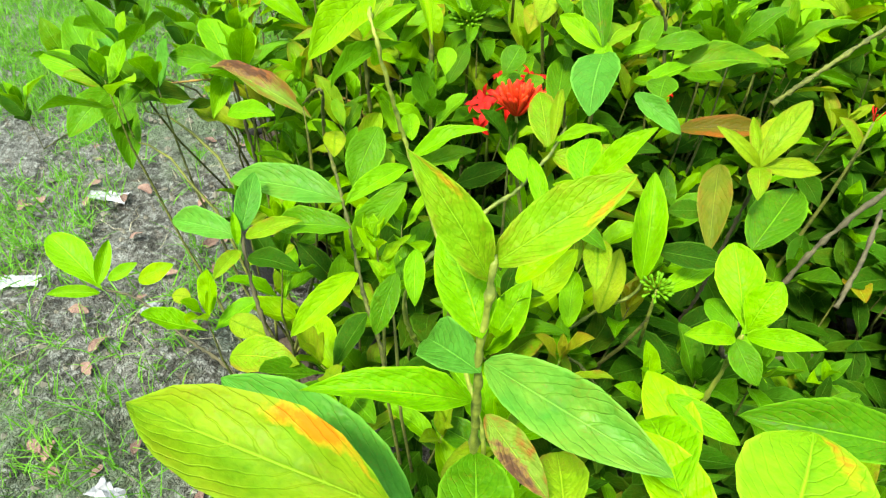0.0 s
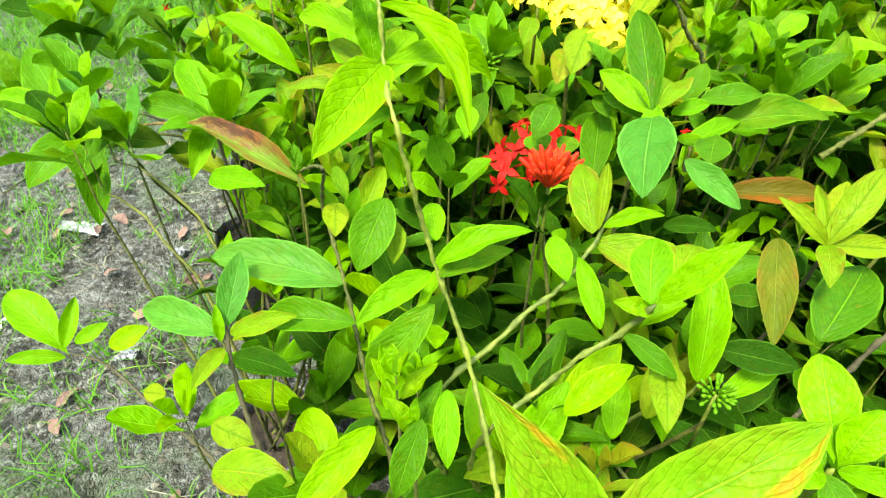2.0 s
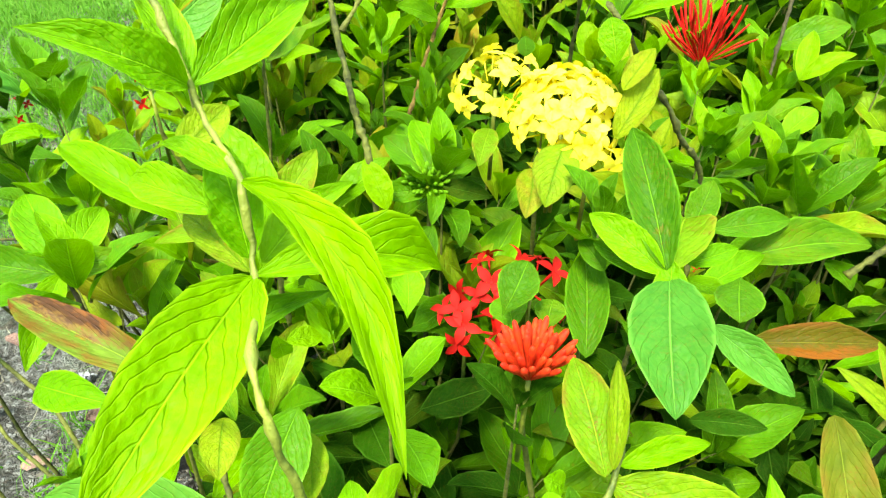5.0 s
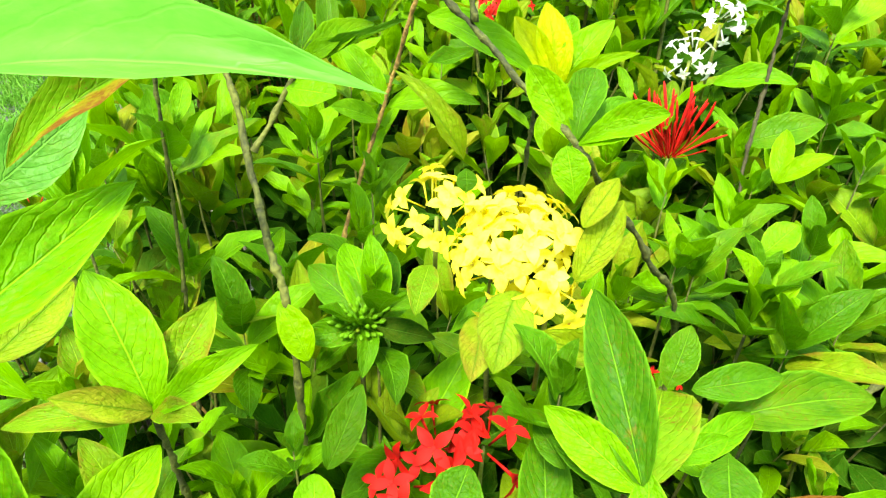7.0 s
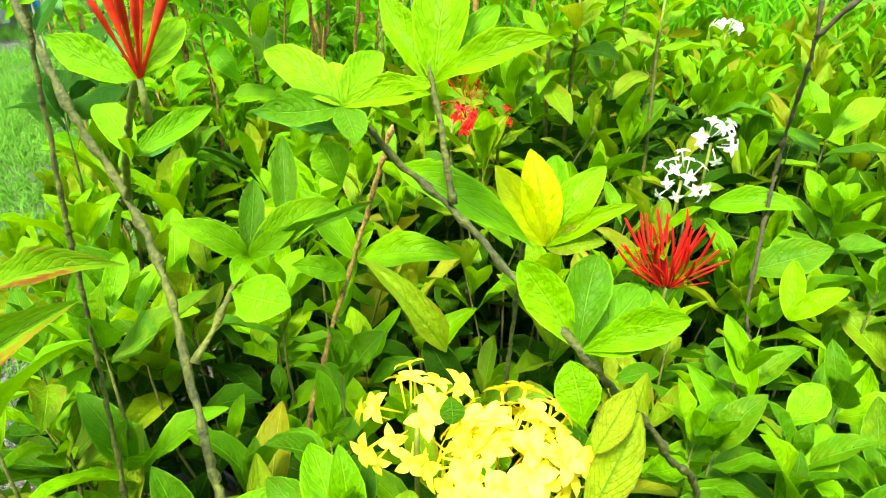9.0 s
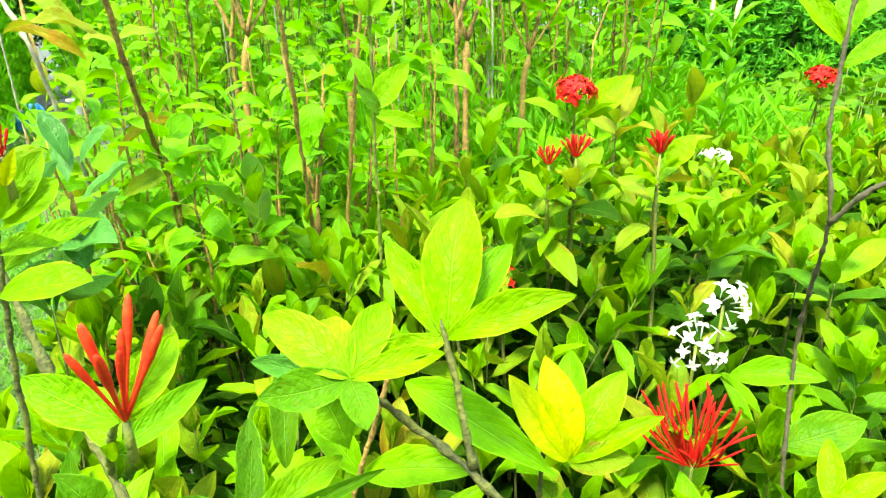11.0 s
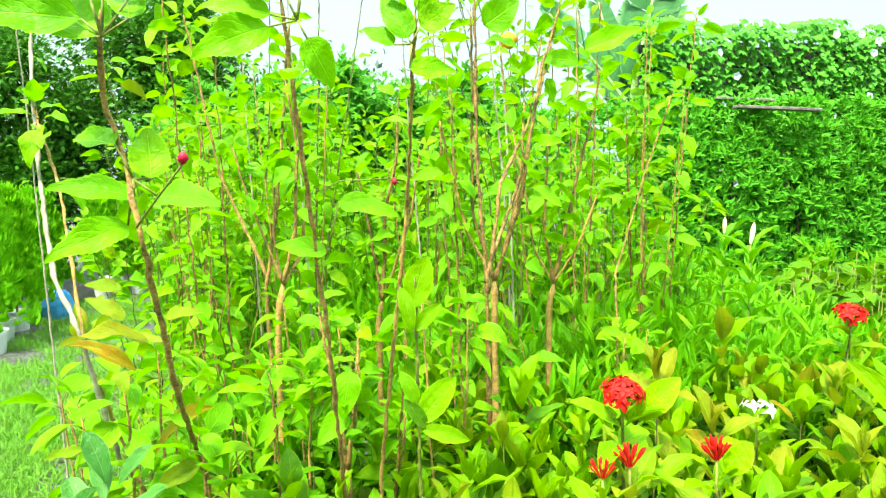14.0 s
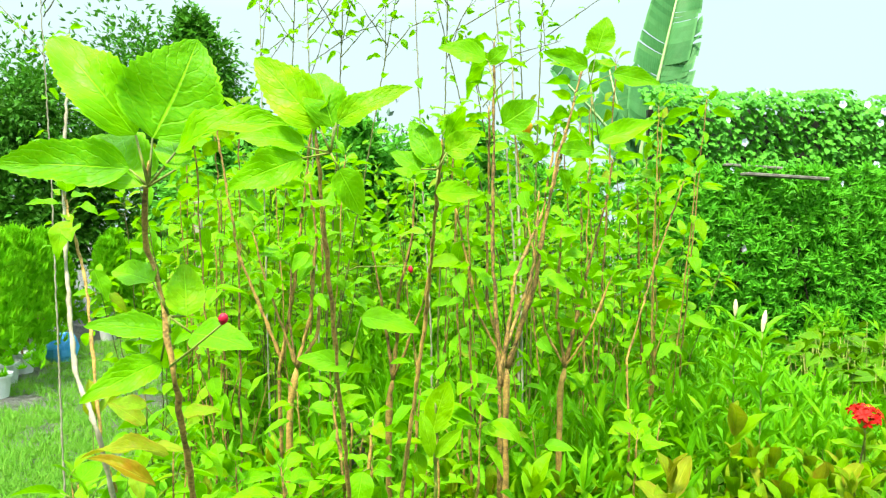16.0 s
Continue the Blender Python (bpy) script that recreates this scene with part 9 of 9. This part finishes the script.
def flower_head(at, kind, n, spread, label, lean=(0, -0.15, 1), size=1.0, seed=0, dome=0.0, stalk=0.1, s=None):
    """A head of florets that fan out from one point; dome sets their feet apart along a dome."""
    rng = random.Random(seed)
    at = Vector(at)
    s = s or shrub_near(at)
    axis = Vector(lean).normalized()
    rot = axis.to_track_quat("Z", "Y").to_matrix().to_4x4()
    v, f, u = tube([at - Vector((0, 0, stalk)), at - Vector((0, 0, stalk * 0.4)), at], 0.0022, 0.0018, 6)
    o = WORLD_OF[s["ob"].name].translation
    head = part("flower_head", mesh_of("flower_head", [Vector(p) - o for p in v], f, M["green_stem"], u), s["ob"], label)
    for k in range(n):
        q = (k + 0.5) / n
        tilt = radians(spread) * math.sqrt(q) * rng.uniform(0.92, 1.06)
        if kind == "spent":
            tilt *= rng.uniform(0.6, 1.2)
        az = 2.39996 * k + rng.uniform(-0.15, 0.15)
        d = Vector((math.sin(tilt) * math.cos(az), math.sin(tilt) * math.sin(az), math.cos(tilt)))
        foot = Vector((d.x, d.y, 0.55 * d.z)) * dome
        m = Matrix.Translation(at) @ rot @ Matrix.Translation(foot * rng.uniform(0.62, 1.12)) @ d.to_track_quat("Z", "Y").to_matrix().to_4x4() @ Matrix.Rotation(rng.uniform(0, 3), 4, "Z")
        if kind in ("yellow", "white", "red"):
            m = m @ Matrix.Rotation(rng.uniform(-0.5, 0.5), 4, "X") @ Matrix.Rotation(rng.uniform(-0.5, 0.5), 4, "Y")
        m = m @ Matrix.Scale(size * (rng.uniform(0.6, 1.2) if kind == "spent" else rng.uniform(0.85, 1.12)), 4)
        part("floret" if kind in ("yellow", "white", "red") else "bud", FLORET[kind], head, "", m)
    return head


def long_stem(a, seed):
    s = shrub_near(a)
    a = Vector(a)
    put_stem(s, curve_pts(s["base"], a - Vector((0, 0, 0.05)), (0.02, 0.02, 0), 5, seed, 0.004) + [a], 0.004, 0.002, "twig", 6, 0.1, seed)


flower_head((0.168, 0.815, 0.872), "yellow", 54, 86, "dense pale yellow ixora flower head", (-0.05, -0.35, 1), 1.02, 1, 0.032)
flower_head((0.165, 0.82, 0.868), "yellow", 16, 60, "dense pale yellow ixora flower head", (0.0, -0.35, 1), 1.05, 22, 0.022)
flower_head((0.112, 0.86, 0.885), "yellow", 16, 76, "pale yellow ixora flower head", (-0.3, -0.3, 1), 0.95, 2, 0.02)
flower_head((0.185, 0.772, 0.868), "yellow", 7, 60, "pale yellow ixora flower head", (0.1, -0.8, 0.1), 1.0, 21, 0.012)
flower_head((0.098, 0.585, 0.792), "red_bud", 52, 50, "head of closed orange-red ixora buds", (0, 0.2, 1), 1.05, 3, 0.007)
flower_head((0.105, 0.765, 0.715), "red", 9, 56, "open red ixora florets", (-0.1, -0.5, 1), 1.6, 4, 0.018)
flower_head((0.075, 0.735, 0.70), "red", 6, 55, "open red ixora florets", (-0.3, -0.6, 0.8), 1.6, 41, 0.014)
flower_head((0.145, 0.765, 0.71), "red", 5, 55, "open red ixora florets", (0.1, -0.5, 0.8), 1.6, 42, 0.014)
flower_head((0.445, 1.11, 0.805), "spent", 46, 62, "spent red ixora head of bare styles", (-0.1, 0.15, 1), 1.5, 5, 0.012)
flower_head((0.487, 1.19, 0.905), "white", 13, 72, "white ixora flower head with loose florets", (-0.2, -0.9, 0.8), 1.0, 6, 0.017)
flower_head((0.523, 1.2, 0.948), "white", 10, 65, "white ixora flower head with loose florets", (0.1, -0.9, 0.8), 1.0, 7, 0.017)
flower_head((-0.017, 0.85, 1.128), "fat_bud", 9, 30, "cluster of long orange-red buds", (0.05, -0.1, 1), 0.95, 8, 0.002, 0.02)
flower_head((-0.078, 0.95, 1.218), "small_red", 5, 22, "small tuft of red buds on a lime shoot", (0.05, 0, 1), 0.55, 81, 0.002, 0.02)
flower_head((0.25, 0.42, 0.672), "green_bud", 34, 70, "tight green ixora bud head", (0, -0.3, 1), 1.0, 9, 0.010)
flower_head((0.046, 0.832, 0.80), "green_bud", 46, 75, "tight green ixora bud head", (0, -0.3, 1), 1.05, 10, 0.014)
for k, (p, kind, n, size, why) in enumerate((
        ((0.428, 1.44, 1.165), "red", 44, 0.9, "full red ixora flower head"), ((0.37, 1.38, 1.085), "small_red", 16, 0.8, "small head of red ixora buds"),
        ((0.412, 1.39, 1.09), "small_red", 18, 0.95, "small head of red ixora buds"), ((0.528, 1.378, 1.09), "small_red", 22, 0.95, "small head of red ixora buds"),
        ((0.29, 1.5, 0.925), "spent", 24, 0.75, "spent dark red ixora head"), ((0.272, 1.42, 0.91), "red", 18, 1.0, "open red ixora florets"),
        ((0.235, 1.36, 0.94), "red", 4, 0.8, "few red ixora florets"), ((0.305, 1.37, 0.93), "red", 4, 0.8, "few red ixora florets"),
        ((1.272, 1.943, 1.10), "red", 36, 1.25, "full red ixora flower head"), ((0.897, 1.778, 0.965), "white", 7, 1.3, "loose white ixora florets"),
        ((-0.25, 0.98, 0.84), "red", 3, 0.7, "few red ixora florets"), ((-0.41, 1.02, 0.80), "red", 3, 0.6, "few red ixora florets"),
        ((0.50, 0.86, 0.70), "small_red", 5, 0.6, "few red ixora buds"), ((0.62, 0.72, 0.70), "small_red", 5, 0.7, "few red ixora buds"),
        ((0.36, 0.86, 0.66), "red", 3, 0.8, "few red ixora florets"))):
    small = kind == "small_red"
    flower_head(p, kind, n, 42 if small else 70, why, (0, 0.1, 1) if small else (0, -0.3, 1), size, 30 + k, 0.006 if small else 0.012)
    long_stem(p, 60 + k)
    if p[2] > 0.86:
        shoot((p[0], p[1], p[2] - 0.03), 170 + k, 0.085, 5, (0, -0.1), mats=BRIGHT, ratio=0.38, gap=0.03, upright=-30)
for k, p in enumerate(((0.15, 0.815, 0.86), (0.098, 0.595, 0.79), (0.44, 1.12, 0.83), (0.50, 1.185, 0.86), (0.25, 0.42, 0.67), (0.046, 0.832, 0.795))):
    long_stem(p, 90 + k)


def hibiscus_bud(s, at, mat, r, length, label, lean):
    at = Vector(at)
    d = Vector(lean).normalized()
    rings = ((0, 0.35), (0.2, 0.75), (0.5, 1.0), (0.75, 0.8), (0.93, 0.4), (1, 0.08))
    v, f, n = [], [], 8
    for z, q in rings:
        v += [(q * r * math.cos(6.283 * k / n + z * 2), q * r * math.sin(6.283 * k / n + z * 2), z * length) for k in range(n)]
    for i in range(len(rings) - 1):
        for k in range(n):
            k2 = (k + 1) % n
            f.append((i * n + k, i * n + k2, (i + 1) * n + k2, (i + 1) * n + k))
    b = part("flower_bud", mesh_of("flower_bud", v, f, M[mat], [(0.5, 0.5)] * len(v)), s["ob"], label, Matrix.Translation(at) @ d.to_track_quat("Z", "Y").to_matrix().to_4x4())
    cal = [(NARROW[0], frame_to((0, 0, 0), (math.cos(a) * r * 1.1, math.sin(a) * r * 1.1, length * 0.4), r * 0.7)) for a in (0, 1.26, 2.5, 3.8, 5.0)]
    part("calyx", joined("calyx", cal, M["hibiscus"]), b, "", Matrix.Translation(at) @ d.to_track_quat("Z", "Y").to_matrix().to_4x4())


hibiscus_bud(H[0], (-0.075, 1.27, 1.49), "crimson", 0.005, 0.011, "rolled crimson hibiscus bud", (0.2, -0.3, 1))
put_stem(H[0], ((-0.146, 1.38, 1.43), (-0.11, 1.32, 1.46), (-0.075, 1.27, 1.49)), 0.0014, 0.001, "green_stem", 5, 0, 1)
hibiscus_bud(H[4], (0.225, 2.2, 1.472), "crimson", 0.007, 0.018, "rolled crimson hibiscus bud", (0.1, -0.2, -1))
put_stem(H[4], ((-0.06, 2.33, 1.4), (0.1, 2.25, 1.47), (0.225, 2.2, 1.472)), 0.0014, 0.001, "green_stem", 5, 0, 1)
hibiscus_bud(H[2], (0.63, 2.52, 1.845), "petal_orange", 0.026, 0.055, "folded orange hibiscus flower", (-0.3, -0.4, 0.25))
put_stem(H[2], ((0.69, 2.41, 1.86), (0.66, 2.47, 1.87), (0.63, 2.52, 1.845)), 0.0014, 0.001, "green_stem", 5, 0, 1)

def lily_buds():
    for k, (p, lean, L) in enumerate((((1.33, 2.38, 1.23), (0.25, 0.1, 1), 0.085), ((1.45, 2.68, 1.23), (0.05, 0.0, 1), 0.075))):
        s = {"ob": thing("lily_plant", pose(p[0], p[1], 0), "green plant with one pale cream bud on a stalk", "plant", "plants with cream buds"), "count": 0, "loose": {}, "whole": False}
        put_stem(s, ((p[0], p[1], 0), (p[0] - 0.01, p[1], 0.6), p), 0.003, 0.0018, "green_stem", 6, 0.05, k)
        hibiscus_bud(s, p, "petal_cream", 0.0085, L * 0.8, "pale cream flower bud", lean)
        for j in range(26):
            z = p[2] - 0.02 - 0.022 * j
            b = Vector((p[0], p[1], z))
            put_leaf(s, b, b + Vector((math.cos(2.4 * j) * 0.1, math.sin(2.4 * j) * 0.1, 0.07)), 0.032, "bed", "lance")


lily_buds()


# leaves inside the shrubs; their near-black green paints the deep shade there
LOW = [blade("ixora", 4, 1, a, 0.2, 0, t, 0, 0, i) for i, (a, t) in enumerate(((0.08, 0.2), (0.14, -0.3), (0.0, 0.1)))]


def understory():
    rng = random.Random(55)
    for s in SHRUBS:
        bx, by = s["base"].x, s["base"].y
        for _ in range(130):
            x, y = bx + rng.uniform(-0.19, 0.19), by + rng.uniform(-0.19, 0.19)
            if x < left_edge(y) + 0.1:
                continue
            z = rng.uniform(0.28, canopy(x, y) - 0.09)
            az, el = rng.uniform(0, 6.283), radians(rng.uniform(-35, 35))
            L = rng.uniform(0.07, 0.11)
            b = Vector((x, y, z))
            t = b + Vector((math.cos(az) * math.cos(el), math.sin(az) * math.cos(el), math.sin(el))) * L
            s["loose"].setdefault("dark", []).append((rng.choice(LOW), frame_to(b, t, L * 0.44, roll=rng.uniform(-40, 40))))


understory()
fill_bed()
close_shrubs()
for h in H:
    close_one(h)


# scraps and dry leaves on the mud
def litter():
    rng = random.Random(77)
    tpl = blade("ixora", 6, 2, 0.1, 0.2, 0.3, 0.4, 0.05, 0, 4)
    me = [joined("dry_leaf", [(t, Matrix.Diagonal((0.5, 1, 1, 1)))], M["litter"]) for t in (tpl, blade("ixora", 6, 2, -0.08, 0.25, 0.4, -0.4, 0.0, 0, 8))]
    spots = [(-0.875, 1.43), (-0.71, 1.42), (-0.86, 1.22), (-0.66, 1.2), (-0.75, 1.1), (-0.6, 0.95), (-0.62, 0.62), (-0.8, 0.55)]
    spots += [(rng.uniform(-1.3, -0.4), rng.uniform(0.35, 2.6)) for _ in range(60)]
    for k, (x, y) in enumerate(spots):
        ob = new("dry_leaf", me[k % 2])
        ob.matrix_world = pose(x, y, ground_z(x, y) + 0.012, rng.uniform(-15, 15), rng.uniform(-15, 15), rng.uniform(0, 360)) @ Matrix.Scale(rng.uniform(0.025, 0.06), 4)
        tagged(ob, "curled reddish-brown dry leaf lying on mud", "dry leaf", "dry leaves on the mud")
    for k, (x, y, sx, sy) in enumerate(((-1.1, 1.06, 0.13, 0.04), (-1.0, 1.42, 0.12, 0.04), (-0.72, 0.98, 0.045, 0.03), (-0.64, 0.5, 0.07, 0.04), (-0.7, 1.32, 0.04, 0.03), (-0.55, 0.45, 0.06, 0.04))):
        v, f, n = [], [], 7
        for j in range(n):
            for i in range(n):
                v.append(((i / (n - 1) - 0.5) * sx + rng.uniform(-0.006, 0.006), (j / (n - 1) - 0.5) * sy + rng.uniform(-0.006, 0.006), rng.uniform(0.002, 0.018)))
        f = [(j * n + i, j * n + i + 1, (j + 1) * n + i + 1, (j + 1) * n + i) for j in range(n - 1) for i in range(n - 1)]
        ob = new("plastic_scrap", mesh_of("plastic_scrap", v, f, M["foil"], smooth=False))
        ob.matrix_world = pose(x, y, ground_z(x, y) + 0.004, 0, 0, rng.uniform(-40, 40))
        tagged(ob, "crumpled pale plastic scrap trodden into mud", "scrap", "plastic scraps on the mud")
    pieces = []
    for _ in range(2200):
        x, y = rng.uniform(-1.6, -0.3), rng.uniform(0.2, 2.8)
        r = rng.choice((0.003, 0.004, 0.006, 0.01))*rng.uniform(0.7, 1.3)
        q = [(0, 0, 1), (1, 0, 0.1), (0, 1, 0), (-1, 0, 0.15), (0, -1, 0), (0, 0, -0.6)]
        v = np.array([[c * rng.uniform(0.7, 1.2) for c in p] for p in q])
        f = [(0, 1, 2), (0, 2, 3), (0, 3, 4), (0, 4, 1), (5, 2, 1), (5, 3, 2), (5, 4, 3), (5, 1, 4)]
        pieces.append(((v, f, np.zeros((6, 2))), Matrix.Translation((x, y, ground_z(x, y))) @ Matrix.Scale(r, 4)))
    straws = []
    for k in range(110):
        x, y = rng.uniform(-1.3, -0.35), rng.uniform(0.25, 2.4)
        a, L = rng.uniform(0, 6.283), rng.uniform(0.03, 0.16)
        line = []
        for i in range(5):
            px, py = x + math.cos(a) * L * i / 4, y + math.sin(a) * L * i / 4
            line.append((px, py, ground_z(px, py) + 0.004 + 0.006 * rng.random()))
            a += rng.uniform(-0.25, 0.25)
        straws.append((tube(line, rng.uniform(0.0007, 0.0016), 0.0006, 4), Matrix.Identity(4)))
    sm = joined("straw", [((np.array(t[0]), t[1], np.array(t[2])), q) for t, q in straws], M["pole"])
    tagged(new("straw", sm), "dry tan straws and dead stems on mud", "straw", kind="stuff")
    gm = joined("gravel", pieces, M["pebble"])
    gm.polygons.foreach_set("use_smooth", [False] * len(gm.polygons))
    tagged(new("gravel", gm), "small grey clods and pebbles on mud", "gravel", kind="stuff")


litter()
